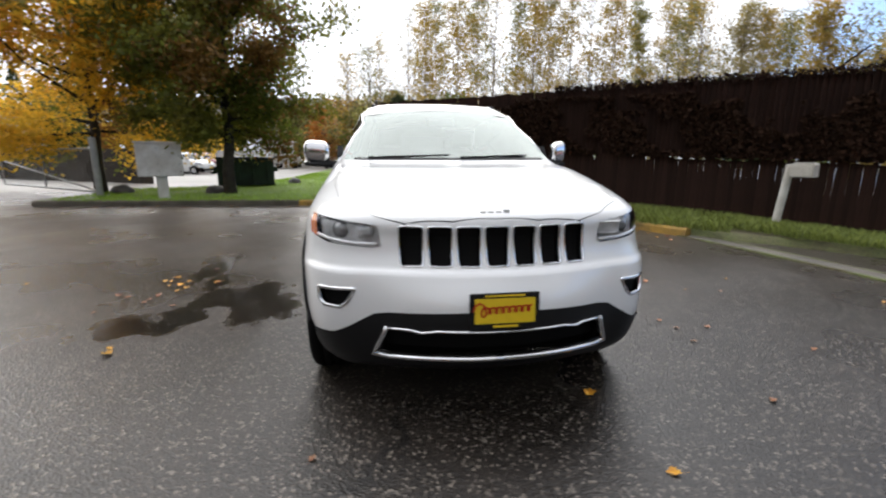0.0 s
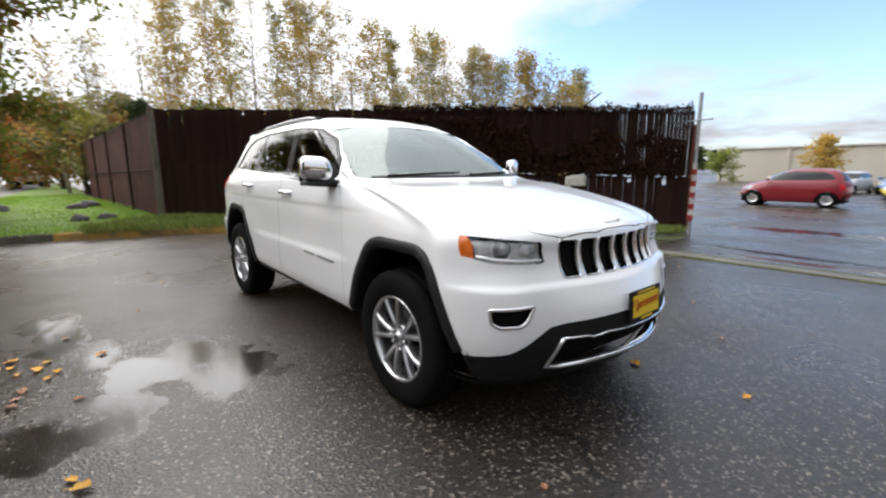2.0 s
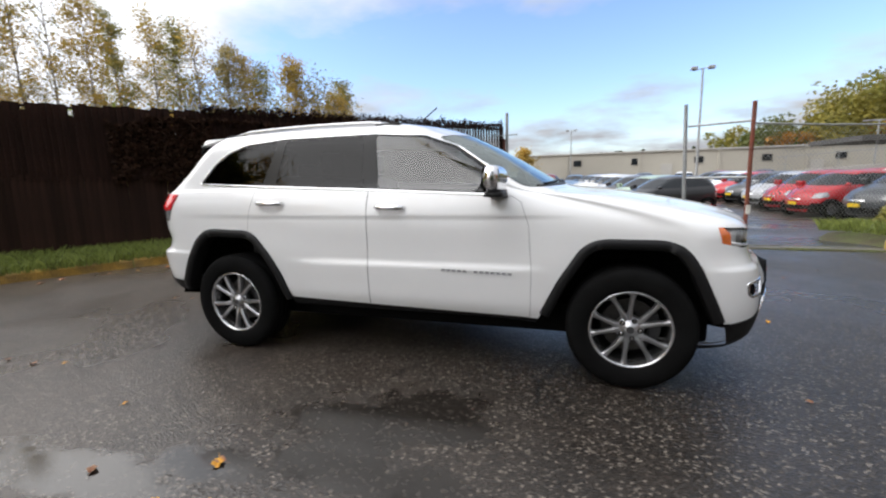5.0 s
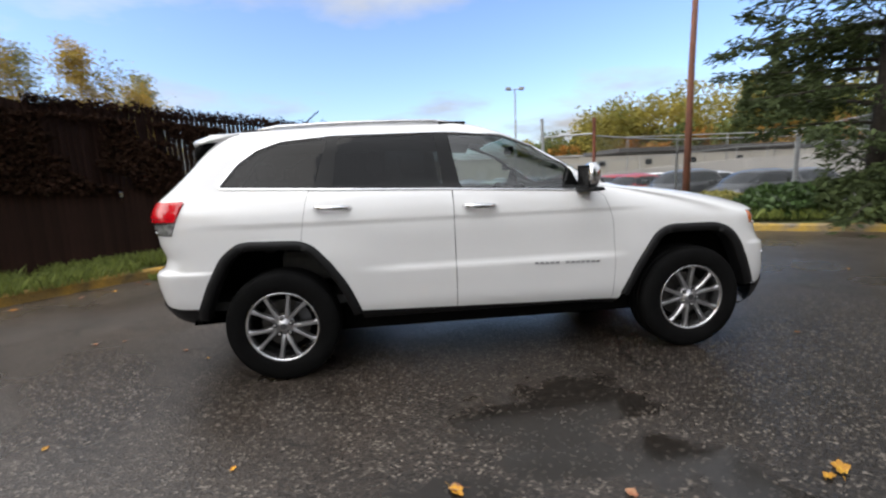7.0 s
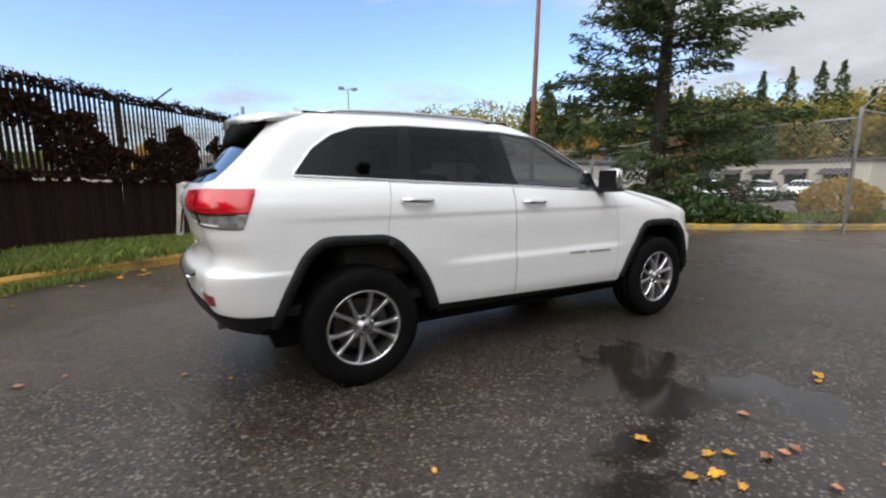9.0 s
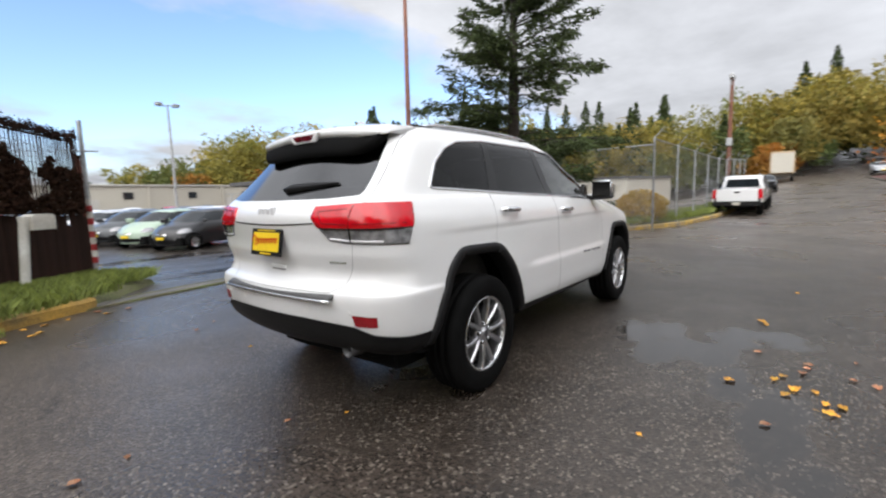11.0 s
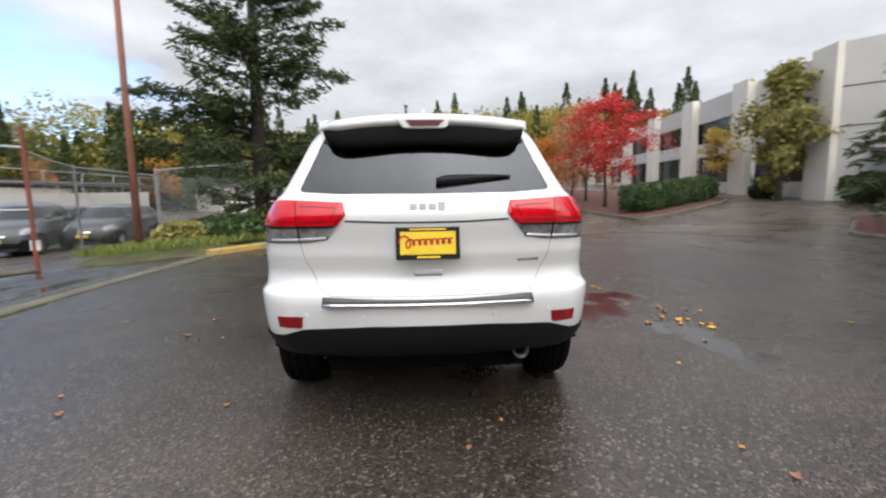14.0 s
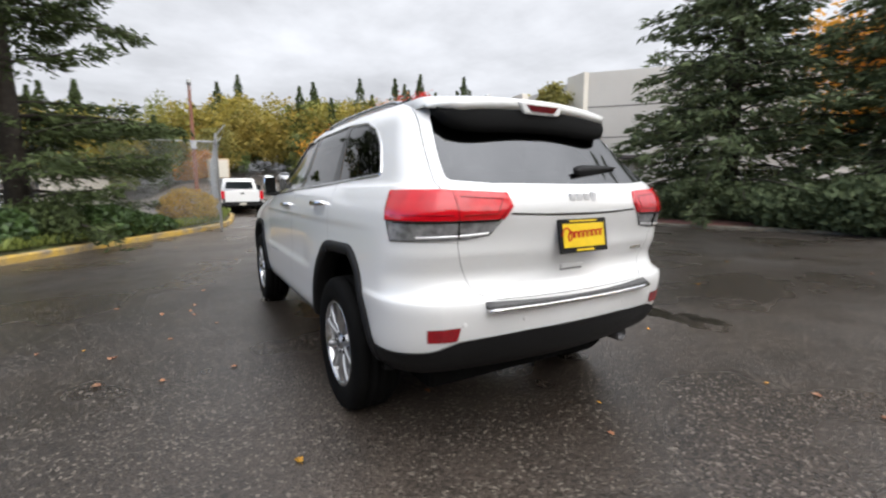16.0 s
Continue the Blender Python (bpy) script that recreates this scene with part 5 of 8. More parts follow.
def smooth_line(line, step=0.25, rounds=12):
    p = resample(line, step)
    for _ in range(rounds):
        p = [p[0]] + [(p[i - 1] + p[i] * 2 + p[i + 1]) / 4 for i in range(1, len(p) - 1)] + [p[-1]]
    return p


def kerb(name, label, line, material, w=0.16, h=0.14, piece=2.4):
    """A kerb of cast lengths along a line; each length is a part."""
    k = thing(name, label, "kerb", kind="structure")
    p = smooth_line(line)
    i, per = 0, max(2, int(piece / 0.25))
    while i < len(p) - 1:
        seg = p[i:i + per + 1]
        if len(seg) < 2:
            break
        bm = bmesh.new()
        rings = []
        jit = random.uniform(-0.008, 0.008)
        for j, q in enumerate(seg):
            a, b = seg[max(0, j - 1)], seg[min(len(seg) - 1, j + 1)]
            t = (b - a).normalized()
            n = Vector((-t.y, t.x))
            e = 0.006 if j == 0 else (-0.006 if j == len(seg) - 1 else 0)
            c = q + t * e
            z = ground_height(q.x, q.y)
            rings.append([bm.verts.new((c.x + n.x * u * w, c.y + n.y * u * w, z + v + jit)) for u, v in ((-0.5, -0.1), (-0.5, h - 0.03), (-0.36, h), (0.4, h), (0.5, h - 0.02), (0.5, -0.1))])
        for r, s in zip(rings, rings[1:]):
            for q in range(5):
                bm.faces.new((r[q], r[q + 1], s[q + 1], s[q]))
        bm.faces.new(rings[0]); bm.faces.new(rings[-1][::-1])
        bmesh.ops.recalc_face_normals(bm, faces=bm.faces)
        part("kerb_stone", bm, material, k)
        i += per
    return k


def bed(name, label, poly, z, material, bulge=0.08, category="grass", edge=0.0):
    """A raised bed inside an outline, higher in its middle; follows the ground."""
    from mathutils.geometry import delaunay_2d_cdt
    xs, ys = [p[0] for p in poly], [p[1] for p in poly]
    step = max(0.3, (max(xs) - min(xs)) / 60)
    pts = [Vector(p) for p in poly]
    n = len(pts)
    x = min(xs)
    while x < max(xs):
        y = min(ys)
        while y < max(ys):
            if inside(poly, x, y):
                pts.append(Vector((x + random.uniform(-.05, .05), y + random.uniform(-.05, .05))))
            y += step
        x += step
    vs, es, fs, *_ = delaunay_2d_cdt(pts, [(i, (i + 1) % n) for i in range(n)], [], 1, 1e-4)
    verts = []
    rim = [Vector(p) for p in resample([*poly, poly[0]], 0.5)]
    for v in vs:
        d = min((q - Vector(v)).length for q in rim)
        zz = ground_height(v.x, v.y) + z * min(1.0, d / 0.2) - (0.03 if d < 0.01 else 0) + bulge * (1 - math.exp(-d / 1.2)) + noise.noise((v.x * 0.8, v.y * 0.8, 3)) * 0.03 * min(1, d)
        verts.append((v.x, v.y, zz))
    ob = pydata(name, verts, fs, material, smooth=True)
    return tagged(ob, label, category, kind="structure")


def scatter_in(poly, n, rng):
    xs, ys = [p[0] for p in poly], [p[1] for p in poly]
    out = []
    while len(out) < n:
        x, y = rng.uniform(min(xs), max(xs)), rng.uniform(min(ys), max(ys))
        if inside(poly, x, y):
            out.append((x, y))
    return np.array(out)


def blades(name, label, poly, n, z, h, material, seed=1, width=0.008, patch=0.0):
    """Many thin bent blades inside an outline."""
    rng = np.random.default_rng(seed)
    p = scatter_in(poly, n, rng)
    if patch:
        keepers = np.array([noise.noise((a * 1.1, b * 1.1, seed)) > -patch for a, b in p])
        p = p[keepers]
    n = len(p)
    zz = np.array([ground_height(a, b) for a, b in p]) + z
    ang = rng.uniform(0, 2 * np.pi, n)
    hh = h * rng.uniform(0.4, 1.3, n)
    lean = rng.uniform(0.1, 0.8, n) * hh
    ca, sa = np.cos(ang), np.sin(ang)
    base = np.stack([p[:, 0], p[:, 1], zz], 1)
    sidev = np.stack([-sa, ca, np.zeros(n)], 1) * (width * rng.uniform(0.6, 1.5, n))[:, None]
    mid = base + np.stack([ca * lean * 0.4, sa * lean * 0.4, hh * 0.65], 1)
    tip = base + np.stack([ca * lean, sa * lean, hh], 1)
    V = np.stack([base - sidev, base + sidev, mid + sidev * 0.7, tip], 1)
    ob = quads(name, V, material)
    return tagged(ob, label, "grass", kind="stuff")


build_ground()
ISLAND = [(-8.35, -9.2), (-8.1, -5.8), (-7.75, -2.6), (-6.85, 0.0), (-5.5, 1.95), (-4.6, 3.2), (-3.2, 3.95), (-2.2, 4.35)]
kerb("kerb_west", "worn yellow-painted concrete kerb with moss and leaf litter along a verge", ISLAND[2:], M["kerb_west"])
kerb("kerb_lawn", "dark mossy concrete kerb along a lawn", ISLAND[:3], M["kerb"])
kerb("kerb_island", "faded yellow painted kerb beside grass and weeds", [(5.6, 4.75), (6.4, 4.35), (8.4, 3.25), (11.0, 1.55), (13.5, 0.4), (18, -0.1), (40, -1.0)], M["kerb_yellow"])
kerb("kerb_east", "grey concrete kerb round a planted island", [(14.0, -9.5), (14.7, -11.0), (16.0, -12.9), (18.0, -15.6), (20.2, -18.0), (24.0, -19.2)], M["kerb"])
kerb("kerb_road", "grey concrete kerb along a mulched bed", [(14.0, -9.5), (18.0, -9.2), (30.0, -9.0), (60.0, -9.5)], M["kerb"])
LAWN = [(-8.3, -9.0), (-8.0, -5.8), (-7.65, -2.6), (-6.75, 0.0), (-5.4, 1.9), (-7.0, 2.83), (-9.9, -0.3), (-17.5, -0.9), (-24, -1.6), (-52, -2.4), (-52, -4.5), (-20, -5.2), (-13.6, -6.4), (-12.4, -9.0)]
bed("lawn", "bright green damp lawn between a kerb and a slatted fence", LAWN, 0.10, M["turf"], 0.07)
VERGE = [(-5.4, 1.92), (-4.5, 3.15), (-3.1, 3.9), (-2.0, 4.5), (-0.9, 6.0), (-0.7, 8.2), (-1.0, 9.3), (-6.98, 2.85)]
bed("verge", "dark damp soil with patchy grass below a fence", VERGE, 0.09, M["soil"], 0.05)
blades("grass_blades", "short bright green grass blades", [(-8.2, -9.0), (-7.9, -5.8), (-7.6, -2.6), (-9.6, -0.5), (-17, -1.0), (-26, -2.0), (-26, -4.8), (-20, -5.0), (-13.6, -6.2), (-12.4, -9.0)], 34000, 0.13, 0.06, M["blade"], 3, 0.007)
blades("verge_grass", "tall uneven grass and weeds below a fence", [(-7.5, -2.6), (-6.6, 0.0), (-5.3, 1.9), (-4.4, 3.1), (-3.0, 3.85), (-1.9, 4.5), (-0.8, 6.2), (-0.9, 9.0), (-9.5, -0.5)], 30000, 0.13, 0.15, M["blade_dry"], 4, 0.006, 0.35)
blades("kerb_weeds", "moss and weeds along the foot of a kerb", [(-4.3, 2.8), (-3.2, 3.5), (-2.3, 4.0), (-2.2, 4.4), (-3.4, 4.1), (-4.6, 3.3)], 3000, 0.02, 0.08, M["blade_dry"], 5, 0.006, 0.1)
CAR_PARK = [(-13.7, -6.5), (-20, -5.3), (-52, -4.6), (-62, -12), (-60, -30), (-30, -32), (-14, -22), (-12.6, -9.2)]
# pale base colour carries the sky's reflection on the wet paving
M["paving"] = mat("damp_paving_with_sky_sheen", (0.30, 0.285, 0.26), 0.5, color2=(0.21, 0.20, 0.18), scale=0.4, fine=0.15, fine_scale=30)
bed("car_park", "damp concrete car park beyond a lawn, sky sheen painted into its pale colour", CAR_PARK, 0.03, M["paving"], 0.0, "pavement")
SHRUBBED = [(5.7, 4.85), (6.5, 4.45), (8.5, 3.35), (11.1, 1.65), (13.5, 0.55), (18, 0.05), (36, -0.7), (36, 0.6), (12, 1.9), (11.8, 8.0), (6.2, 8.2), (5.5, 6.5)]
bed("planted_bed", "weedy bed with leaf litter behind a yellow kerb", SHRUBBED, 0.10, M["soil"], 0.18)
blades("bed_grass", "rough grass and weeds with fallen leaves", SHRUBBED, 22000, 0.2, 0.2, M["blade_dry"], 6, 0.007, 0.3)
EAST_BED = [(14.1, -9.6), (14.85, -11.0), (16.15, -12.85), (18.15, -15.5), (20.3, -17.9), (24.0, -19.05), (34, -18.6), (60, -14), (60, -9.6), (30, -9.1), (18, -9.3)]
bed("mulched_bed", "red-brown mulch strewn with fallen red leaves", EAST_BED, 0.10, M["mulch"], 0.12, "bed")
SOUTH_BED = [(7.2, -12.2), (4.7, -11.9), (1.5, -13.2), (-2, -14.0), (-9, -15.0), (-9, -24), (9, -22), (11, -16)]
bed("conifer_bed", "dark bark mulch under conifers", SOUTH_BED, 0.06, M["mulch"], 0.2, "bed")
kerb("kerb_south", "grey concrete kerb along a conifer bed", [(9.8, -15.0), (7.2, -12.1), (4.7, -11.8), (1.5, -13.1), (-2, -13.9), (-9, -14.9)], M["kerb"], h=0.10)
GUTTER = [(-2.3, 4.40), (-1.2, 4.62), (0.5, 4.82), (2.2, 4.86), (4.0, 4.80), (5.6, 4.70)]
kerb("valley_gutter", "wet concrete gutter strip across a driveway mouth", GUTTER, M["gutter"], w=0.26, h=0.016, piece=3.0)
for off, nm in ((-0.16, "gutter_edge_near"), (0.16, "gutter_edge_far")):
    kerb(nm, "dark weedy joint beside a concrete gutter", [(x, y + off) for x, y in GUTTER], M["soil"], w=0.06, h=0.02, piece=3.0)


def puddle(pts, seed, label, z=0.004):
    poly = round_poly(pts, 0.09, 4)
    out = []
    c = Vector((sum(p[0] for p in poly) / len(poly), sum(p[1] for p in poly) / len(poly)))
    for p in resample([*poly, poly[0]], 0.03)[:-1]:
        w = noise.noise((p.x * 6, p.y * 6, seed)) * 0.07 + noise.noise((p.x * 20, p.y * 20, seed)) * 0.03
        d = p - c
        out.append(p + d.normalized() * w)
    from mathutils.geometry import delaunay_2d_cdt
    vs, es, fs, *_ = delaunay_2d_cdt(out, [(i, (i + 1) % len(out)) for i in range(len(out))], [], 1, 1e-5)
    ob = pydata("puddle", [(v.x, v.y, z + ground_height(v.x, v.y)) for v in vs], fs, M["water"])
    return tagged(ob, label, "puddle", "puddles on the asphalt")


puddle([(0.1, 7.6), (0.9, 7.5), (1.6, 7.25), (2.4, 6.95), (3.2, 6.55), (2.2, 6.75), (1.2, 6.95), (0.3, 7.3)], 6, "long shallow puddle in a driveway mouth", 0.012)

# ---- fences, poles, posts ----
M["slat_red"] = mat("red_brown_fence_slat", (0.075, 0.024, 0.017), 0.8, color2=(0.045, 0.017, 0.013), scale=1.5, fine=0.2, island=0.3, spec=0.12)
M["slat"] = mat("brown_fence_slat", (0.034, 0.0165, 0.0115), 0.8, color2=(0.019, 0.0105, 0.008), scale=1.5, fine=0.2, rnd=0.22, spec=0.12)
M["creeper"] = mat("dead_creeper", (0.035, 0.018, 0.011), 0.85, island=0.5, spec=0.1)
M["galv"] = mat("galvanised_steel", (0.42, 0.43, 0.43), 0.5, 0.5, vary=0.25, scale=6)
M["wire"] = mat("chain_link_wire", (0.36, 0.37, 0.37), 0.5, 0.6, vary=0.2, scale=3)
M["rust"] = mat("rusty_red_steel", (0.22, 0.055, 0.03), 0.75, color2=(0.12, 0.045, 0.03), scale=3, fine=0.3)
M["white_paint"] = mat("weathered_white_paint", (0.66, 0.65, 0.60), 0.6, color2=(0.45, 0.42, 0.36), scale=2.5, fine=0.15)
M["red_paint"] = mat("faded_red_paint", (0.42, 0.03, 0.03), 0.6, vary=0.4, scale=8)
M["pole_wood"] = mat("reddish_pole", (0.22, 0.085, 0.05), 0.75, color2=(0.14, 0.06, 0.04), scale=2, fine=0.2)


def leaf_quads(rng, centres, size, flat=0.0, aspect=0.55):
    """Pointed leaves: diamonds of random turn round the centres."""
    n = len(centres)
    a = rng.normal(size=(n, 3)); a[:, 2] *= (1 - flat * 0.8)
    a /= np.linalg.norm(a, axis=1)[:, None] + 1e-9
    b = rng.normal(size=(n, 3)); b[:, 2] *= (1 - flat * 0.8)
    b -= a * np.sum(a * b, 1)[:, None]
    b /= np.linalg.norm(b, axis=1)[:, None] + 1e-9
    s = (size * rng.uniform(0.6, 1.35, n))[:, None]
    return np.stack([centres - a * s, centres + b * s * aspect, centres + a * s, centres - b * s * aspect], 1)


def slat_fence(name, label, a, b, za, zb, h, h_end=None, louvred=False):
    """Tall fence of upright brown slats on rails and posts. Louvred: an upper row of boards turned out of the fence's line,
    so that it closes or opens with the angle of view, over a lower row of flat slats."""
    a, b = Vector((*a, za)), Vector((*b, zb))
    d = b - a
    L = d.length
    u = d / L
    h_end = h if h_end is None else h_end
    f = thing(name, label, "fence", kind="structure")
    n = Vector((-u.y, u.x, 0)).normalized()
    rot = math.atan2(u.y, u.x)
    pitch = 0.0905 if louvred else 0.062
    count = int(L / pitch)
    bm_all = bmesh.new()
    rng = random.Random(5)
    meshes = {}

    def slat(m):
        if "slat" not in meshes:
            o = part("slat", box(-0.5, -0.007, 0, 0.5, 0.007, 1, 0.0), M["slat"], f)
            meshes["slat"] = o.data
        else:
            o = new("slat", meshes["slat"]); o.parent = f
        o.matrix_basis = m

    for i in range(count):
        t = (i + 0.5) / count
        p = a + d * t
        top = h + (h_end - h) * t
        if not louvred:
            m = Matrix.Translation(p) @ Matrix.Rotation(rot, 4, "Z") @ Matrix.Diagonal((1.26, 1, top + rng.uniform(-0.02, 0.02), 1))
            add_box(bm_all, -0.025, -0.005, 0, 0.025, 0.005, 1, 0, m)
            continue
        z0 = 1.40 + 0.03 * noise.noise((t * 40, 0, 0)) + rng.uniform(-0.02, 0.02)
        z1 = top + rng.uniform(-0.03, 0.02)
        if rng.random() < 0.04:
            z1 -= rng.uniform(0.1, 0.5)
        m = Matrix.Translation(p + Vector((0, 0, z0)) + n * 0.02) @ Matrix.Rotation(radians(85) + rng.uniform(-0.05, 0.05), 4, "Z") @ Matrix.Rotation(rng.uniform(-0.006, 0.006), 4, "Y") @ Matrix.Diagonal((0.131, 1.2, z1 - z0, 1))
        slat(m)
        wd = 0.0915 if t < 0.66 else 0.0875
        z1 = (1.49 if t < 0.6 else 1.40) + rng.uniform(-0.07, 0.03) - (rng.uniform(0, 0.25) if t > 0.45 and rng.random() < 0.08 else 0)
        m = Matrix.Translation(p + n * rng.uniform(-0.004, 0.004)) @ Matrix.Rotation(rot, 4, "Z") @ Matrix.Rotation(rng.uniform(-0.003, 0.003), 4, "Y") @ Matrix.Diagonal((wd, 0.8, z1, 1))
        slat(m)
    if louvred:
        bm_all.free()
    else:
        o = part("slats", bm_all, M["slat_red"], f)
        o["kind"] = "stuff"
    if louvred:
        # solid dark sheets added behind the lower row so its gaps read as shade
        for t0, t1, z1 in ((0.0, 0.70, 1.16), (0.70, 0.80, 1.02), (0.80, 0.88, 0.82), (0.88, 0.985, 0.62)):
            bk = bmesh.new()
            top = []
            for i in range(61):
                t = t0 + (t1 - t0) * i / 60
                p = a + d * t + n * 0.12
                e = noise.noise((t * 30, z1, 0)) * 0.16 + noise.noise((t * 90, z1, 1)) * 0.08
                top.append((bk.verts.new((p.x, p.y, p.z + 0.02)), bk.verts.new((p.x, p.y, p.z + z1 + e))))
            for q, r in zip(top, top[1:]):
                bk.faces.new((q[0], r[0], r[1], q[1]))
            bmesh.ops.solidify(bk, geom=list(bk.faces), thickness=0.02)
            part("creeper", bk, M["slat"], f, "dark brown backing sheet added to darken the gaps between slats")
        g = np.random.default_rng(12)
        m_ = 5200
        t = g.uniform(0.42, 0.995, m_)
        lump = np.array([noise.noise((v * 55, 0, 7)) for v in t])
        c = np.array([a + d * v for v in t]) + np.array([0, 0, 1]) * (h + (h_end - h) * t + g.normal(size=m_) * 0.035 + np.maximum(0, lump) * g.uniform(0, 0.16, m_) + 0.01)[:, None] + g.normal(size=(m_, 3)) * 0.03
        wires = []
        for sgn in (1, -1):
            for k in range(int(L / 0.10)):
                s0 = k * 0.10
                s1 = s0 + 1.2
                if s1 > L:
                    continue
                za_, zb_ = (1.42, 2.62) if sgn > 0 else (2.62, 1.42)
                p, q = a + u * s0 - n * 0.07, a + u * s1 - n * 0.07
                o = np.array([0, 0, 0.0042])
                p, q = np.array([p.x, p.y, p.z + za_]), np.array([q.x, q.y, q.z + zb_])
                wires.append((p - o, p + o, q + o, q - o))
        mw = quads("mesh_wires", wires, M["slat"], f, "dark coated wire mesh")
        mw["kind"] = "stuff"
        m2 = 30000
        t2 = g.uniform(0.30, 0.985, m2)
        z2 = g.uniform(1.38, 2.62, m2)
        dense = np.array([noise.noise((x_ * 14, y_ * 1.6, 3)) + 0.5 * noise.noise((x_ * 40, y_ * 4, 5)) for x_, y_ in zip(t2, z2)]) + 0.30 + 1.2 * np.clip(t2 - 0.72, 0, 0.22) - 1.5 * np.maximum(0, z2 - 2.1) * np.clip((t2 - 0.62) * 8, 0, 1)
        on = dense > 0.12
        c2 = np.array([a + d * v for v in t2[on]]) + np.array([0, 0, 1]) * z2[on][:, None] - np.array([n.x, n.y, 0])[None, :] * g.uniform(0.04, 0.12, on.sum())[:, None]
        cr = quads("creeper_leaves", leaf_quads(g, c2, 0.045), M["creeper"], f, "dead brown creeper leaves")
        cr["kind"] = "stuff"
        tw = quads("creeper_tips", leaf_quads(g, c, 0.028), M["slat"], f, "dead creeper along the top")
        tw["kind"] = "stuff"
        part("barb_arm", tube([a + d * 0.80 + Vector((0, 0, h_end)), a + d * 0.83 + Vector((0, 0, h_end + 0.34)) - n * 0.1], 0.016, 6), M["slat"], f)
    for k, hz in enumerate((0.03, 0.46, 0.98)):
        part("rail", tube([a + Vector((0, 0, h * hz)) + n * 0.09, b + Vector((0, 0, h_end * hz)) + n * 0.09], 0.021), M["slat"], f)
    posts = max(2, int(L / 3.0) + 1)
    for i in range(posts):
        t = i / (posts - 1)
        p = a + d * t + n * 0.11
        part("post", tube([p - Vector((0, 0, 0.2)), p + Vector((0, 0, h + (h_end - h) * t))], 0.036, 10), M["slat"], f)
    return f


def chain_fence(name, label, pts, h, barbed=False, top=True, pitch=0.11, kind="structure"):
    """Galvanised chain-link: posts, rail and crossing wires."""
    f = thing(name, label, "fence", kind=kind)
    wires = []
    r = 0.0046
    for (x0, y0), (x1, y1) in zip(pts, pts[1:]):
        L = math.hypot(x1 - x0, y1 - y0)
        gz = lambda t: ground_height(x0 + (x1 - x0) * t, y0 + (y1 - y0) * t) + 0.12
        at = lambda s, z: np.array([x0 + (x1 - x0) * s / L, y0 + (y1 - y0) * s / L, gz(s / L) + z])
        k = -h
        while k < L:
            for sgn in (1, -1):
                s0, z0, s1, z1 = k, 0.0, k + h, h
                if s0 < 0:
                    z0 -= s0; s0 = 0.0
                if s1 > L:
                    z1 -= s1 - L; s1 = L
                if s1 > s0:
                    if sgn < 0:
                        z0, z1 = h - z0, h - z1
                    p, q = at(s0, z0), at(s1, z1)
                    o = np.array([0, 0, r * 1.4])
                    wires.append((p - o, p + o, q + o, q - o))
            k += pitch
        np_ = max(2, int(L / 3.0) + 1)
        for i in range(np_):
            t = i / (np_ - 1)
            b = Vector(at(L * t, -0.3))
            part("post", tube([b, b + Vector((0, 0, h + 0.36))], 0.036, 10), M["galv"], f)
            if barbed:
                ux, uy = (x1 - x0) / L, (y1 - y0) / L
                tp = Vector(at(L * t, h + 0.02))
                part("barb_arm", tube([tp, tp + Vector((uy * 0.28, -ux * 0.28, 0.32))], 0.016, 6), M["galv"], f)
        if top:
            part("top_rail", tube([Vector(at(0, h)), Vector(at(L * 0.5, h)), Vector(at(L, h))], 0.022, 8), M["galv"], f)
        if barbed:
            ux, uy = (x1 - x0) / L, (y1 - y0) / L
            for k in (0.35, 0.7, 1.0):
                o = Vector((uy * 0.28 * k, -ux * 0.28 * k, 0.32 * k))
                part("barbed_wire", tube([Vector(at(0, h)) + o, Vector(at(L, h)) + o], 0.004, 4), M["galv"], f)
    w = quads("mesh_wires", wires, M["wire"], f)
    w["kind"] = "stuff"
    return f


FC, FE = (-9.79, -0.46), (-1.0, 9.05)
slat_fence("slat_fence_near", "tall brown slatted chain-link fence with gaps in its slats", FC, FE, 0.12, -0.27, 2.69, 2.89, True)
slat_fence("slat_fence_far", "tall red-brown slatted fence running away from a corner post", FC, (-24.0, -1.6), 0.12, 0.0, 2.66)
cp = thing("corner_post", "weathered timber corner post of the slatted fence", "post", pose(FC[0] + 0.02, FC[1] - 0.10, 0))
part("shaft", tube([(0, 0, -0.2), (0.02, 0, 1.4), (0, 0, 2.86)], [0.075, 0.07, 0.065], 10), mat("grey_timber", (0.17, 0.14, 0.11), 0.85, vary=0.4, scale=6, bump=0.4, bump_scale=30), cp)
gp = thing("gate_post", "gate post striped in red and white paint at a fence's end", "post", pose(FE[0] + 0.07, FE[1] + 0.06, -0.35))
part("shaft", tube([(0, 0, 0), (0, 0, 3.36)], 0.042, 12), M["galv"], gp)
for k in range(5):
    part("stripe", tube([(0, 0, 0.42 + k * 0.27), (0, 0, 0.42 + k * 0.27 + 0.13)], 0.056, 12), M["red_paint"], gp, "red painted band")
    part("stripe", tube([(0, 0, 0.55 + k * 0.27), (0, 0, 0.55 + k * 0.27 + 0.138)], 0.0555, 12), M["white_paint"], gp, "white painted band")
part("hinge_post", box(-0.12, -0.03, 0.2, -0.05, 0.03, 2.65, 0.005), M["rust"], gp, "rusty steel hinge post")
part("spike_bar", tube([(-0.35, -0.2, 2.72), (0.28, 0.05, 2.76)], 0.018, 6), M["galv"], gp)
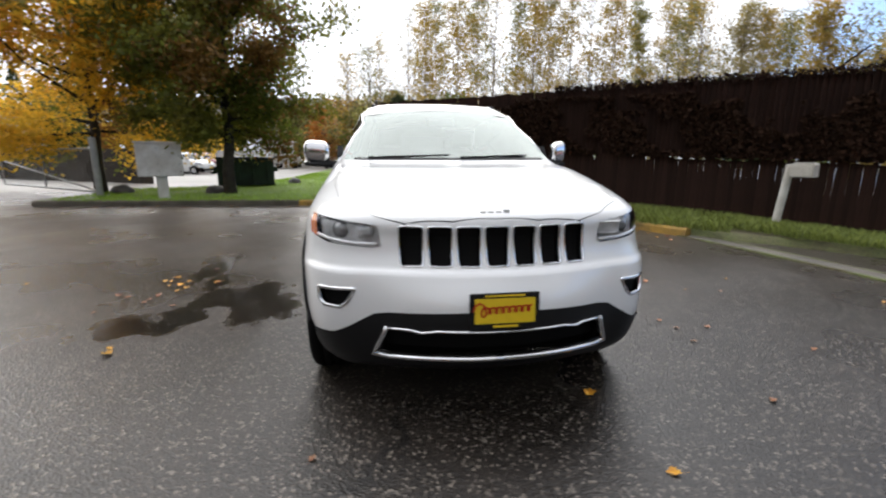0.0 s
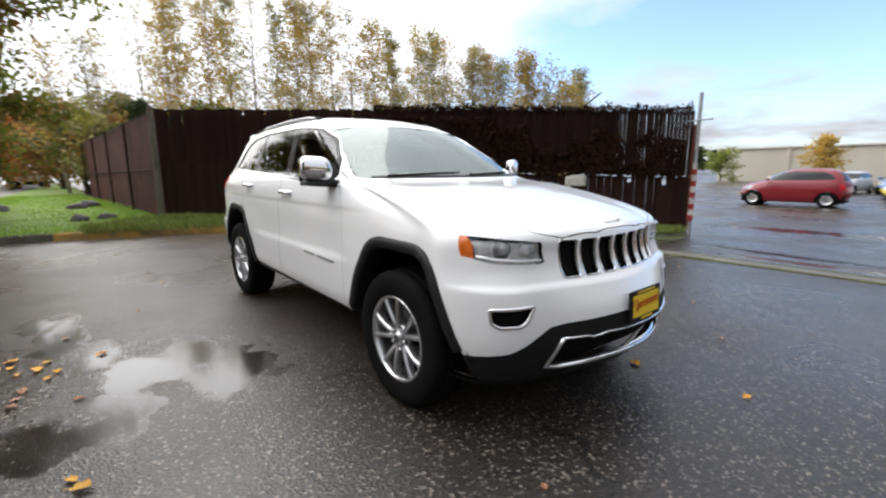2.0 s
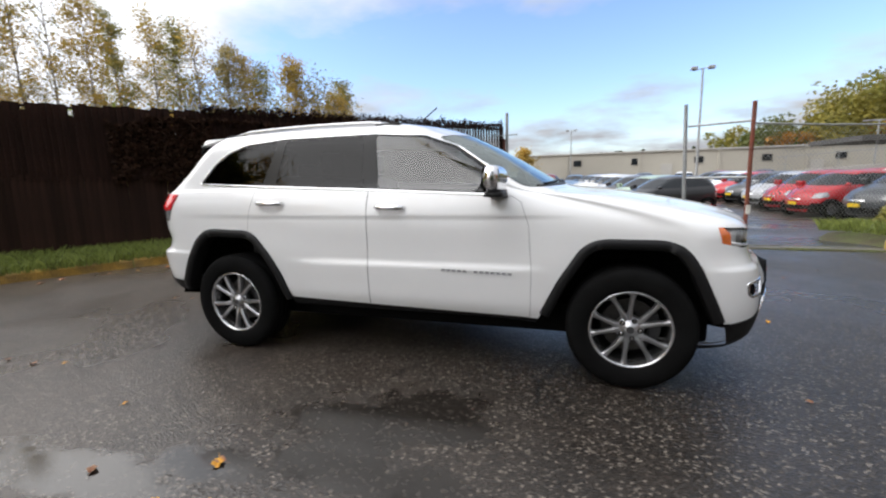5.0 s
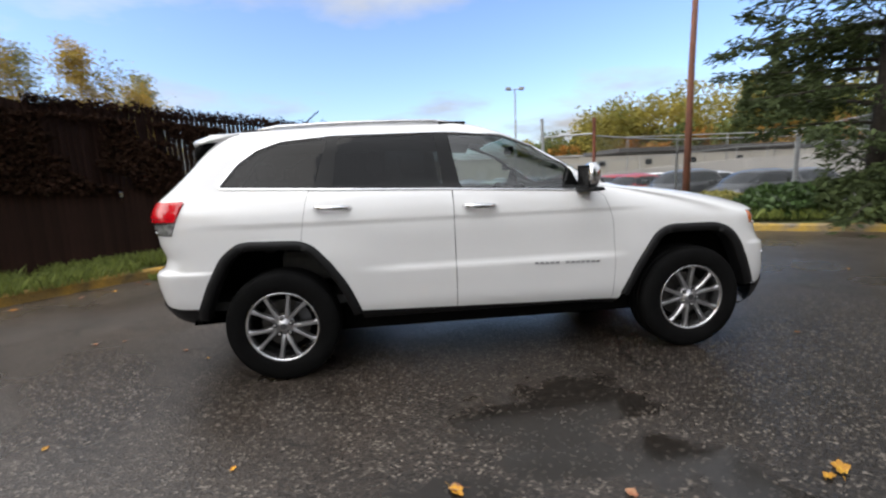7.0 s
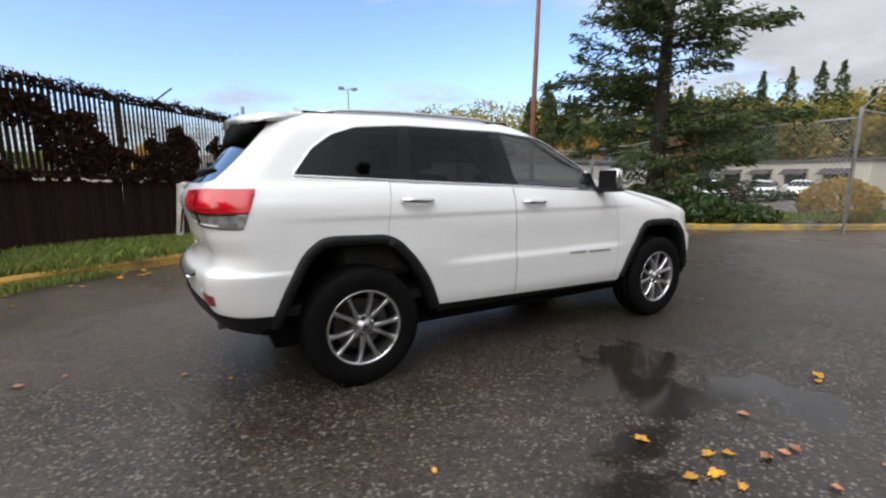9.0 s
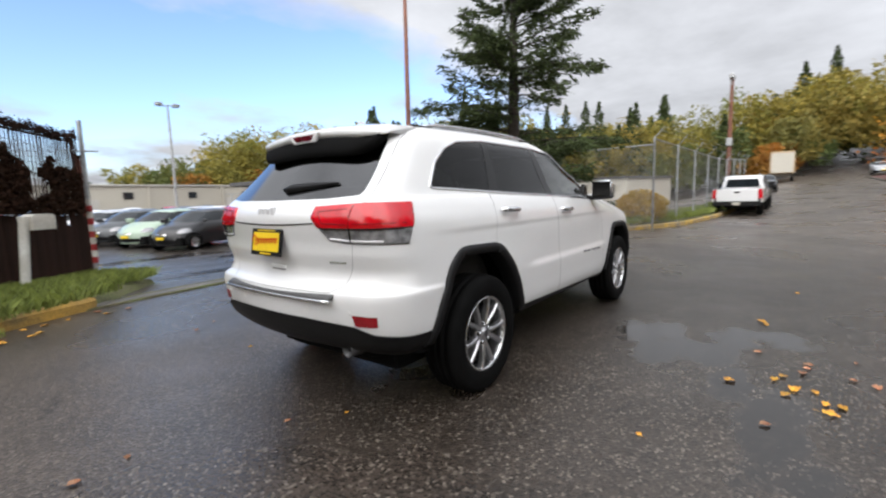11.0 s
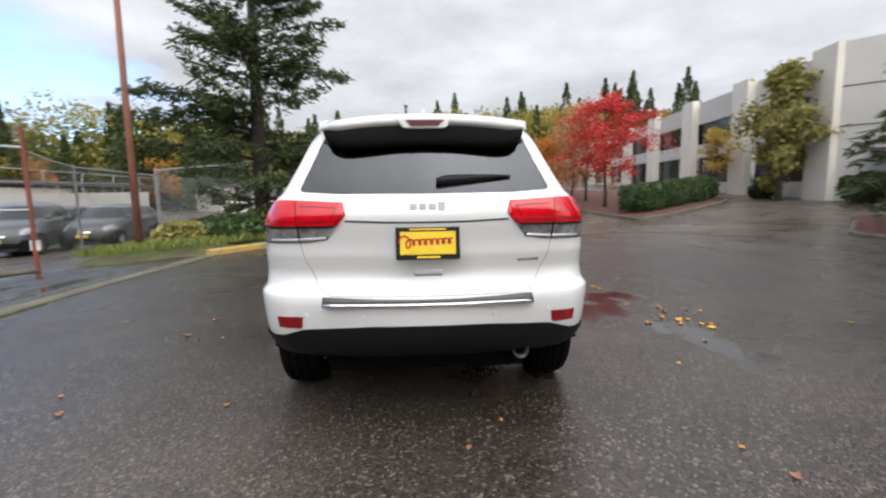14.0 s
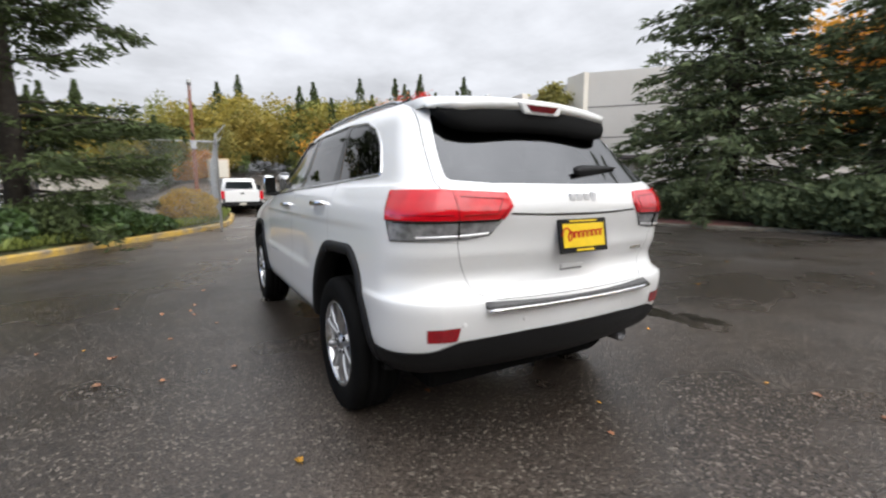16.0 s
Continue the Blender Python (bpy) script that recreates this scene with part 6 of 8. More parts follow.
# driveway gate on the far side of the opening
wp = thing("rust_gate_post", "rusty steel gate post", "post", pose(4.6, 7.6, -0.25))
part("shaft", tube([(0, 0, 0), (0.0, 0, 2.95)], 0.042, 12), M["rust"], wp)
part("sign", box(-0.02, -0.07, 0.55, 0.06, 0.08, 0.75, 0.004), M["white_paint"], wp, "small white notice")
wp2 = thing("white_gate_post", "leaning grey steel gate post with flaking paint", "post", pose(3.52, 8.3, -0.3))
part("shaft", tube([(0, 0, 0), (-0.10, 0, 3.1)], 0.042, 12), M["galv"], wp2)
part("foot", box(-0.18, -0.12, 0, 0.15, 0.12, 0.16, 0.02), M["kerb"], wp2, "broken concrete footing")
gr = thing("steel_gate", "galvanised chain-link gate with pipe rails", "gate")
for z in (2.55, 1.35):
    part("rail", tube([(3.5, 8.3, z - 0.25), (4.6, 7.6, z - 0.25)], 0.026, 8), M["galv"], gr)
part("foot_rail", tube([(3.5, 8.3, -0.12), (4.6, 7.6, -0.10)], 0.05, 8), M["kerb"], gr)
chain_fence("lot_fence", "galvanised chain-link fence beside a parking lot", [(4.6, 7.6), (8.0, 9.2), (12.5, 9.6)], 2.35)
chain_fence("road_fence", "tall chain-link fence with barbed wire arms along a road", [(11.1, 0.75), (37.0, -0.15)], 2.72, True)
chain_fence("yard_fence", "chain-link fence beside a large conifer", [(11.1, 0.75), (11.6, 5.0), (12.4, 9.6)], 2.55)
up = thing("utility_pole", "tall slim reddish steel pole behind a kerb", "pole", pose(6.8, 6.95, -0.3))
part("shaft", tube([(0, 0, 0), (0.02, 0.02, 4), (0.12, 0.05, 9.5)], [0.09, 0.075, 0.045], 14), M["pole_wood"], up, "", True)


def flood_pole(x, y, h, label):
    o = thing("floodlight_pole", label, "lamp post", pose(x, y, ground_height(x, y)), "floodlight poles")
    part("shaft", tube([(0, 0, 0), (0, 0, h)], [0.09, 0.05], 10), M["galv"], o)
    part("arm", tube([(-0.5, 0, h - 0.05), (0.5, 0, h + 0.1)], 0.03, 6), M["galv"], o)
    for s in (-0.45, 0.45):
        part("head", box(s - 0.16, -0.14, h - 0.02, s + 0.16, 0.2, h + 0.16, 0.03), M["galv"], o)


flood_pole(7.5, 26.0, 7.3, "grey floodlight pole in a parking lot")
flood_pole(-0.3, 50.0, 6.3, "grey floodlight pole by a low white building")
wl2 = thing("street_lamp", "tall timber pole with a lamp head beside a road", "street lamp", pose(36.8, 0.9, ground_height(36.8, 0.9)))
part("shaft", tube([(0, 0, 0), (0, 0, 9.0)], [0.17, 0.11], 10), M["pole_wood"], wl2)
part("head", box(-0.7, -0.16, 8.9, 0.3, 0.16, 9.2, 0.05), M["galv"], wl2)
part("box", box(-0.3, -0.2, 4.0, 0.1, 0.2, 4.6, 0.03), M["galv"], wl2)
part("arm", tube([(0, 0, 8.4), (-0.5, 0, 9.1)], 0.04, 6), M["galv"], wl2)

# ---- trees and shrubs ----
M["bark"] = mat("dark_bark", (0.045, 0.036, 0.028), 0.9, vary=0.5, scale=8, bump=0.7, bump_scale=25)
M["bark_pale"] = mat("pale_poplar_bark", (0.32, 0.28, 0.22), 0.85, vary=0.4, scale=6, bump=0.5, bump_scale=20)
M["leaf_green"] = mat("turning_green_leaves", (0.12, 0.13, 0.02), 0.55, island=0.45, transl=0.5)
M["leaf_gold"] = mat("golden_leaves", (0.60, 0.31, 0.035), 0.55, island=0.35, transl=0.5)
M["maple_green"] = mat("turning_maple_leaves", (0.15, 0.19, 0.03), 0.5, color2=(0.22, 0.19, 0.03), scale=0.5, island=0.3, transl=0.6)
M["maple_gold"] = mat("golden_maple_leaves", (0.74, 0.48, 0.05), 0.5, island=0.25, transl=0.65)
M["leaf_ochre"] = mat("ochre_poplar_leaves", (0.54, 0.35, 0.075), 0.6, color2=(0.38, 0.29, 0.07), scale=0.3, island=0.22, transl=0.5)
M["leaf_pale"] = mat("pale_straw_leaves", (0.42, 0.34, 0.14), 0.6, color2=(0.30, 0.26, 0.12), scale=0.3, island=0.25, transl=0.5)
M["leaf_olive"] = mat("olive_leaves", (0.27, 0.25, 0.07), 0.6, island=0.5, transl=0.3)
M["leaf_orange"] = mat("orange_leaves", (0.42, 0.15, 0.02), 0.55, island=0.35, transl=0.4)
M["leaf_rust"] = mat("rusty_green_leaves", (0.24, 0.13, 0.03), 0.55, island=0.4, transl=0.5)
M["leaf_red"] = mat("scarlet_leaves", (0.52, 0.04, 0.03), 0.5, island=0.35, transl=0.35)
M["leaf_pink"] = mat("thin_russet_leaves", (0.42, 0.20, 0.09), 0.6, island=0.4, transl=0.35)
M["leaf_lime"] = mat("pale_green_leaves", (0.20, 0.24, 0.04), 0.55, island=0.35, transl=0.5)
M["wood_olive"] = mat("far_olive_leaves", (0.15, 0.165, 0.034), 0.7, color2=(0.34, 0.26, 0.04), scale=0.10, island=0.3, transl=0.3)
M["wood_green"] = mat("far_dark_green_leaves", (0.065, 0.095, 0.022), 0.7, color2=(0.13, 0.14, 0.03), scale=0.12, island=0.3, transl=0.25)
M["wood_ochre"] = mat("far_ochre_leaves", (0.38, 0.27, 0.05), 0.7, color2=(0.18, 0.165, 0.04), scale=0.10, island=0.25, transl=0.35)
M["wood_orange"] = mat("far_orange_leaves", (0.40, 0.17, 0.025), 0.7, color2=(0.30, 0.2, 0.04), scale=0.12, island=0.25, transl=0.35)
M["needle"] = mat("dark_conifer_needles", (0.050, 0.068, 0.024), 0.75, spec=0.2, island=0.45, transl=0.12)
M["needle_blue"] = mat("blue_green_conifer_needles", (0.088, 0.112, 0.054), 0.75, spec=0.2, island=0.4, transl=0.12)
M["hedge"] = mat("clipped_hedge_leaves", (0.045, 0.085, 0.02), 0.6, island=0.5, transl=0.2)


def limb_path(rng, p, d, length, n=5, droop=0.0, wander=0.18):
    pts = [np.array(p, float)]
    d = np.array(d, float); d /= np.linalg.norm(d)
    for i in range(n):
        d = d + rng.normal(size=3) * wander + np.array([0, 0, -droop])
        d /= np.linalg.norm(d)
        pts.append(pts[-1] + d * length / n)
    return pts


def broadleaf(name, label, x, y, h, spread, base, leaf, n_leaves, size, seed, bark="bark", trunk=0.16, mixed=None, rise=0.75, limbs=16, slim=False, density=1.0, lift=None, clump=0.35):
    """A broad-leaved tree: tapered trunk, limbs with twigs, leaves in clumps round the twigs."""
    rng = np.random.default_rng(seed)
    t = thing(name, label, "tree", pose(x, y, (ground_height(x, y) if lift is None else lift)))
    bm = bmesh.new()
    lean = rng.normal(size=2) * 0.02 * h
    top = np.array([lean[0], lean[1], h * (0.97 if slim else 0.80)])
    tp = [np.array([0, 0, -0.2]), np.array([0.02, 0, base * 0.5]), np.array([lean[0] * 0.4, lean[1] * 0.4, base]), top * 0.6 + np.array([0, 0, base * 0.4]), top]
    add_tube(bm, tp, [trunk * 1.35, trunk, trunk * 0.85, trunk * 0.5, trunk * 0.12], 9)
    tips = []
    for i in range(limbs):
        u = (i + rng.uniform(0, 1)) / limbs
        z = base + (top[2] - base) * u
        c = np.array([lean[0] * u, lean[1] * u, z])
        a = i * 2.4 + rng.uniform(-0.4, 0.4)
        reach = spread * (math.sin(math.pi * min(1, 0.22 + 0.75 * u)) ** 0.7 if not slim else (1.0 - 0.75 * u)) * rng.uniform(0.75, 1.1)
        d = np.array([math.cos(a), math.sin(a), rise * (0.6 + u)])
        path = limb_path(rng, c, d, reach * 1.15, 5, 0.03)
        add_tube(bm, path, [trunk * 0.42 * (1 - 0.5 * u), trunk * 0.3, trunk * 0.2, trunk * 0.14, trunk * 0.09, trunk * 0.04], 5)
        for k in range(5):
            j = 1 + k % 5
            q = path[j]
            tw = limb_path(rng, q, path[j] - path[j - 1] + rng.normal(size=3) * 0.35 * spread / 3, reach * 0.45, 3, 0.05, 0.25)
            add_tube(bm, tw, [trunk * 0.10, trunk * 0.07, trunk * 0.045, trunk * 0.02], 4)
            tips += tw[1:]
        tips += path[2:]
    part("trunk", bm, M[bark], t, "", True)
    tips = np.array(tips)
    idx = rng.integers(0, len(tips), n_leaves)
    c = tips[idx] + rng.normal(size=(n_leaves, 3)) * np.array([clump, clump, clump * 0.75]) * (spread / 3) ** 0.5
    V = leaf_quads(rng, c, size, 0.2)
    if mixed:
        side = np.array([noise.noise(tuple(v * 0.45 + seed)) for v in c]) + rng.normal(size=n_leaves) * 0.12
        first = side < mixed[1]
        quads("crown", V[first], M[leaf], t)
        if (~first).any():
            quads("crown", V[~first], M[mixed[0]], t, "patches turning colour")
    else:
        quads("crown", V, M[leaf], t)
    return t


def conifer(name, label, x, y, h, spread, seed, leaf="needle", base=0.6, whorls=34, per=7, gaps=0.15, droop=0.12, sprays=46, power=0.8, lean=0.0, size=0.15, lift=None):
    """A conifer: straight trunk, whorls of drooping boughs, each with flat sprays of needles."""
    rng = np.random.default_rng(seed)
    t = thing(name, label, "conifer", pose(x, y, ground_height(x, y) if lift is None else lift))
    bm = bmesh.new()
    add_tube(bm, [(0, 0, -0.2), (0.03, 0, h * 0.4), (lean, 0, h)], [0.022 * h + 0.05, 0.014 * h + 0.04, 0.02], 9)
    cs, dirs = [], []
    for i in range(whorls):
        u = i / (whorls - 1)
        z = base + (h - base) * u ** 0.92
        for k in range(per):
            if rng.random() < gaps:
                continue
            a = rng.uniform(0, 2 * math.pi)
            reach = spread * ((1 - u) ** power) * rng.uniform(0.55, 1.12) + 0.15
            d = np.array([math.cos(a), math.sin(a), 0.10 + 0.5 * u])
            path = limb_path(rng, (lean * u, 0, z + rng.uniform(-0.1, 0.1)), d, reach, 5, droop * (1 - 0.6 * u), 0.07)
            r0 = 0.012 + 0.012 * reach
            add_tube(bm, path, [r0, r0 * 0.8, r0 * 0.6, r0 * 0.45, r0 * 0.3, r0 * 0.12], 4)
            P = np.array(path)
            m = max(8, int(sprays * reach / spread))
            s = rng.uniform(0.18, 1.0, m) * (len(P) - 1)
            j = np.minimum(s.astype(int), len(P) - 2)
            q = P[j] + (P[j + 1] - P[j]) * (s - j)[:, None]
            wd = 0.32 * reach * (1.05 - s / (len(P) - 1)) + 0.06
            side = np.array([-math.sin(a), math.cos(a), 0])
            off = rng.uniform(-1, 1, m)
            q = q + side[None, :] * (off * wd)[:, None] + np.array([0, 0, -1])[None, :] * (np.abs(off) * wd * 0.25 + rng.uniform(0, 0.10, m))[:, None]
            cs.append(q)
            out = np.array([math.cos(a), math.sin(a), -0.35])
            dirs.append(out[None, :] + side[None, :] * (off * 0.9)[:, None] + rng.normal(size=(m, 3)) * 0.3)
    part("trunk", bm, M["bark"], t, "", True)
    c = np.concatenate(cs); d = np.concatenate(dirs)
    n = len(c)
    rep = 3
    c = np.repeat(c, rep, 0) + rng.normal(size=(n * rep, 3)) * 0.07
    d = np.repeat(d, rep, 0) + rng.normal(size=(n * rep, 3)) * 0.35
    d /= np.linalg.norm(d, axis=1)[:, None]
    b = np.cross(d, rng.normal(size=d.shape)); b /= np.linalg.norm(b, axis=1)[:, None]
    s = (size * rng.uniform(0.6, 1.4, n * rep))[:, None]
    V = np.stack([c - d * s * 0.6, c + b * s * 0.20, c + d * s, c - b * s * 0.20], 1)
    quads("crown", V, M[leaf], t)
    return t


def shrub(name, label, x, y, rx, ry, h, leaf, n, size, seed, rot=0.0, boxy=False, lift=None, group=""):
    rng = np.random.default_rng(seed)
    t = thing(name, label, "shrub", pose(x, y, (ground_height(x, y) if lift is None else lift), 0, 0, rot), group)
    bm = bmesh.new()
    for k in range(7):
        a = rng.uniform(0, 6.28)
        add_tube(bm, limb_path(rng, (math.cos(a) * rx * 0.3, math.sin(a) * ry * 0.3, -0.05), (math.cos(a) * 0.5, math.sin(a) * 0.5, 1), h * 0.85, 4), [0.03, 0.025, 0.018, 0.012, 0.006], 5)
    part("stems", bm, M["bark"], t)
    u = rng.normal(size=(n, 3)); u /= np.linalg.norm(u, axis=1)[:, None]
    r = 1 - np.abs(rng.normal(size=n)) * 0.16
    if boxy:
        m = np.max(np.abs(u), axis=1)
        u = u / (0.55 * m + 0.45)[:, None] * 0.86
    bump = np.array([1 + 0.16 * noise.noise(tuple(v * 2.2 + seed)) + 0.10 * noise.noise(tuple(v * 5 + seed)) for v in u])
    c = u * (r * bump)[:, None] * np.array([rx, ry, h * 0.5]) + np.array([0, 0, h * 0.5])
    c = c[c[:, 2] > 0.02]
    quads("leaves", leaf_quads(rng, c, size), M[leaf], t)
    return t


# by the west lawn
broadleaf("maple_tree", "maple turning from green to yellow on a lawn", -9.9, -4.95, 9.5, 2.3, 1.7, "maple_green", 66000, 0.070, 11, mixed=("leaf_rust", 0.30), limbs=36, rise=0.45, clump=0.30)
broadleaf("golden_maple_tree", "golden-leaved maple beside a gate", -11.9, -9.6, 9.6, 3.9, 1.9, "maple_gold", 66000, 0.078, 12, mixed=("maple_green", 0.42), limbs=36, rise=0.4, clump=0.32)
broadleaf("autumn_tree", "low orange-brown tree beyond a lawn", -38.0, -2.8, 6.6, 2.4, 0.8, "leaf_rust", 5200, 0.14, 171, limbs=20, rise=0.7)
broadleaf("autumn_tree", "low orange tree beyond a lawn", -41.0, -5.6, 6.0, 2.2, 0.8, "leaf_orange", 4200, 0.14, 172, limbs=18, rise=0.7)
broadleaf("autumn_tree", "low olive-green tree beyond a fence", -37.0, 0.8, 7.6, 2.6, 0.8, "leaf_green", 5600, 0.14, 173, limbs=20, rise=0.7)
broadleaf("autumn_tree", "low yellow-green tree beyond a car park", -46.0, -9.0, 6.8, 2.8, 0.8, "leaf_olive", 5200, 0.15, 174, limbs=20, rise=0.7)
conifer("young_conifer", "small dark conifer behind a slatted fence", -22.5, 0.6, 4.5, 1.5, 175, "needle", 0.3, 20, 7, 0.1, 0.08, 40, 0.8, 0, 0.16)
broadleaf("autumn_tree", "low rusty tree behind a slatted fence", -26.5, -0.2, 4.6, 1.9, 0.6, "leaf_rust", 4200, 0.10, 176, limbs=18, rise=0.7)
broadleaf("autumn_tree", "low green tree at a fence's end", -30.0, -1.6, 5.0, 2.0, 0.6, "leaf_green", 4200, 0.11, 177, limbs=18, rise=0.7)
# poplars behind the slatted fence
_rng = random.Random(4)
for i in range(26):
    az = 182 - i * 2.32 + _rng.uniform(-0.7, 0.7)
    D = 35 + _rng.uniform(-3, 5) - 0.15 * i
    hh = 0.335 * D * math.exp(-((az - 160) / 42) ** 2) * _rng.uniform(0.86, 1.10) + 2.0
    if i < 3:
        hh *= 0.82
    x, y = 3.4 + D * math.cos(radians(az)), -1.5 + D * math.sin(radians(az))
    leaf = ("leaf_ochre", "leaf_olive", "leaf_ochre", "leaf_pale", "leaf_ochre", "leaf_olive", "leaf_ochre", "leaf_olive")[i % 8]
    bare = i < 3 or i % 5 == 3
    broadleaf("poplar_tree", "slender half-bare poplar with thin pale twigs" if bare else "slender poplar with thin ochre autumn leaves", x, y, hh, 2.5 + (i * 3 % 5) * 0.36, 1.2, leaf, 1500 if bare else 4700 + (i * 5 % 4) * 900, 0.078, 40 + i, "bark_pale", 0.085, rise=1.35, limbs=34, slim=True, clump=0.22)
for i in range(12):
    az = 178 - i * 4.6
    D = 29 + (i % 3) * 1.5
    broadleaf("under_tree", "low bushy tree with yellow-green leaves behind a fence", 3.4 + D * math.cos(radians(az)), -1.5 + D * math.sin(radians(az)), 4.0 + (i * 7 % 5) * 0.5, 2.2, 0.4, ("leaf_olive", "needle", "leaf_lime", "leaf_ochre")[i % 4], 2200, 0.15, 70 + i, limbs=14, rise=0.9, clump=0.4)
# behind the yellow kerb
conifer("pine_tree", "large dark green pine with drooping layered boughs", 10.0, 5.0, 10.6, 3.7, 21, "needle", 0.65, 26, 7, 0.34, 0.03, 150, 0.42, 0.1, 0.13)
for i, (x, y, rx, h, lf) in enumerate(((7.6, 4.9, 0.9, 0.9, "hedge"), (8.6, 4.4, 1.0, 1.0, "needle"), (9.6, 3.4, 1.1, 0.9, "hedge"), (6.9, 5.9, 0.8, 0.8, "leaf_olive"), (10.6, 2.6, 0.8, 0.6, "hedge"))):
    shrub("low_shrub", "low dense evergreen shrub in a bed", x, y, rx, rx * 0.85, h, lf, 2600, 0.07, 90 + i, group="shrubs behind the kerb")
shrub("yellow_bush", "round yellow-green bush behind chain link", 13.2, 1.6, 0.9, 0.9, 1.3, "leaf_ochre", 2200, 0.07, 99)
# the south side
conifer("spruce_tree", "tall dark spruce at the edge of the road", 5.2, -15.8, 14.5, 4.4, 22, "needle_blue", 0.5, 44, 9, 0.12, 0.10, 60, 0.7, 0, 0.19)
conifer("spruce_tree", "tall dark spruce beside another", 0.6, -17.6, 13.5, 4.2, 23, "needle_blue", 0.5, 42, 9, 0.12, 0.10, 56, 0.7, 0, 0.19)
for i in range(7):
    x = 5.2 - i * 1.55
    shrub("juniper", "spreading blue-green juniper at a spruce's foot", x, -13.6 - 0.5 * math.sin(i * 1.7) - max(0, i - 2) * 0.35, 1.25, 0.95, 1.5 - 0.1 * (i % 3), "needle_blue", 5200, 0.10, 110 + i, group="junipers along the road")
broadleaf("yellow_tree", "yellow-leaved tree behind spruces", 3.5, -24.0, 9.0, 3.2, 2.0, "leaf_gold", 7000, 0.15, 31, limbs=20)
# the east island
broadleaf("scarlet_maple", "small maple with scarlet leaves in layered sprays", 19.8, -10.5, 7.2, 2.4, 2.0, "leaf_red", 7200, 0.08, 32, limbs=22, rise=0.40, trunk=0.09, clump=0.20)
broadleaf("russet_tree", "half-bare tree with thin russet leaves", 24.5, -11.2, 7.0, 2.2, 1.3, "leaf_pink", 4200, 0.09, 33, limbs=18, rise=0.9, trunk=0.09)
broadleaf("russet_tree", "half-bare tree with thin ochre leaves", 28.0, -11.5, 7.4, 2.2, 1.3, "leaf_pink", 3600, 0.09, 34, limbs=18, rise=1.0, trunk=0.09)
broadleaf("orange_tree", "low broad tree with orange leaves by the road", 32.0, -10.9, 5.0, 2.7, 1.0, "leaf_orange", 6000, 0.10, 35, limbs=18, rise=0.5, trunk=0.10)
broadleaf("orange_tree", "low broad tree with yellow-orange leaves by the road", 38.0, -11.0, 5.2, 2.7, 1.0, "leaf_gold", 5000, 0.11, 36, limbs=18, rise=0.5, trunk=0.10)
for i, (x, y) in enumerate(((16.7, -11.0), (18.0, -12.9), (19.4, -14.8), (20.8, -16.6))):
    shrub("clipped_hedge", "clipped green hedge on a mulched bed", x, y, 1.6, 0.95, 1.6, "hedge", 6800, 0.065, 130 + i, -54, True, group="hedges of the island")
broadleaf("birch_tree", "pale green tree against a concrete facade", 18.3, -19.4, 8.4, 1.5, 1.2, "leaf_olive", 6500, 0.13, 37, limbs=20, rise=0.8)
broadleaf("young_tree", "thin young tree with ochre leaves by a facade", 24.2, -20.0, 5.0, 1.1, 1.4, "leaf_ochre", 1100, 0.12, 38, limbs=12, rise=1.2, trunk=0.05)
for i, (x, y, r) in enumerate(((20.2, -20.0, 0.8), (14.6, -20.6, 1.3), (25.8, -20.3, 0.8))):
    shrub("dark_shrub", "dark evergreen shrub below a concrete wall", x, y, r, r * 0.8, r * 1.1, "needle", 2200, 0.10, 150 + i, group="shrubs below the building")


broadleaf("yellow_tree", "small yellow tree before a long low building", -5.2, 47.0, 5.0, 1.5, 1.0, "leaf_ochre", 1800, 0.14, 61, limbs=14, trunk=0.07)
broadleaf("young_tree", "low yellow-green tree before a long low building", -13.0, 47.0, 3.0, 1.4, 0.6, "leaf_lime", 1500, 0.14, 62, limbs=12, trunk=0.05)


def woods(name, label, spec, leaf, seed, cone=False):
    """Far trees, past counting: crowns of loose leaf clumps on thin trunks. spec: rows of azimuth from, to, distance from, to, height, how many."""
    rng = np.random.default_rng(seed)
    V = []
    for a0, a1, d0, d1, h, n in spec:
        for _ in range(n):
            a, D = radians(rng.uniform(a0, a1)), rng.uniform(d0, d1)
            x, y = D * math.cos(a), D * math.sin(a)
            z0 = ground_height(x, y)
            hh = h * rng.uniform(0.75, 1.15)
            m = 960
            if cone:
                u = rng.uniform(0, 1, m) ** 0.8
                r = hh * 0.30 * (1 - u) * (0.75 + 0.25 * np.sin(u * 45)) * rng.uniform(0.4, 1.1, m) + 0.1
                t = rng.uniform(0, 6.283, m)
                c = np.stack([x + r * np.cos(t), y + r * np.sin(t), z0 + hh * (0.06 + 0.94 * u) - r * 0.3], 1)
            else:
                k = 16
                w = hh * 0.24
                cc = np.clip(rng.normal(size=(k, 3)), -1.3, 1.3) * np.array([w * 0.75, w * 0.75, hh * 0.22]) + np.array([x, y, z0 + hh * 0.56])
                dv = rng.normal(size=(m, 3)); dv /= np.linalg.norm(dv, axis=1)[:, None]
                c = cc[rng.integers(0, k, m)] + dv * (rng.uniform(0.15, 1, m) ** 0.4 * w * 0.58)[:, None]
                c[:, 2] = np.maximum(c[:, 2], z0 + 0.3)
            V.append(leaf_quads(rng, c, 0.0028 * D + 0.05, 0.0, 0.6))
    return tagged(quads(name, np.concatenate(V), M[leaf]), label, "woods", kind="stuff")


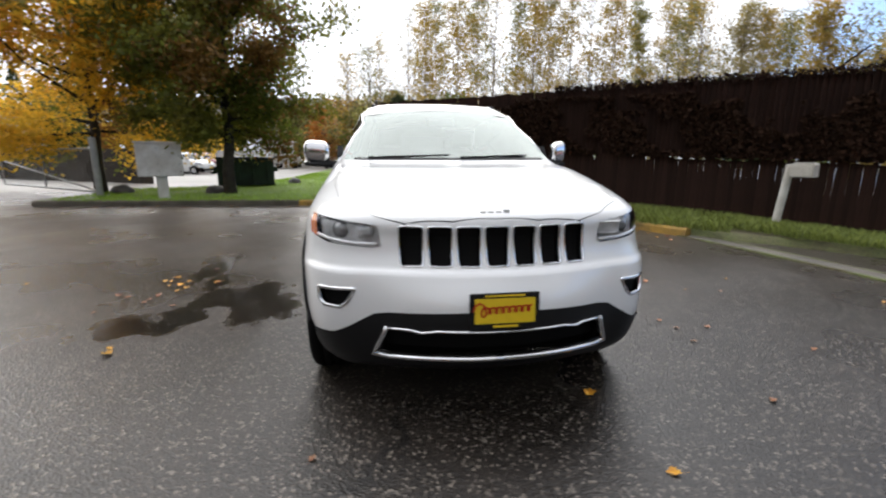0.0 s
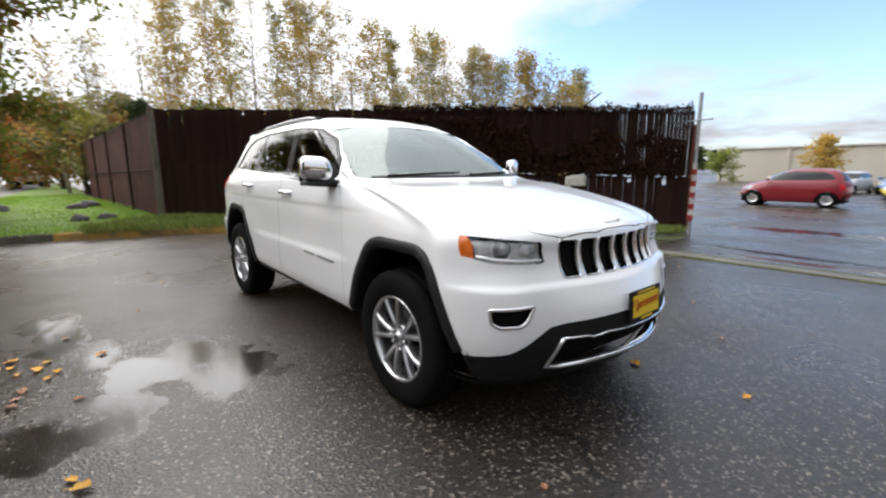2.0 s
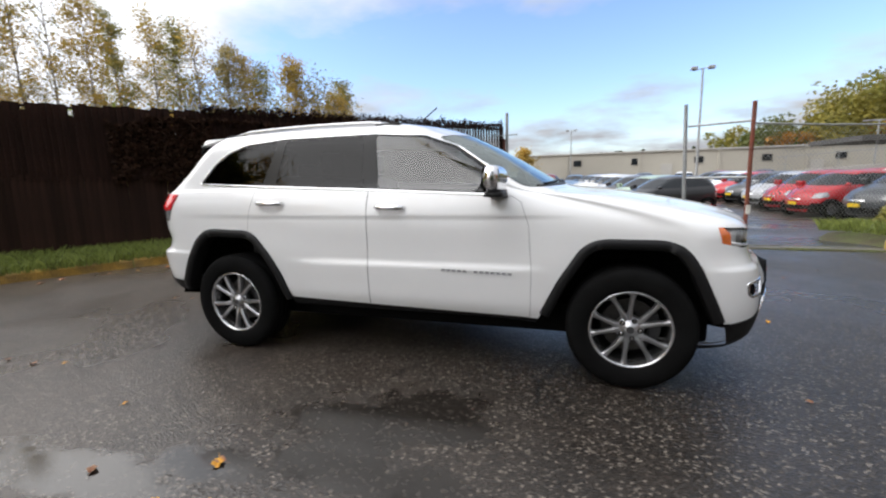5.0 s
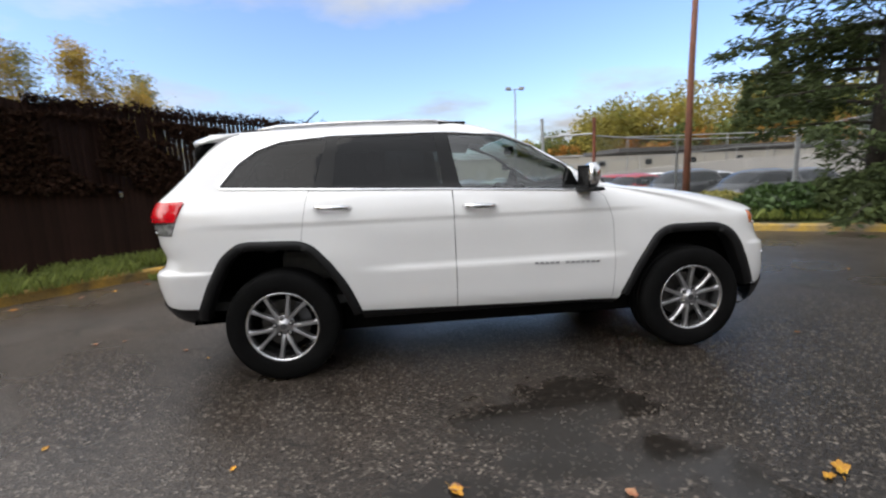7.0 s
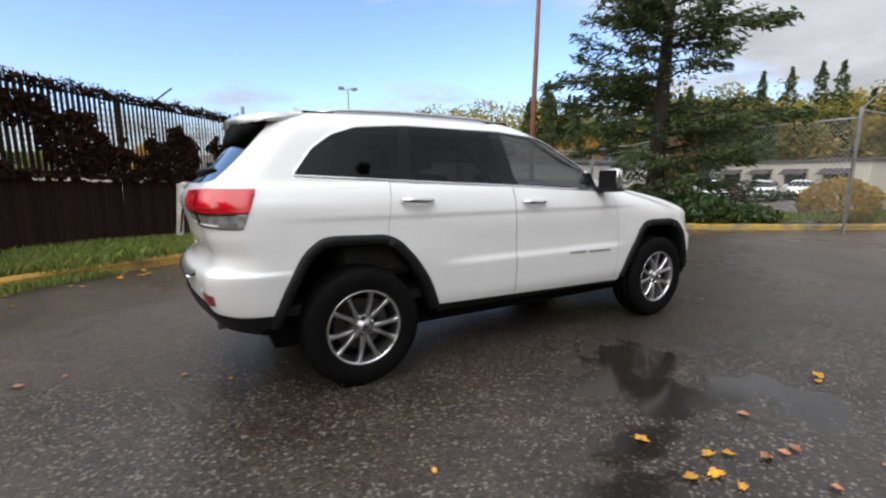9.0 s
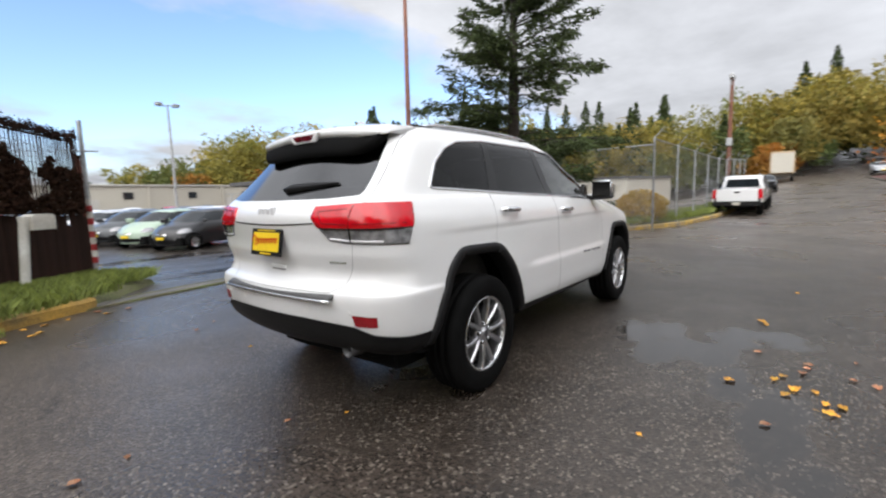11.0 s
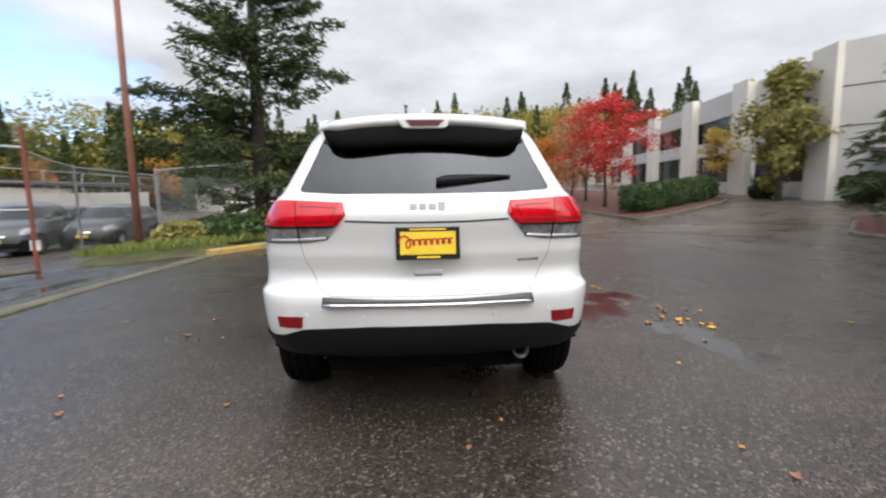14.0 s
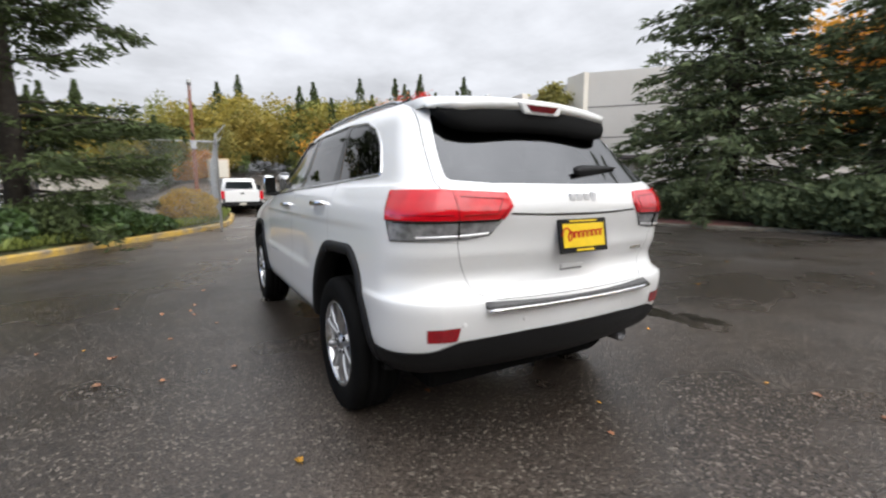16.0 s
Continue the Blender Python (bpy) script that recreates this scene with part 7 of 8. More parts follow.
woods("yellow_woods", "wooded hillside in yellow-green autumn leaf", [(-24, 24, 86, 112, 14, 76), (-36, -24, 90, 115, 10, 24), (24, 66, 86, 110, 16, 60), (64, 75, 95, 118, 9.0, 18), (74, 88, 100, 120, 5.0, 16)], "wood_olive", 51)
woods("green_woods", "still green trees on an autumn hillside", [(-30, 24, 82, 104, 10, 46), (24, 72, 84, 104, 9.5, 46)], "wood_green", 60)
woods("pale_woods", "wooded hillside with ochre and yellow trees", [(-24, 24, 84, 112, 13, 60), (24, 66, 90, 112, 10, 34)], "wood_ochre", 52)
woods("orange_woods", "orange autumn trees at the foot of a hill", [(28, 70, 82, 96, 8, 32), (-8, 10, 78, 86, 5, 3)], "wood_orange", 53)
woods("dark_woods", "dark conifers among autumn trees", [(-34, 26, 84, 108, 16.5, 44), (43, 49, 82, 92, 17, 26), (36, 39, 84, 92, 11, 6), (28, 35, 80, 92, 15, 22), (22, 28, 70, 92, 12, 14), (26, 70, 100, 125, 11, 12), (74, 90, 105, 125, 5.5, 10)], "needle", 54, True)
woods("west_woods", "mixed trees beyond a car park", [(176, 200, 52, 75, 8, 20), (200, 232, 48, 75, 8, 24)], "wood_olive", 55)
woods("west_conifers", "dark trees beyond a car park", [(178, 232, 60, 85, 9, 26)], "needle", 56, True)
woods("west_orange", "orange trees beyond a car park", [(176, 194, 50, 60, 6, 9), (205, 225, 46, 60, 6, 8)], "wood_orange", 57)
woods("south_woods", "trees behind the conifer bed", [(232, 300, 45, 80, 11, 36)], "wood_olive", 58)
woods("lot_hill", "low wooded hill behind a white building", [(80, 112, 150, 200, 7, 30)], "needle", 59)

# ---- buildings ----
M["concrete"] = mat("pale_tilt_up_concrete", (0.66, 0.62, 0.54), 0.8, color2=(0.56, 0.52, 0.45), scale=0.35, fine=0.06, fine_scale=25, bump=0.15, bump_scale=40)
M["concrete_grey"] = mat("grey_concrete_panel", (0.52, 0.50, 0.46), 0.8, color2=(0.45, 0.43, 0.395), scale=0.3, fine=0.06, bump=0.15, bump_scale=40)
M["win"] = mat("dark_window_glass", (0.03, 0.035, 0.04), 0.08, vary=0.4, scale=0.4)
M["frame_dark"] = mat("dark_window_frame", (0.05, 0.05, 0.05), 0.5)
M["warehouse"] = mat("cream_painted_wall", (0.50, 0.47, 0.40), 0.8, color2=(0.43, 0.40, 0.34), scale=0.15, fine=0.05, fine_scale=8)
M["roof_dark"] = mat("dark_roof_edge", (0.09, 0.085, 0.08), 0.7, vary=0.3, scale=2)
M["awning"] = mat("dark_awning", (0.06, 0.05, 0.05), 0.7)


def office_building():
    """Two-storey tilt-up concrete offices: wall panels, pilasters, window bands."""
    b = thing("office_building", "two-storey pale concrete office building with dark window bands", "building")
    p0, d = Vector((17.4, -20.9)), Vector((20.2, -2.0)).normalized()
    n = Vector((-d.y, d.x))                     # towards the road
    L, bay = 60.8, 6.75
    z0, zt = 0.9, 8.3

    def slab(nm, s0, s1, o0, o1, za, zb, material, parent, bevel=0.0):
        bm = bmesh.new()
        c = [p0 + d * s0 + n * o0, p0 + d * s1 + n * o0, p0 + d * s1 + n * o1, p0 + d * s0 + n * o1]
        lo = [bm.verts.new((q.x, q.y, za)) for q in c]; hi = [bm.verts.new((q.x, q.y, zb)) for q in c]
        bm.faces.new(lo[::-1]); bm.faces.new(hi)
        for i in range(4):
            bm.faces.new((lo[i], lo[(i + 1) % 4], hi[(i + 1) % 4], hi[i]))
        bmesh.ops.recalc_face_normals(bm, faces=bm.faces)
        return part(nm, bm, material, parent)

    rise = 0.03
    for k in range(10):
        s = k * bay
        zb = z0 + rise * s
        zt_k = zt
        slab("pilaster", s - 0.8, s + 0.8, -0.2, 0.35, zb - 2, zt_k + 0.15, M["concrete"], b)
        if k < 9:
            a, e = s + 0.8, s + bay - 0.8
            slab("wall", a, e, -0.6, -0.2, zb - 2, zb + 0.9, M["concrete_grey"], b)
            slab("wall", a, e, -0.6, -0.2, zb + 2.9, zb + 3.9, M["concrete_grey"], b)
            slab("wall", a, e, -0.6, -0.2, zb + 5.5, zt_k - 0.05, M["concrete_grey"], b)
            for lo, hi in ((0.9, 2.9), (3.9, 5.5)):
                w = slab("window", a, e, -0.55, -0.42, zb + lo, zb + hi, M["frame_dark"], b)
                m_ = 3
                for q in range(m_):
                    u0, u1 = a + (e - a) * q / m_ + 0.05, a + (e - a) * (q + 1) / m_ - 0.05
                    slab("pane", u0, u1, -0.45, -0.40, zb + lo + 0.06, zb + hi - 0.06, M["win"], w)
    # plain end wall round the corner
    q0 = p0 - d * 0.8
    keep_p, keep_d, keep_n = p0, d, n
    p0, d = q0, Vector((-0.74, -0.67)).normalized()
    n = Vector((d.y, -d.x))
    for k in range(4):
        slab("end_panel", 5.0 * k + 0.02, 5.0 * (k + 1) - 0.02, -0.3, 0.0, -1.5, zt + 0.15, M["concrete_grey"], b)
        for z in (4.4, 6.3):
            slab("joint_band", 5.0 * k, 5.0 * (k + 1), 0.0, 0.02, z, z + 0.05, M["roof_dark"], b)
    slab("canopy", 1.2, 3.6, 0.0, 1.4, 3.05, 3.2, M["awning"], b)
    p0, d, n = keep_p, keep_d, keep_n
    slab("roof", -0.5, L, -25.0, -0.6, zt - 0.6, zt - 0.3, M["roof_dark"], b)


office_building()


def warehouse():
    b = thing("warehouse", "long low cream building with a dark roof edge", "building")
    part("wall", box(-15.0, 52.0, -0.9, 90.0, 66.0, 3.25), M["warehouse"], b)
    part("roof_edge", box(-15.3, 51.8, 3.25, 90.3, 66.2, 3.42, 0.02), M["concrete_grey"], b)
    for k in range(9):
        x = -6 + k * 6.4
        w = part("window", box(x - 0.45, 51.9, 1.9, x + 0.45, 51.99, 2.6), M["frame_dark"], b)
        part("pane", box(x - 0.38, 51.86, 1.96, x + 0.38, 51.9, 2.54), M["win"], w)
    for k in range(4):
        x = 10 + k * 14
        part("door", box(x - 0.6, 51.9, -0.3, x + 0.6, 51.99, 1.9, 0.01), M["concrete_grey"], b)
    for k in range(12):
        part("pilaster", box(-9 + k * 8.0, 51.85, -0.4, -8.7 + k * 8.0, 51.99, 3.24), M["warehouse"], b)


warehouse()


def ramp_wall():
    b = thing("loading_ramp", "concrete loading ramp with a pipe railing beyond a fence", "ramp")
    part("ramp_wall", prism([(14, -0.8), (52, -0.8), (52, 2.3), (30, 1.9), (14, 0.9)], 33.0, 33.5), M["concrete_grey"], b)
    for k in range(13):
        x = 14.5 + k * 3
        z = 0.9 + (min(x, 30) - 14) / 16 * 1.0
        part("rail_post", tube([(x, 33.2, z), (x, 33.2, z + 1.0)], 0.035, 6), M["galv"], b)
    part("handrail", tube([(14, 33.2, 1.9), (30, 33.2, 2.9), (52, 33.2, 3.3)], 0.035, 6), M["galv"], b)
    part("upper_deck", box(20, 36, 2.9, 60, 44, 3.3, 0.03), M["roof_dark"], b)
    for k in range(8):
        part("deck_post", tube([(21 + k * 5, 36.3, -0.3), (21 + k * 5, 36.3, 4.3)], 0.06, 6), M["galv"], b)
    part("deck_rail", tube([(20, 36.2, 4.3), (60, 36.2, 4.3)], 0.05, 6), M["galv"], b)


ramp_wall()
hs = thing("shop_building", "low beige building with a dark awning beyond a yard", "building", pose(60, 22, ground_height(60, 22), 0, 0, -20))
part("wall", box(0, -9, -0.5, 10, 12, 3.4), M["warehouse"], hs)
part("roof_edge", box(-0.3, -9.3, 3.4, 10.3, 12.3, 3.7, 0.03), M["roof_dark"], hs)
for k in range(4):
    w = part("window", box(-0.08, -7 + k * 4.5, 0.9, -0.01, -4.4 + k * 4.5, 2.2), M["frame_dark"], hs)
    part("pane", box(-0.11, -6.9 + k * 4.5, 1.0, -0.08, -4.5 + k * 4.5, 2.1), M["win"], w)
    part("awning", prism([(-1.0, 2.1), (-0.02, 2.7), (-0.02, 2.6), (-1.0, 2.02)], -7.2 + k * 4.5, -4.2 + k * 4.5), M["awning"], hs)
wb = thing("grey_flyover", "grey elevated roadway with a railing beyond the car park", "bridge")
part("deck", box(-62, -40, 6.0, -56, -6.4, 7.3, 0.05), M["concrete_grey"], wb)
for k in range(5):
    part("pier", box(-60, -39 + k * 8, -0.2, -58.6, -37.8 + k * 8, 6.0, 0.05), M["concrete_grey"], wb)
part("railing", box(-56.2, -40, 7.3, -56.05, -6.4, 8.3), M["galv"], wb)
cb = thing("car_park_building", "low pale building behind golden trees", "building", pose(-34, -34, 0, 0, 0, 20))
part("wall", box(-8, -6, -0.3, 8, 6, 4.2), M["warehouse"], cb)
part("roof_edge", box(-8.3, -6.3, 4.2, 8.3, 6.3, 4.6, 0.03), M["roof_dark"], cb)
for k in range(4):
    w = part("window", box(8.01, -5 + k * 2.7, 1.0, 8.08, -3.2 + k * 2.7, 2.6), M["frame_dark"], cb)
    part("pane", box(8.08, -4.9 + k * 2.7, 1.1, 8.11, -3.3 + k * 2.7, 2.5), M["win"], cb if False else w)

# ---- parked vehicles ----
def tint_paint():
    m = mat("car_paint", (0.5, 0.5, 0.5), 0.3, coat=0.35)
    nt = m.node_tree
    o = nt.nodes.new("ShaderNodeObjectInfo")
    nt.links.new(o.outputs["Color"], nt.nodes["Principled BSDF"].inputs["Base Color"])
    return m


M["tint_paint"] = tint_paint()
M["glass_far"] = mat("car_window", (0.02, 0.024, 0.028), 0.06, vary=0.3, scale=2, spec=0.35)
HATCH_LOW = [(1.66, 0.20, 0.10, 0.34, 0.32, 0.74, 0.22, -1.70, 0.26, 0.06, 0.24, 0.24), (1.76, 0.34, 0.16, 0.42, 0.36, 0.80, 0.36, -1.80, 0.40, 0.08, 0.30, 0.30),
             (1.79, 0.50, 0.20, 0.48, 0.40, 0.825, 0.55, -1.84, 0.56, 0.10, 0.34, 0.32), (1.77, 0.66, 0.20, 0.50, 0.42, 0.825, 0.74, -1.84, 0.78, 0.10, 0.34, 0.32)]
HATCH_UP = [(1.68, 0.80, 0.20, 0.52, 0.44, 0.80, 0.90, -1.82, 0.92, 0.10, 0.32, 0.30), (1.44, 0.92, 0.18, 0.46, 0.40, 0.775, 0.99, -1.79, 1.0, 0.09, 0.30, 0.28),
            (1.02, 1.03, 0.16, 0.30, 0.28, 0.745, 1.05, -1.75, 1.08, 0.09, 0.28, 0.26), (0.72, 1.20, 0.14, 0.28, 0.24, 0.69, 1.20, -1.68, 1.22, 0.08, 0.26, 0.24),
            (0.38, 1.40, 0.14, 0.28, 0.24, 0.61, 1.40, -1.52, 1.40, 0.08, 0.24, 0.22), (0.12, 1.485, 0.12, 0.28, 0.22, 0.50, 1.49, -1.38, 1.47, 0.07, 0.22, 0.2),
            (-0.2, 1.525, 0.06, 0.2, 0.15, 0.3, 1.535, -1.15, 1.51, 0.03, 0.15, 0.15), (-0.45, 1.54, 0, 0.1, 0.02, 0.02, 1.55, -0.95, 1.53, 0, 0.1, 0.02)]


def parked_car():
    """A small hatchback with panels, glass, lamps and wheels; noses to +x."""
    c = thing("parked_car", "compact hatchback parked in a lot", "car")
    bm = shell_mesh(HATCH_LOW, HATCH_UP, False, 2, (9, 10, 34))
    for xc in (1.15, -1.2):
        arch = [(xc + 0.36 * math.cos(a), 0.30 + 0.36 * math.sin(a)) for a in [math.pi * k / 10 for k in range(11)]] + [(xc - 0.36, 0.05), (xc + 0.36, 0.05)]
        bmesh.ops.delete(bm, geom=cut(bm, arch, "xz", on_side), context="FACES")
    lo = lambda f, q: True
    g = lift(bm, cut(bm, [(-1.40, 1.12), (-0.42, 1.075), (0.72, 1.06), (0.56, 1.20), (0.27, 1.375), (-0.1, 1.43), (-0.95, 1.42), (-1.24, 1.32)], "xz", on_side))
    pair("side_window", g, M["glass_far"], c)
    g = lift(bm, cut(bm, [(0.02, 1.05), (-0.62, 1.05), (-0.50, 1.41), (0.02, 1.44)], "yz", lambda f, q: f.normal.x > 0.2 and q.z > 1.02 and q.x > -0.2))
    part("windscreen", whole(g), M["glass_far"], c, "", True)
    g = lift(bm, cut(bm, [(0.02, 1.06), (-0.56, 1.06), (-0.47, 1.37), (0.02, 1.39)], "yz", lambda f, q: f.normal.x < -0.2 and q.z > 0.97))
    part("rear_window", whole(g), M["glass_far"], c, "", True)
    g = lift(bm, cut(bm, round_poly([(-0.46, 0.64), (-0.76, 0.66), (-0.76, 0.83), (-0.50, 0.83)], 0.07, 3), "yz", lambda f, q: q.x > 1.2))
    pair("headlamp", shift(g, 0.005), M["clear_lens"], c)
    g = lift(bm, cut(bm, [(-0.60, 0.70), (-0.90, 0.70), (-0.90, 0.95), (-0.62, 0.95)], "yz", lambda f, q: q.x < -1.55))
    pair("tail_lamp", shift(g, 0.005), M["red_lens"], c)
    g = lift(bm, cut(bm, [(0.02, 0.28), (-0.55, 0.28), (-0.50, 0.42), (0.02, 0.44)], "yz", lambda f, q: q.x > 1.3))
    part("intake", whole(shift(g, -0.02)), M["black_plastic"], c)
    g = lift(bm, cut(bm, [(0.02, 0.60), (-0.22, 0.60), (-0.20, 0.635), (0.02, 0.64)], "yz", lambda f, q: q.x > 1.3))
    part("chrome_bar", whole(shift(g, 0.006)), M["chrome"], c)
    g = lift(bm, cut(bm, round_poly([(-0.50, 0.42), (-0.60, 0.42), (-0.60, 0.50), (-0.50, 0.50)], 0.03, 3), "yz", lambda f, q: q.x > 1.3))
    pair("fog_lamp", shift(g, 0.004), M["clear_lens"], c)
    part("body", whole(bm), M["tint_paint"], c, "", True)
    part("plate", box(1.77, -0.15, 0.44, 1.81, 0.15, 0.54, 0.004), M["yellow"], c, "yellow dealer plate")
    for x in (1.15, -1.2):
        for s in (-1, 1):
            w = part("wheel", lathe([(0.19, -0.09), (0.22, -0.10), (0.29, -0.085), (0.305, -0.05), (0.305, 0.06), (0.28, 0.09), (0.19, 0.09)], 28), M["rubber"], c, "", True)
            part("rim", lathe([(0.0, -0.075), (0.06, -0.08), (0.17, -0.07), (0.195, -0.092), (0.20, -0.05)], 20), M["alloy"], w, "", True)
            w.matrix_basis = pose(x, s * 0.73, 0.305, 0, 0, 0 if s < 0 else 180)
    for s in (-1, 1):
        part("mirror", box(0.62, s * 0.78, 1.04, 0.74, s * 0.93, 1.15, 0.04), M["tint_paint"], c)
    part("underbody", box(-1.7, -0.66, 0.18, 1.6, 0.66, 0.5, 0.04), M["liner"], c)
    return c


def tint(c, rgb):
    for o in c.children_recursive:
        o.color = (*rgb, 1)


base_car = parked_car()
MAROON = (0.20, 0.008, 0.016)
RED, BLACK, SILVER, WHITE, GREEN, GREY, BLUE = (0.42, 0.012, 0.02), (0.012, 0.012, 0.014), (0.45, 0.46, 0.48), (0.75, 0.75, 0.74), (0.36, 0.46, 0.36), (0.045, 0.05, 0.055), (0.10, 0.18, 0.30)
NAMES = {MAROON: "dark red", RED: "bright red", BLACK: "glossy black", SILVER: "silver", WHITE: "white", GREEN: "pale green", GREY: "dark grey", BLUE: "steel blue"}
CARS = []


def park(x, y, heading, rgb, size=(1, 1, 1), where="in a wet parking lot", style="hatchback"):
    m = pose(x, y, ground_height(x, y), 0, 0, heading)
    c = base_car if not CARS else copy_thing(base_car, m)
    CARS.append((c, m, size, rgb))
    c["label"] = "%s %s parked %s" % (NAMES[rgb], style, where)


def settle():
    for c, m, size, rgb in CARS:
        c.matrix_basis = m @ Matrix.Diagonal((*size, 1))
        c["group"] = "parked cars"
        tint(c, rgb)


BIG, TALL = (1.08, 1.05, 0.96), (1.12, 1.08, 1.06)
for i, (y, rgb, sz) in enumerate(((14.8, BLACK, BIG), (17.3, GREEN, BIG), (19.8, GREY, BIG), (22.3, SILVER, BIG), (24.9, WHITE, BIG), (27.6, WHITE, BIG), (30.3, SILVER, BIG), (33, BLUE, BIG))):
    park(4.3 - 0.14 * (y - 14), y + 1.0, 207 + (i * 37 % 5) - 2, rgb, sz, "in a wet lot facing a driveway")
for i, (y, rgb, sz) in enumerate(((12.0, GREY, TALL), (14.2, RED, (1, 1, 1)), (16.2, RED, (1, 1, 1)), (18.4, SILVER, BIG), (20.8, GREY, BIG), (23.2, RED, BIG), (25.7, WHITE, BIG), (28.2, SILVER, BIG), (30.8, BLACK, BIG))):
    park(9.6 + (0.9 if i == 0 else 0), y + 0.8, 203 + (i * 23 % 5) - 2, rgb, sz, "in a row of cars with yellow plates")
park(-2.1, 23.4, 182, MAROON, (1.14, 1.08, 1.10), "across the end of a lot", "sport wagon")
for i, rgb in enumerate((WHITE, SILVER, BLUE, SILVER, GREY, WHITE, RED, BLACK)):
    park(-5.5 + (i % 2) * 0.3 + i * 2.9, 38 + (i % 3) * 0.4, 180 + 78, rgb, BIG, "in a far row of a lot")
for i, rgb in enumerate((GREY, BLACK, SILVER, GREY, WHITE, RED)):
    park(15.5 + (i % 2) * 0.3, 13 + i * 2.7, 182, rgb, BIG, "deep in a wet lot")
park(12.2, 11.2, 190, GREY, BIG, "behind chain link")
for x, y, rgb in ((-28.6, -13.3, WHITE), (-31.6, -13.0, MAROON), (-35.0, -12.6, WHITE), (-26.0, -17.0, SILVER)):
    park(x, y, 62, rgb, BIG, "in a car park beyond a lawn")
for i, rgb in enumerate((WHITE, SILVER)):
    park(57 + i * 9, -12.1 + i * 0.8, 178, rgb, BIG, "beside a tree-lined road")
for i, rgb in enumerate((WHITE, RED, WHITE, GREY, WHITE, SILVER)):
    park(26 + i * 3.0, 12.0 + (i % 2), 200, rgb, BIG, "in a yard behind chain link")
park(27.5, -1.1, 180, BLACK, TALL, "before a pickup", "sport wagon")
park(44, -1.3, 180, GREY, BIG, "along the road")
settle()


def pickup(m, label):
    t = thing("pickup_truck", label, "truck", m, "pickup trucks")
    part("bed_side", box(-2.7, -0.97, 0.62, -0.55, -0.90, 1.22, 0.02), M["paint_white"], t)
    part("bed_side", box(-2.7, 0.90, 0.62, -0.55, 0.97, 1.22, 0.02), M["paint_white"], t)
    part("bed_floor", box(-2.65, -0.9, 0.62, -0.55, 0.9, 0.70), M["black_plastic"], t)
    tg = part("tailgate", box(-2.74, -0.80, 0.66, -2.66, 0.80, 1.22, 0.02), M["paint_white"], t)
    part("handle", box(-2.76, -0.10, 1.04, -2.735, 0.10, 1.11, 0.005), M["black_plastic"], tg)
    for s in (-1, 1):
        part("tail_lamp", box(-2.755, s * 0.81, 0.80, -2.64, s * 0.955, 1.20, 0.01), M["red_lens"], t)
    cab = prism([(-0.52, 0.6), (1.15, 0.6), (1.15, 1.25), (0.55, 1.86), (-0.30, 1.88), (-0.48, 1.72), (-0.52, 1.25)], -0.93, 0.93)
    for v in cab.verts:
        if v.co.z > 1.3:
            v.co.y *= 0.82
    bmesh.ops.bevel(cab, geom=list(cab.edges), offset=0.03, segments=2, affect="EDGES")
    part("cab", cab, M["paint_white"], t, "", True)
    part("rear_window", prism([(-0.70, 1.32), (0.70, 1.32), (0.63, 1.70), (-0.63, 1.70)], -0.545, -0.50, "yz"), M["glass_far"], t)
    for s in (-1, 1):
        part("side_window", prism([(-0.30, 1.32), (0.95, 1.32), (0.55, 1.74), (-0.26, 1.76)], s * 0.875, s * 0.80), M["glass_far"], t)
        part("mirror", box(0.75, s * 1.0, 1.28, 0.90, s * 1.18, 1.52, 0.03), M["black_plastic"], t)
    part("bonnet", box(1.1, -0.93, 0.6, 2.5, 0.93, 1.22, 0.08), M["paint_white"], t)
    bp = part("bumper", box(-2.90, -0.93, 0.46, -2.72, 0.93, 0.64, 0.02), M["black_plastic"], t, "black rear step bumper")
    part("plate", box(-2.915, -0.15, 0.49, -2.90, 0.15, 0.62), M["white_paint"], bp)
    part("chassis", box(-2.6, -0.5, 0.36, 2.3, 0.5, 0.6), M["liner"], t)
    for x in (-1.75, 1.75):
        for s in (-1, 1):
            w = part("wheel", lathe([(0.22, -0.12), (0.30, -0.13), (0.38, -0.11), (0.39, -0.06), (0.39, 0.08), (0.36, 0.12), (0.22, 0.12)], 28), M["rubber"], t, "", True)
            part("rim", lathe([(0.0, -0.09), (0.16, -0.10), (0.22, -0.115), (0.225, -0.06)], 20), M["alloy"], w, "", True)
            w.matrix_basis = pose(x, s * 0.82, 0.39, 0, 0, 0 if s < 0 else 180)
    return t


pickup(pose(23.2, -0.9, ground_height(23, -1), 0, 0, -2), "white pickup truck with a black step bumper by the road")
pickup(pose(-45.5, -4.9, 0, 0, 0, 8), "white pickup truck parked beyond a lawn")
bt = thing("box_truck", "tan box truck parked far along a road", "truck", pose(66, -2.4, ground_height(66, -2.4)))
part("cargo_box", box(-2.5, -1.2, 1.0, 3.5, 1.2, 3.6, 0.05), mat("tan_box", (0.45, 0.33, 0.2), 0.6, vary=0.2, scale=1), bt)
part("cab", box(3.5, -1.1, 0.6, 5.0, 1.1, 2.6, 0.15), M["white_paint"], bt)
part("rear_door", box(-2.54, -1.05, 1.1, -2.5, 1.05, 3.4, 0.01), M["warehouse"], bt)
for x in (-1.5, 4.0):
    for s in (-1, 1):
        w = part("wheel", lathe([(0.2, -0.13), (0.45, -0.12), (0.45, 0.12), (0.2, 0.13)], 20), M["rubber"], bt)
        w.matrix_basis = pose(x, s * 1.0, 0.45)
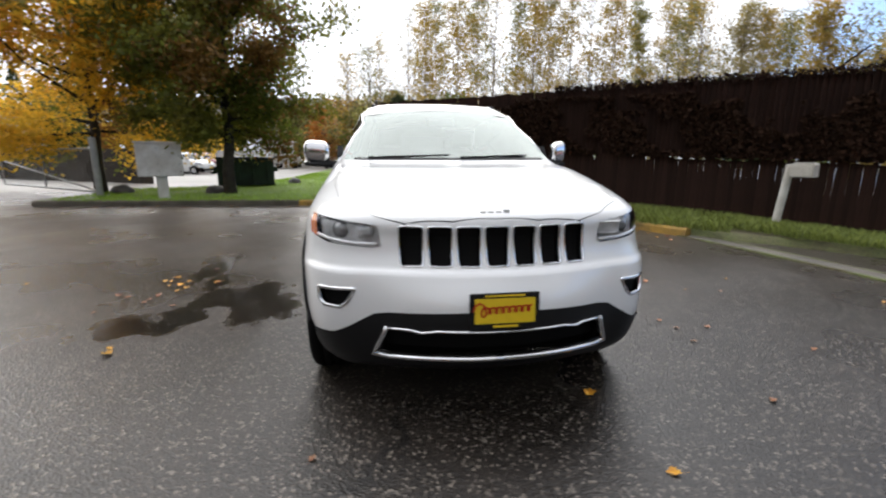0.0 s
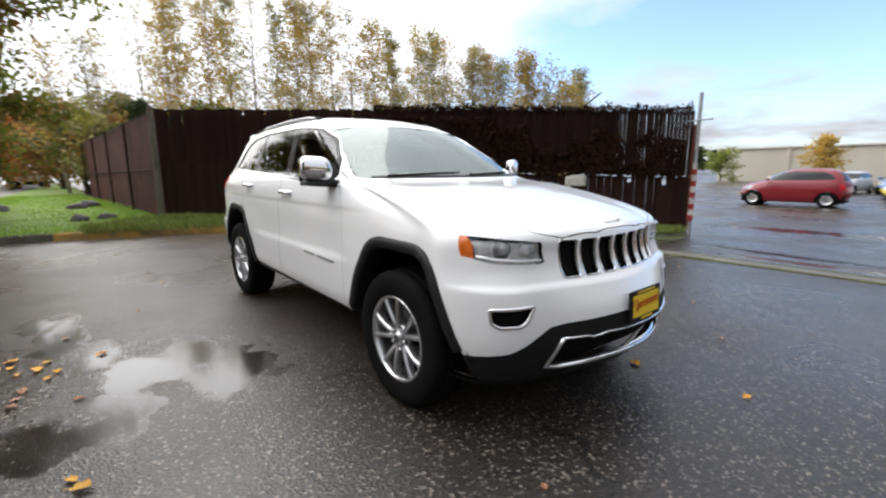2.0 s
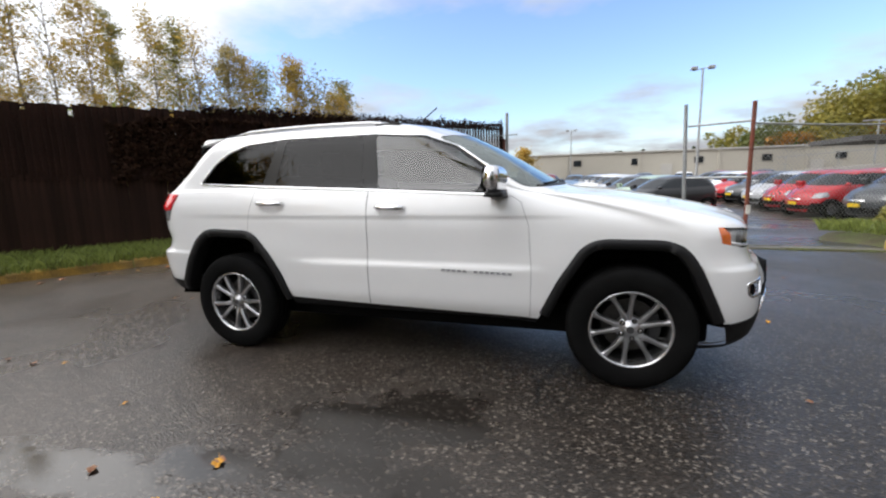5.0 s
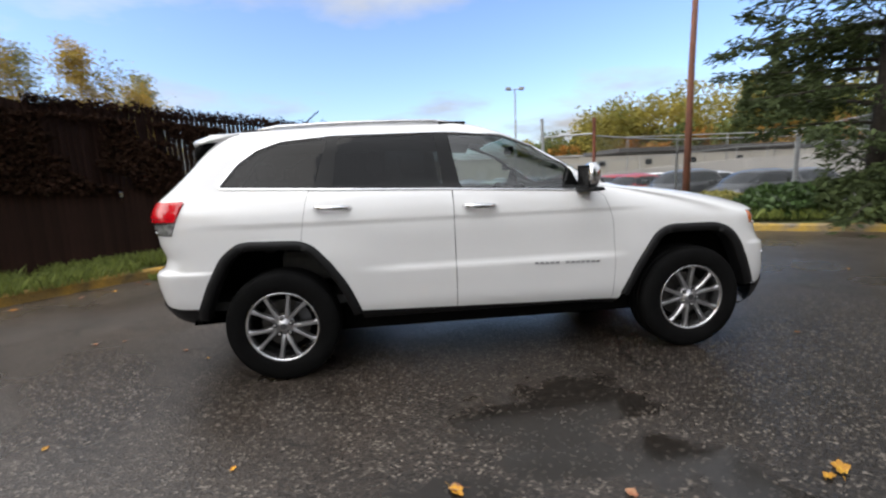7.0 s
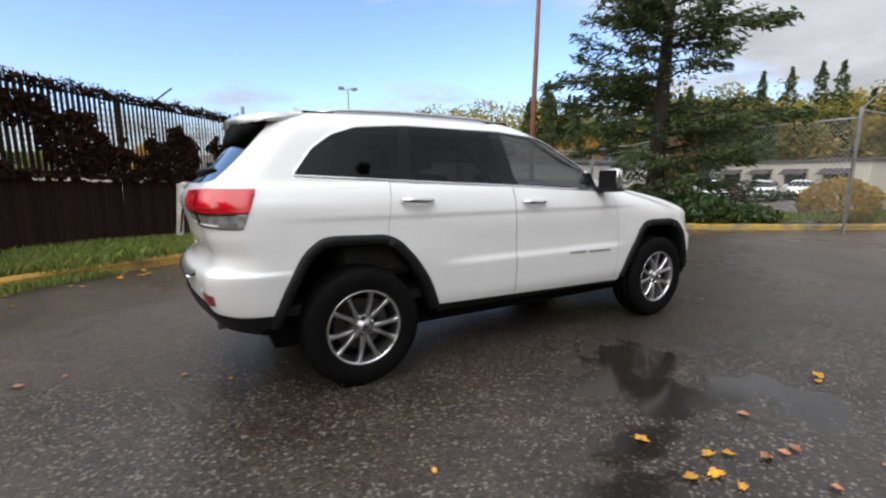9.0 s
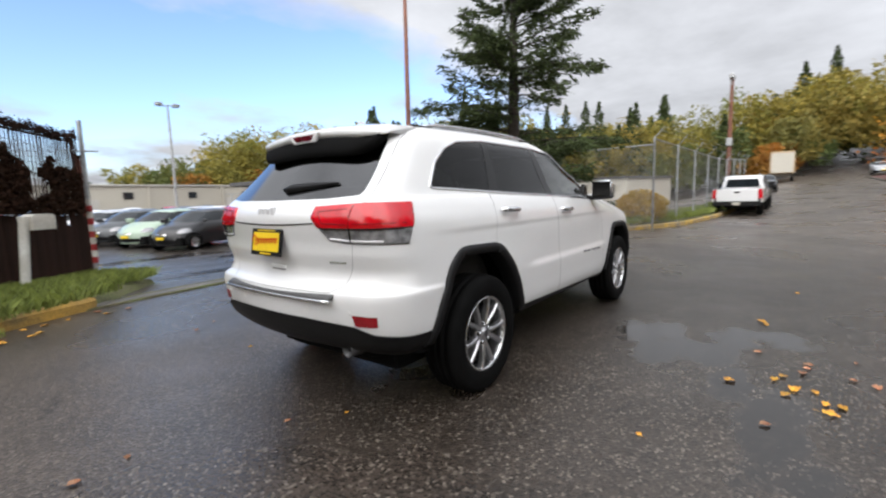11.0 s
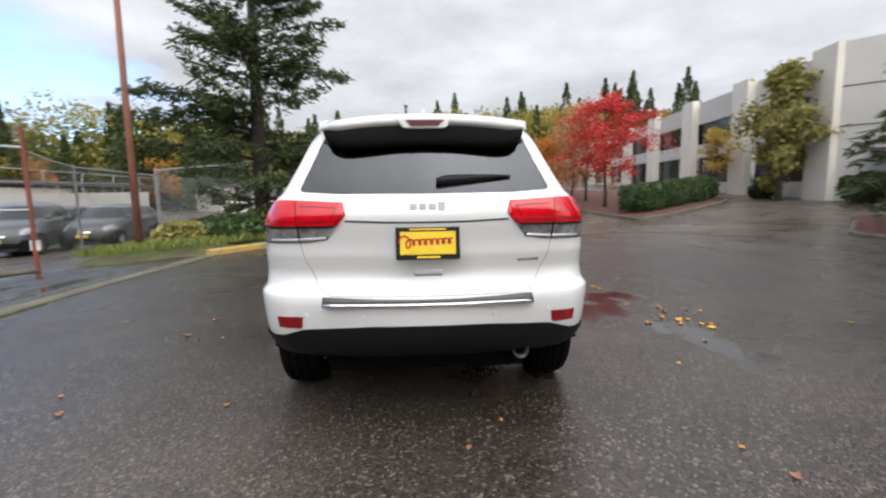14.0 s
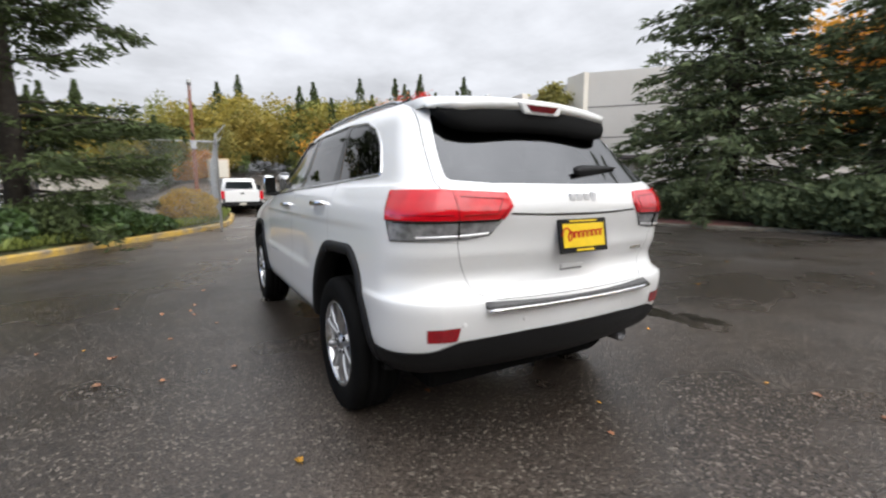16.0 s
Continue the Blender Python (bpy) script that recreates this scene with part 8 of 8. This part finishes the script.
cv = thing("camper_van", "white camper van parked beyond a dumpster", "van", pose(-40.5, -10.4, 0, 0, 0, 150))
vb = prism([(-2.6, 0.5), (2.4, 0.5), (2.6, 1.1), (2.0, 1.3), (1.5, 2.1), (2.2, 2.6), (-2.6, 2.7)], -1.05, 1.05)
bmesh.ops.bevel(vb, geom=list(vb.edges), offset=0.06, segments=2, affect="EDGES")
part("body", vb, M["paint_white"], cv, "", True)
part("stripe", box(-2.4, -1.065, 1.0, 2.2, -1.055, 1.2), M["frame_dark"], cv)
for k in range(2):
    part("window", box(-2.0 + k * 1.9, -1.07, 1.45, -0.8 + k * 1.9, -1.055, 2.0), M["glass_far"], cv)
    part("window", box(-2.0 + k * 1.9, 1.055, 1.45, -0.8 + k * 1.9, 1.07, 2.0), M["glass_far"], cv)
part("windscreen", prism([(1.62, 2.02), (2.06, 1.36), (2.10, 1.38), (1.66, 2.04)], -0.9, 0.9), M["glass_far"], cv)
for x in (-1.6, 1.7):
    for s in (-1, 1):
        w = part("wheel", lathe([(0.2, -0.1), (0.36, -0.1), (0.36, 0.1), (0.2, 0.1)], 20), M["rubber"], cv)
        w.matrix_basis = pose(x, s * 0.95, 0.36)

# ---- yard furniture ----
mb = thing("mailbox", "weathered white mailbox on a leaning white post beside a fence", "mailbox", pose(-2.42, 6.24, 0.10, 0, 0, 25))
part("post", tube([(-0.10, 0, -0.1), (0.0, 0, 1.0)], 0.06, 10), M["white_paint"], mb)
part("arm", box(-0.05, -0.05, 0.98, 0.30, 0.05, 1.04, 0.005), M["white_paint"], mb)
bx = prism([(0.04, 0.84), (0.36, 0.84), (0.36, 1.04), (0.32, 1.07), (0.08, 1.07), (0.04, 1.04)], -0.10, 0.10)
part("box", bx, M["white_paint"], mb)
part("door", box(0.06, -0.108, 0.86, 0.34, -0.10, 1.02, 0.003), M["white_paint"], mb)
cm = thing("cluster_mailbox", "grey-white cluster mailbox on a pedestal by the lawn", "mailbox", pose(-8.75, -6.3, 0.12, 0, 0, 24))
part("pedestal", box(-0.13, -0.13, -0.1, 0.13, 0.13, 0.62, 0.01), M["white_paint"], cm)
part("cabinet", box(-0.22, -0.52, 0.60, 0.22, 0.52, 1.46, 0.02), M["white_paint"], cm)
part("cap", box(-0.25, -0.55, 1.46, 0.25, 0.55, 1.50, 0.01), M["white_paint"], cm)
for r_ in range(4):
    for c_ in range(2):
        d_ = part("mail_door", box(0.22, -0.49 + c_ * 0.5, 0.64 + r_ * 0.2, 0.228, -0.01 + c_ * 0.5, 0.825 + r_ * 0.2, 0.003), M["white_paint"], cm)
        part("lock", box(0.228, -0.06 + c_ * 0.5, 0.72 + r_ * 0.2, 0.234, -0.04 + c_ * 0.5, 0.74 + r_ * 0.2), M["frame_dark"], d_)
M["dumpster"] = mat("dark_green_steel", (0.012, 0.035, 0.022), 0.55, vary=0.5, scale=3, fine=0.2)
dp = thing("dumpster", "dark green steel dumpster on a lawn's edge", "dumpster", pose(-13.7, -5.5, 0.08, 0, 0, 14))
part("bin", prism([(-0.75, 0.12), (0.75, 0.12), (0.75, 1.05), (-0.75, 1.30)], -0.95, 0.95), M["dumpster"], dp)
part("lid", prism([(-0.80, 1.31), (0.80, 1.06), (0.80, 1.12), (-0.80, 1.37)], -0.98, 0.98), M["black_plastic"], dp)
for k in range(4):
    part("rib", box(0.75, -0.8 + k * 0.5, 0.15, 0.80, -0.72 + k * 0.5, 1.02, 0.005), M["dumpster"], dp)
for s in (-1, 1):
    part("fork_sleeve", box(-0.6, s * 0.95, 0.6, 0.6, s * 1.08, 0.78, 0.01), M["dumpster"], dp)
M["rock"] = mat("dark_wet_rock", (0.05, 0.047, 0.045), 0.7, color2=(0.10, 0.095, 0.09), scale=3, fine=0.3, bump=0.8, bump_scale=14)


def rock(x, y, r, seed, label="dark rounded boulder on a lawn"):
    bm = bmesh.new()
    bmesh.ops.create_icosphere(bm, subdivisions=3, radius=1)
    for v in bm.verts:
        k = 1 + 0.28 * noise.noise(v.co * 1.3 + Vector((seed, 0, 0))) + 0.1 * noise.noise(v.co * 3.5 + Vector((seed, 4, 0)))
        v.co = Vector((v.co.x * r * k, v.co.y * r * 0.8 * k, max(-0.3, v.co.z) * r * 0.62 * k))
    o = link("boulder", bm, M["rock"], None, "", True)
    o.matrix_basis = pose(x, y, ground_height(x, y) + 0.17, 0, 0, seed * 40)
    tagged(o, label, "rock", "boulders on the lawn")


for i, (x, y, r) in enumerate(((-10.15, -2.2, 0.21), (-10.45, -1.65, 0.20), (-14.5, -2.2, 0.28), (-10.15, -5.45, 0.34), (-14.9, -4.0, 0.32), (-10.6, -8.3, 0.35), (-15.5, -1.9, 0.3))):
    rock(x, y, r, i + 1)
ga = thing("swing_gate", "galvanised pipe swing gate with chain link, standing open", "gate", pose(-9.6, -8.35, 0.0, 0, 0, 232))
part("post", tube([(0, 0, -0.2), (0, 0, 1.75)], 0.085, 12), M["galv"], ga)
for z in (1.45, 0.25):
    part("rail", tube([(0.1, 0, z), (7.0, 0, z)], 0.03, 8), M["galv"], ga)
part("brace", tube([(0.1, 0, 0.28), (7.0, 0, 1.1)], 0.026, 8), M["galv"], ga)
for x in (0.12, 3.5, 7.0):
    part("upright", tube([(x, 0, 0.22), (x, 0, 1.47)], 0.028, 8), M["galv"], ga)
wv = []
for k in range(-12, 70):
    for s in (1, -1):
        x0, z0, x1, z1 = k * 0.1, 0.25, k * 0.1 + 1.2, 1.45
        if x0 < 0.1 or x1 > 7.0:
            continue
        if s < 0:
            z0, z1 = z1, z0
        wv.append(((x0, 0, z0 - 0.004), (x0, 0, z0 + 0.004), (x1, 0, z1 + 0.004), (x1, 0, z1 - 0.004)))
w_ = quads("mesh_wires", wv, M["wire"], ga)
w_["kind"] = "stuff"
dkb = thing("dark_fence", "low dark board fence behind a gate", "fence", pose(-19.0, -13.8, 0, 0, 0, 60), kind="structure")
for k in range(40):
    part("board", box(k * 0.30 - 8, -0.02, 0, k * 0.30 - 7.72, 0.02, 1.55, 0.004), M["bark"], dkb)

# ---- fallen leaves ----
M["fallen_gold"] = mat("fallen_golden_leaf", (0.68, 0.38, 0.03), 0.6, color2=(0.50, 0.22, 0.02), scale=30, rnd=0.3)
M["fallen_brown"] = mat("fallen_russet_leaf", (0.30, 0.10, 0.045), 0.65, color2=(0.36, 0.19, 0.10), scale=25, rnd=0.35)


def leaf_mesh(seed, material):
    rng = random.Random(seed)
    bm = bmesh.new()
    n = 22
    ring = []
    for i in range(n):
        a = 2 * math.pi * i / n
        r = 0.055 * (0.62 + 0.30 * abs(math.cos(a * 2.5)) + rng.uniform(-0.06, 0.08)) * (1.0 + 0.25 * math.cos(a))
        x, y = r * math.cos(a) * 1.15, r * math.sin(a) * 0.8
        ring.append(bm.verts.new((x, y, 0.006 + 0.35 * y * y / 0.05 + rng.uniform(0, 0.012))))
    c = bm.verts.new((0, 0, 0.004))
    for i in range(n):
        bm.faces.new((c, ring[i], ring[(i + 1) % n]))
    s0 = [bm.verts.new((-0.05, 0.002, 0.006)), bm.verts.new((-0.05, -0.002, 0.006)), bm.verts.new((-0.10, -0.001, 0.012)), bm.verts.new((-0.10, 0.001, 0.012))]
    bm.faces.new(s0)
    me = bpy.data.meshes.new("fallen_leaf")
    bm.to_mesh(me); bm.free()
    me.materials.append(material)
    return me


LEAF_MESHES = [leaf_mesh(i, M["fallen_gold"] if i % 2 == 0 else M["fallen_brown"]) for i in range(6)]


def fallen(x, y, kind, s, rng):
    o = new("fallen_leaf", LEAF_MESHES[kind + 2 * rng.randint(0, 2)])
    o.matrix_basis = pose(x, y, ground_height(x, y) + 0.004, rng.uniform(-8, 8), rng.uniform(-8, 8), rng.uniform(0, 360)) @ Matrix.Diagonal((s, s, s, 1))
    tagged(o, "curled golden leaf lying on wet asphalt" if kind == 0 else "russet brown leaf lying on wet asphalt", "leaf", "fallen leaves")


def all_leaves():
    rng = random.Random(8)
    gold = [(1.10, -2.35), (-0.55, -2.66), (-0.52, -2.48), (-0.29, -2.42), (-0.42, -2.52), (-0.40, -2.62), (-0.21, -2.46), (-0.57, -2.73), (-0.69, -2.66), (2.09, 0.56), (2.71, 0.63), (1.19, -2.32), (-0.47, -2.18)]
    brown = [(-0.12, -2.93), (0.04, -2.60), (0.12, -2.61), (0.25, -2.32), (0.34, -2.88), (1.13, 1.61), (1.29, 1.64), (1.31, 1.89), (1.53, 1.60), (1.77, 2.31), (2.28, 1.50), (2.42, -0.85), (-2.45, -0.20), (-3.13, 0.16), (-3.35, 0.11), (-2.80, -1.60), (-3.10, -1.59),
             (0.50, 2.67), (-0.43, 2.17), (-0.55, 1.81), (0.68, 1.43), (0.10, 2.15), (-1.91, 2.17), (-0.07, -2.57), (-0.05, -2.83), (-1.01, -2.39), (-0.46, -2.17), (-3.3, -1.58)]
    for x, y in gold:
        fallen(x, y, 0, rng.uniform(0.45, 0.8), rng)
    for x, y in brown:
        fallen(x, y, 1, rng.uniform(0.35, 0.65), rng)
    for _ in range(45):      # along the kerbs
        t = rng.random()
        a, b = rng.choice(list(zip(ISLAND, ISLAND[1:])))
        x, y = a[0] + (b[0] - a[0]) * t, a[1] + (b[1] - a[1]) * t
        fallen(x + rng.uniform(0.15, 0.6), y + rng.uniform(-0.6, 0.0), rng.randint(0, 1), rng.uniform(0.5, 0.9), rng)
    for _ in range(60):
        fallen(rng.uniform(-6, 9), rng.uniform(-9, 4), rng.randint(0, 1), rng.uniform(0.25, 0.5), rng)


all_leaves()
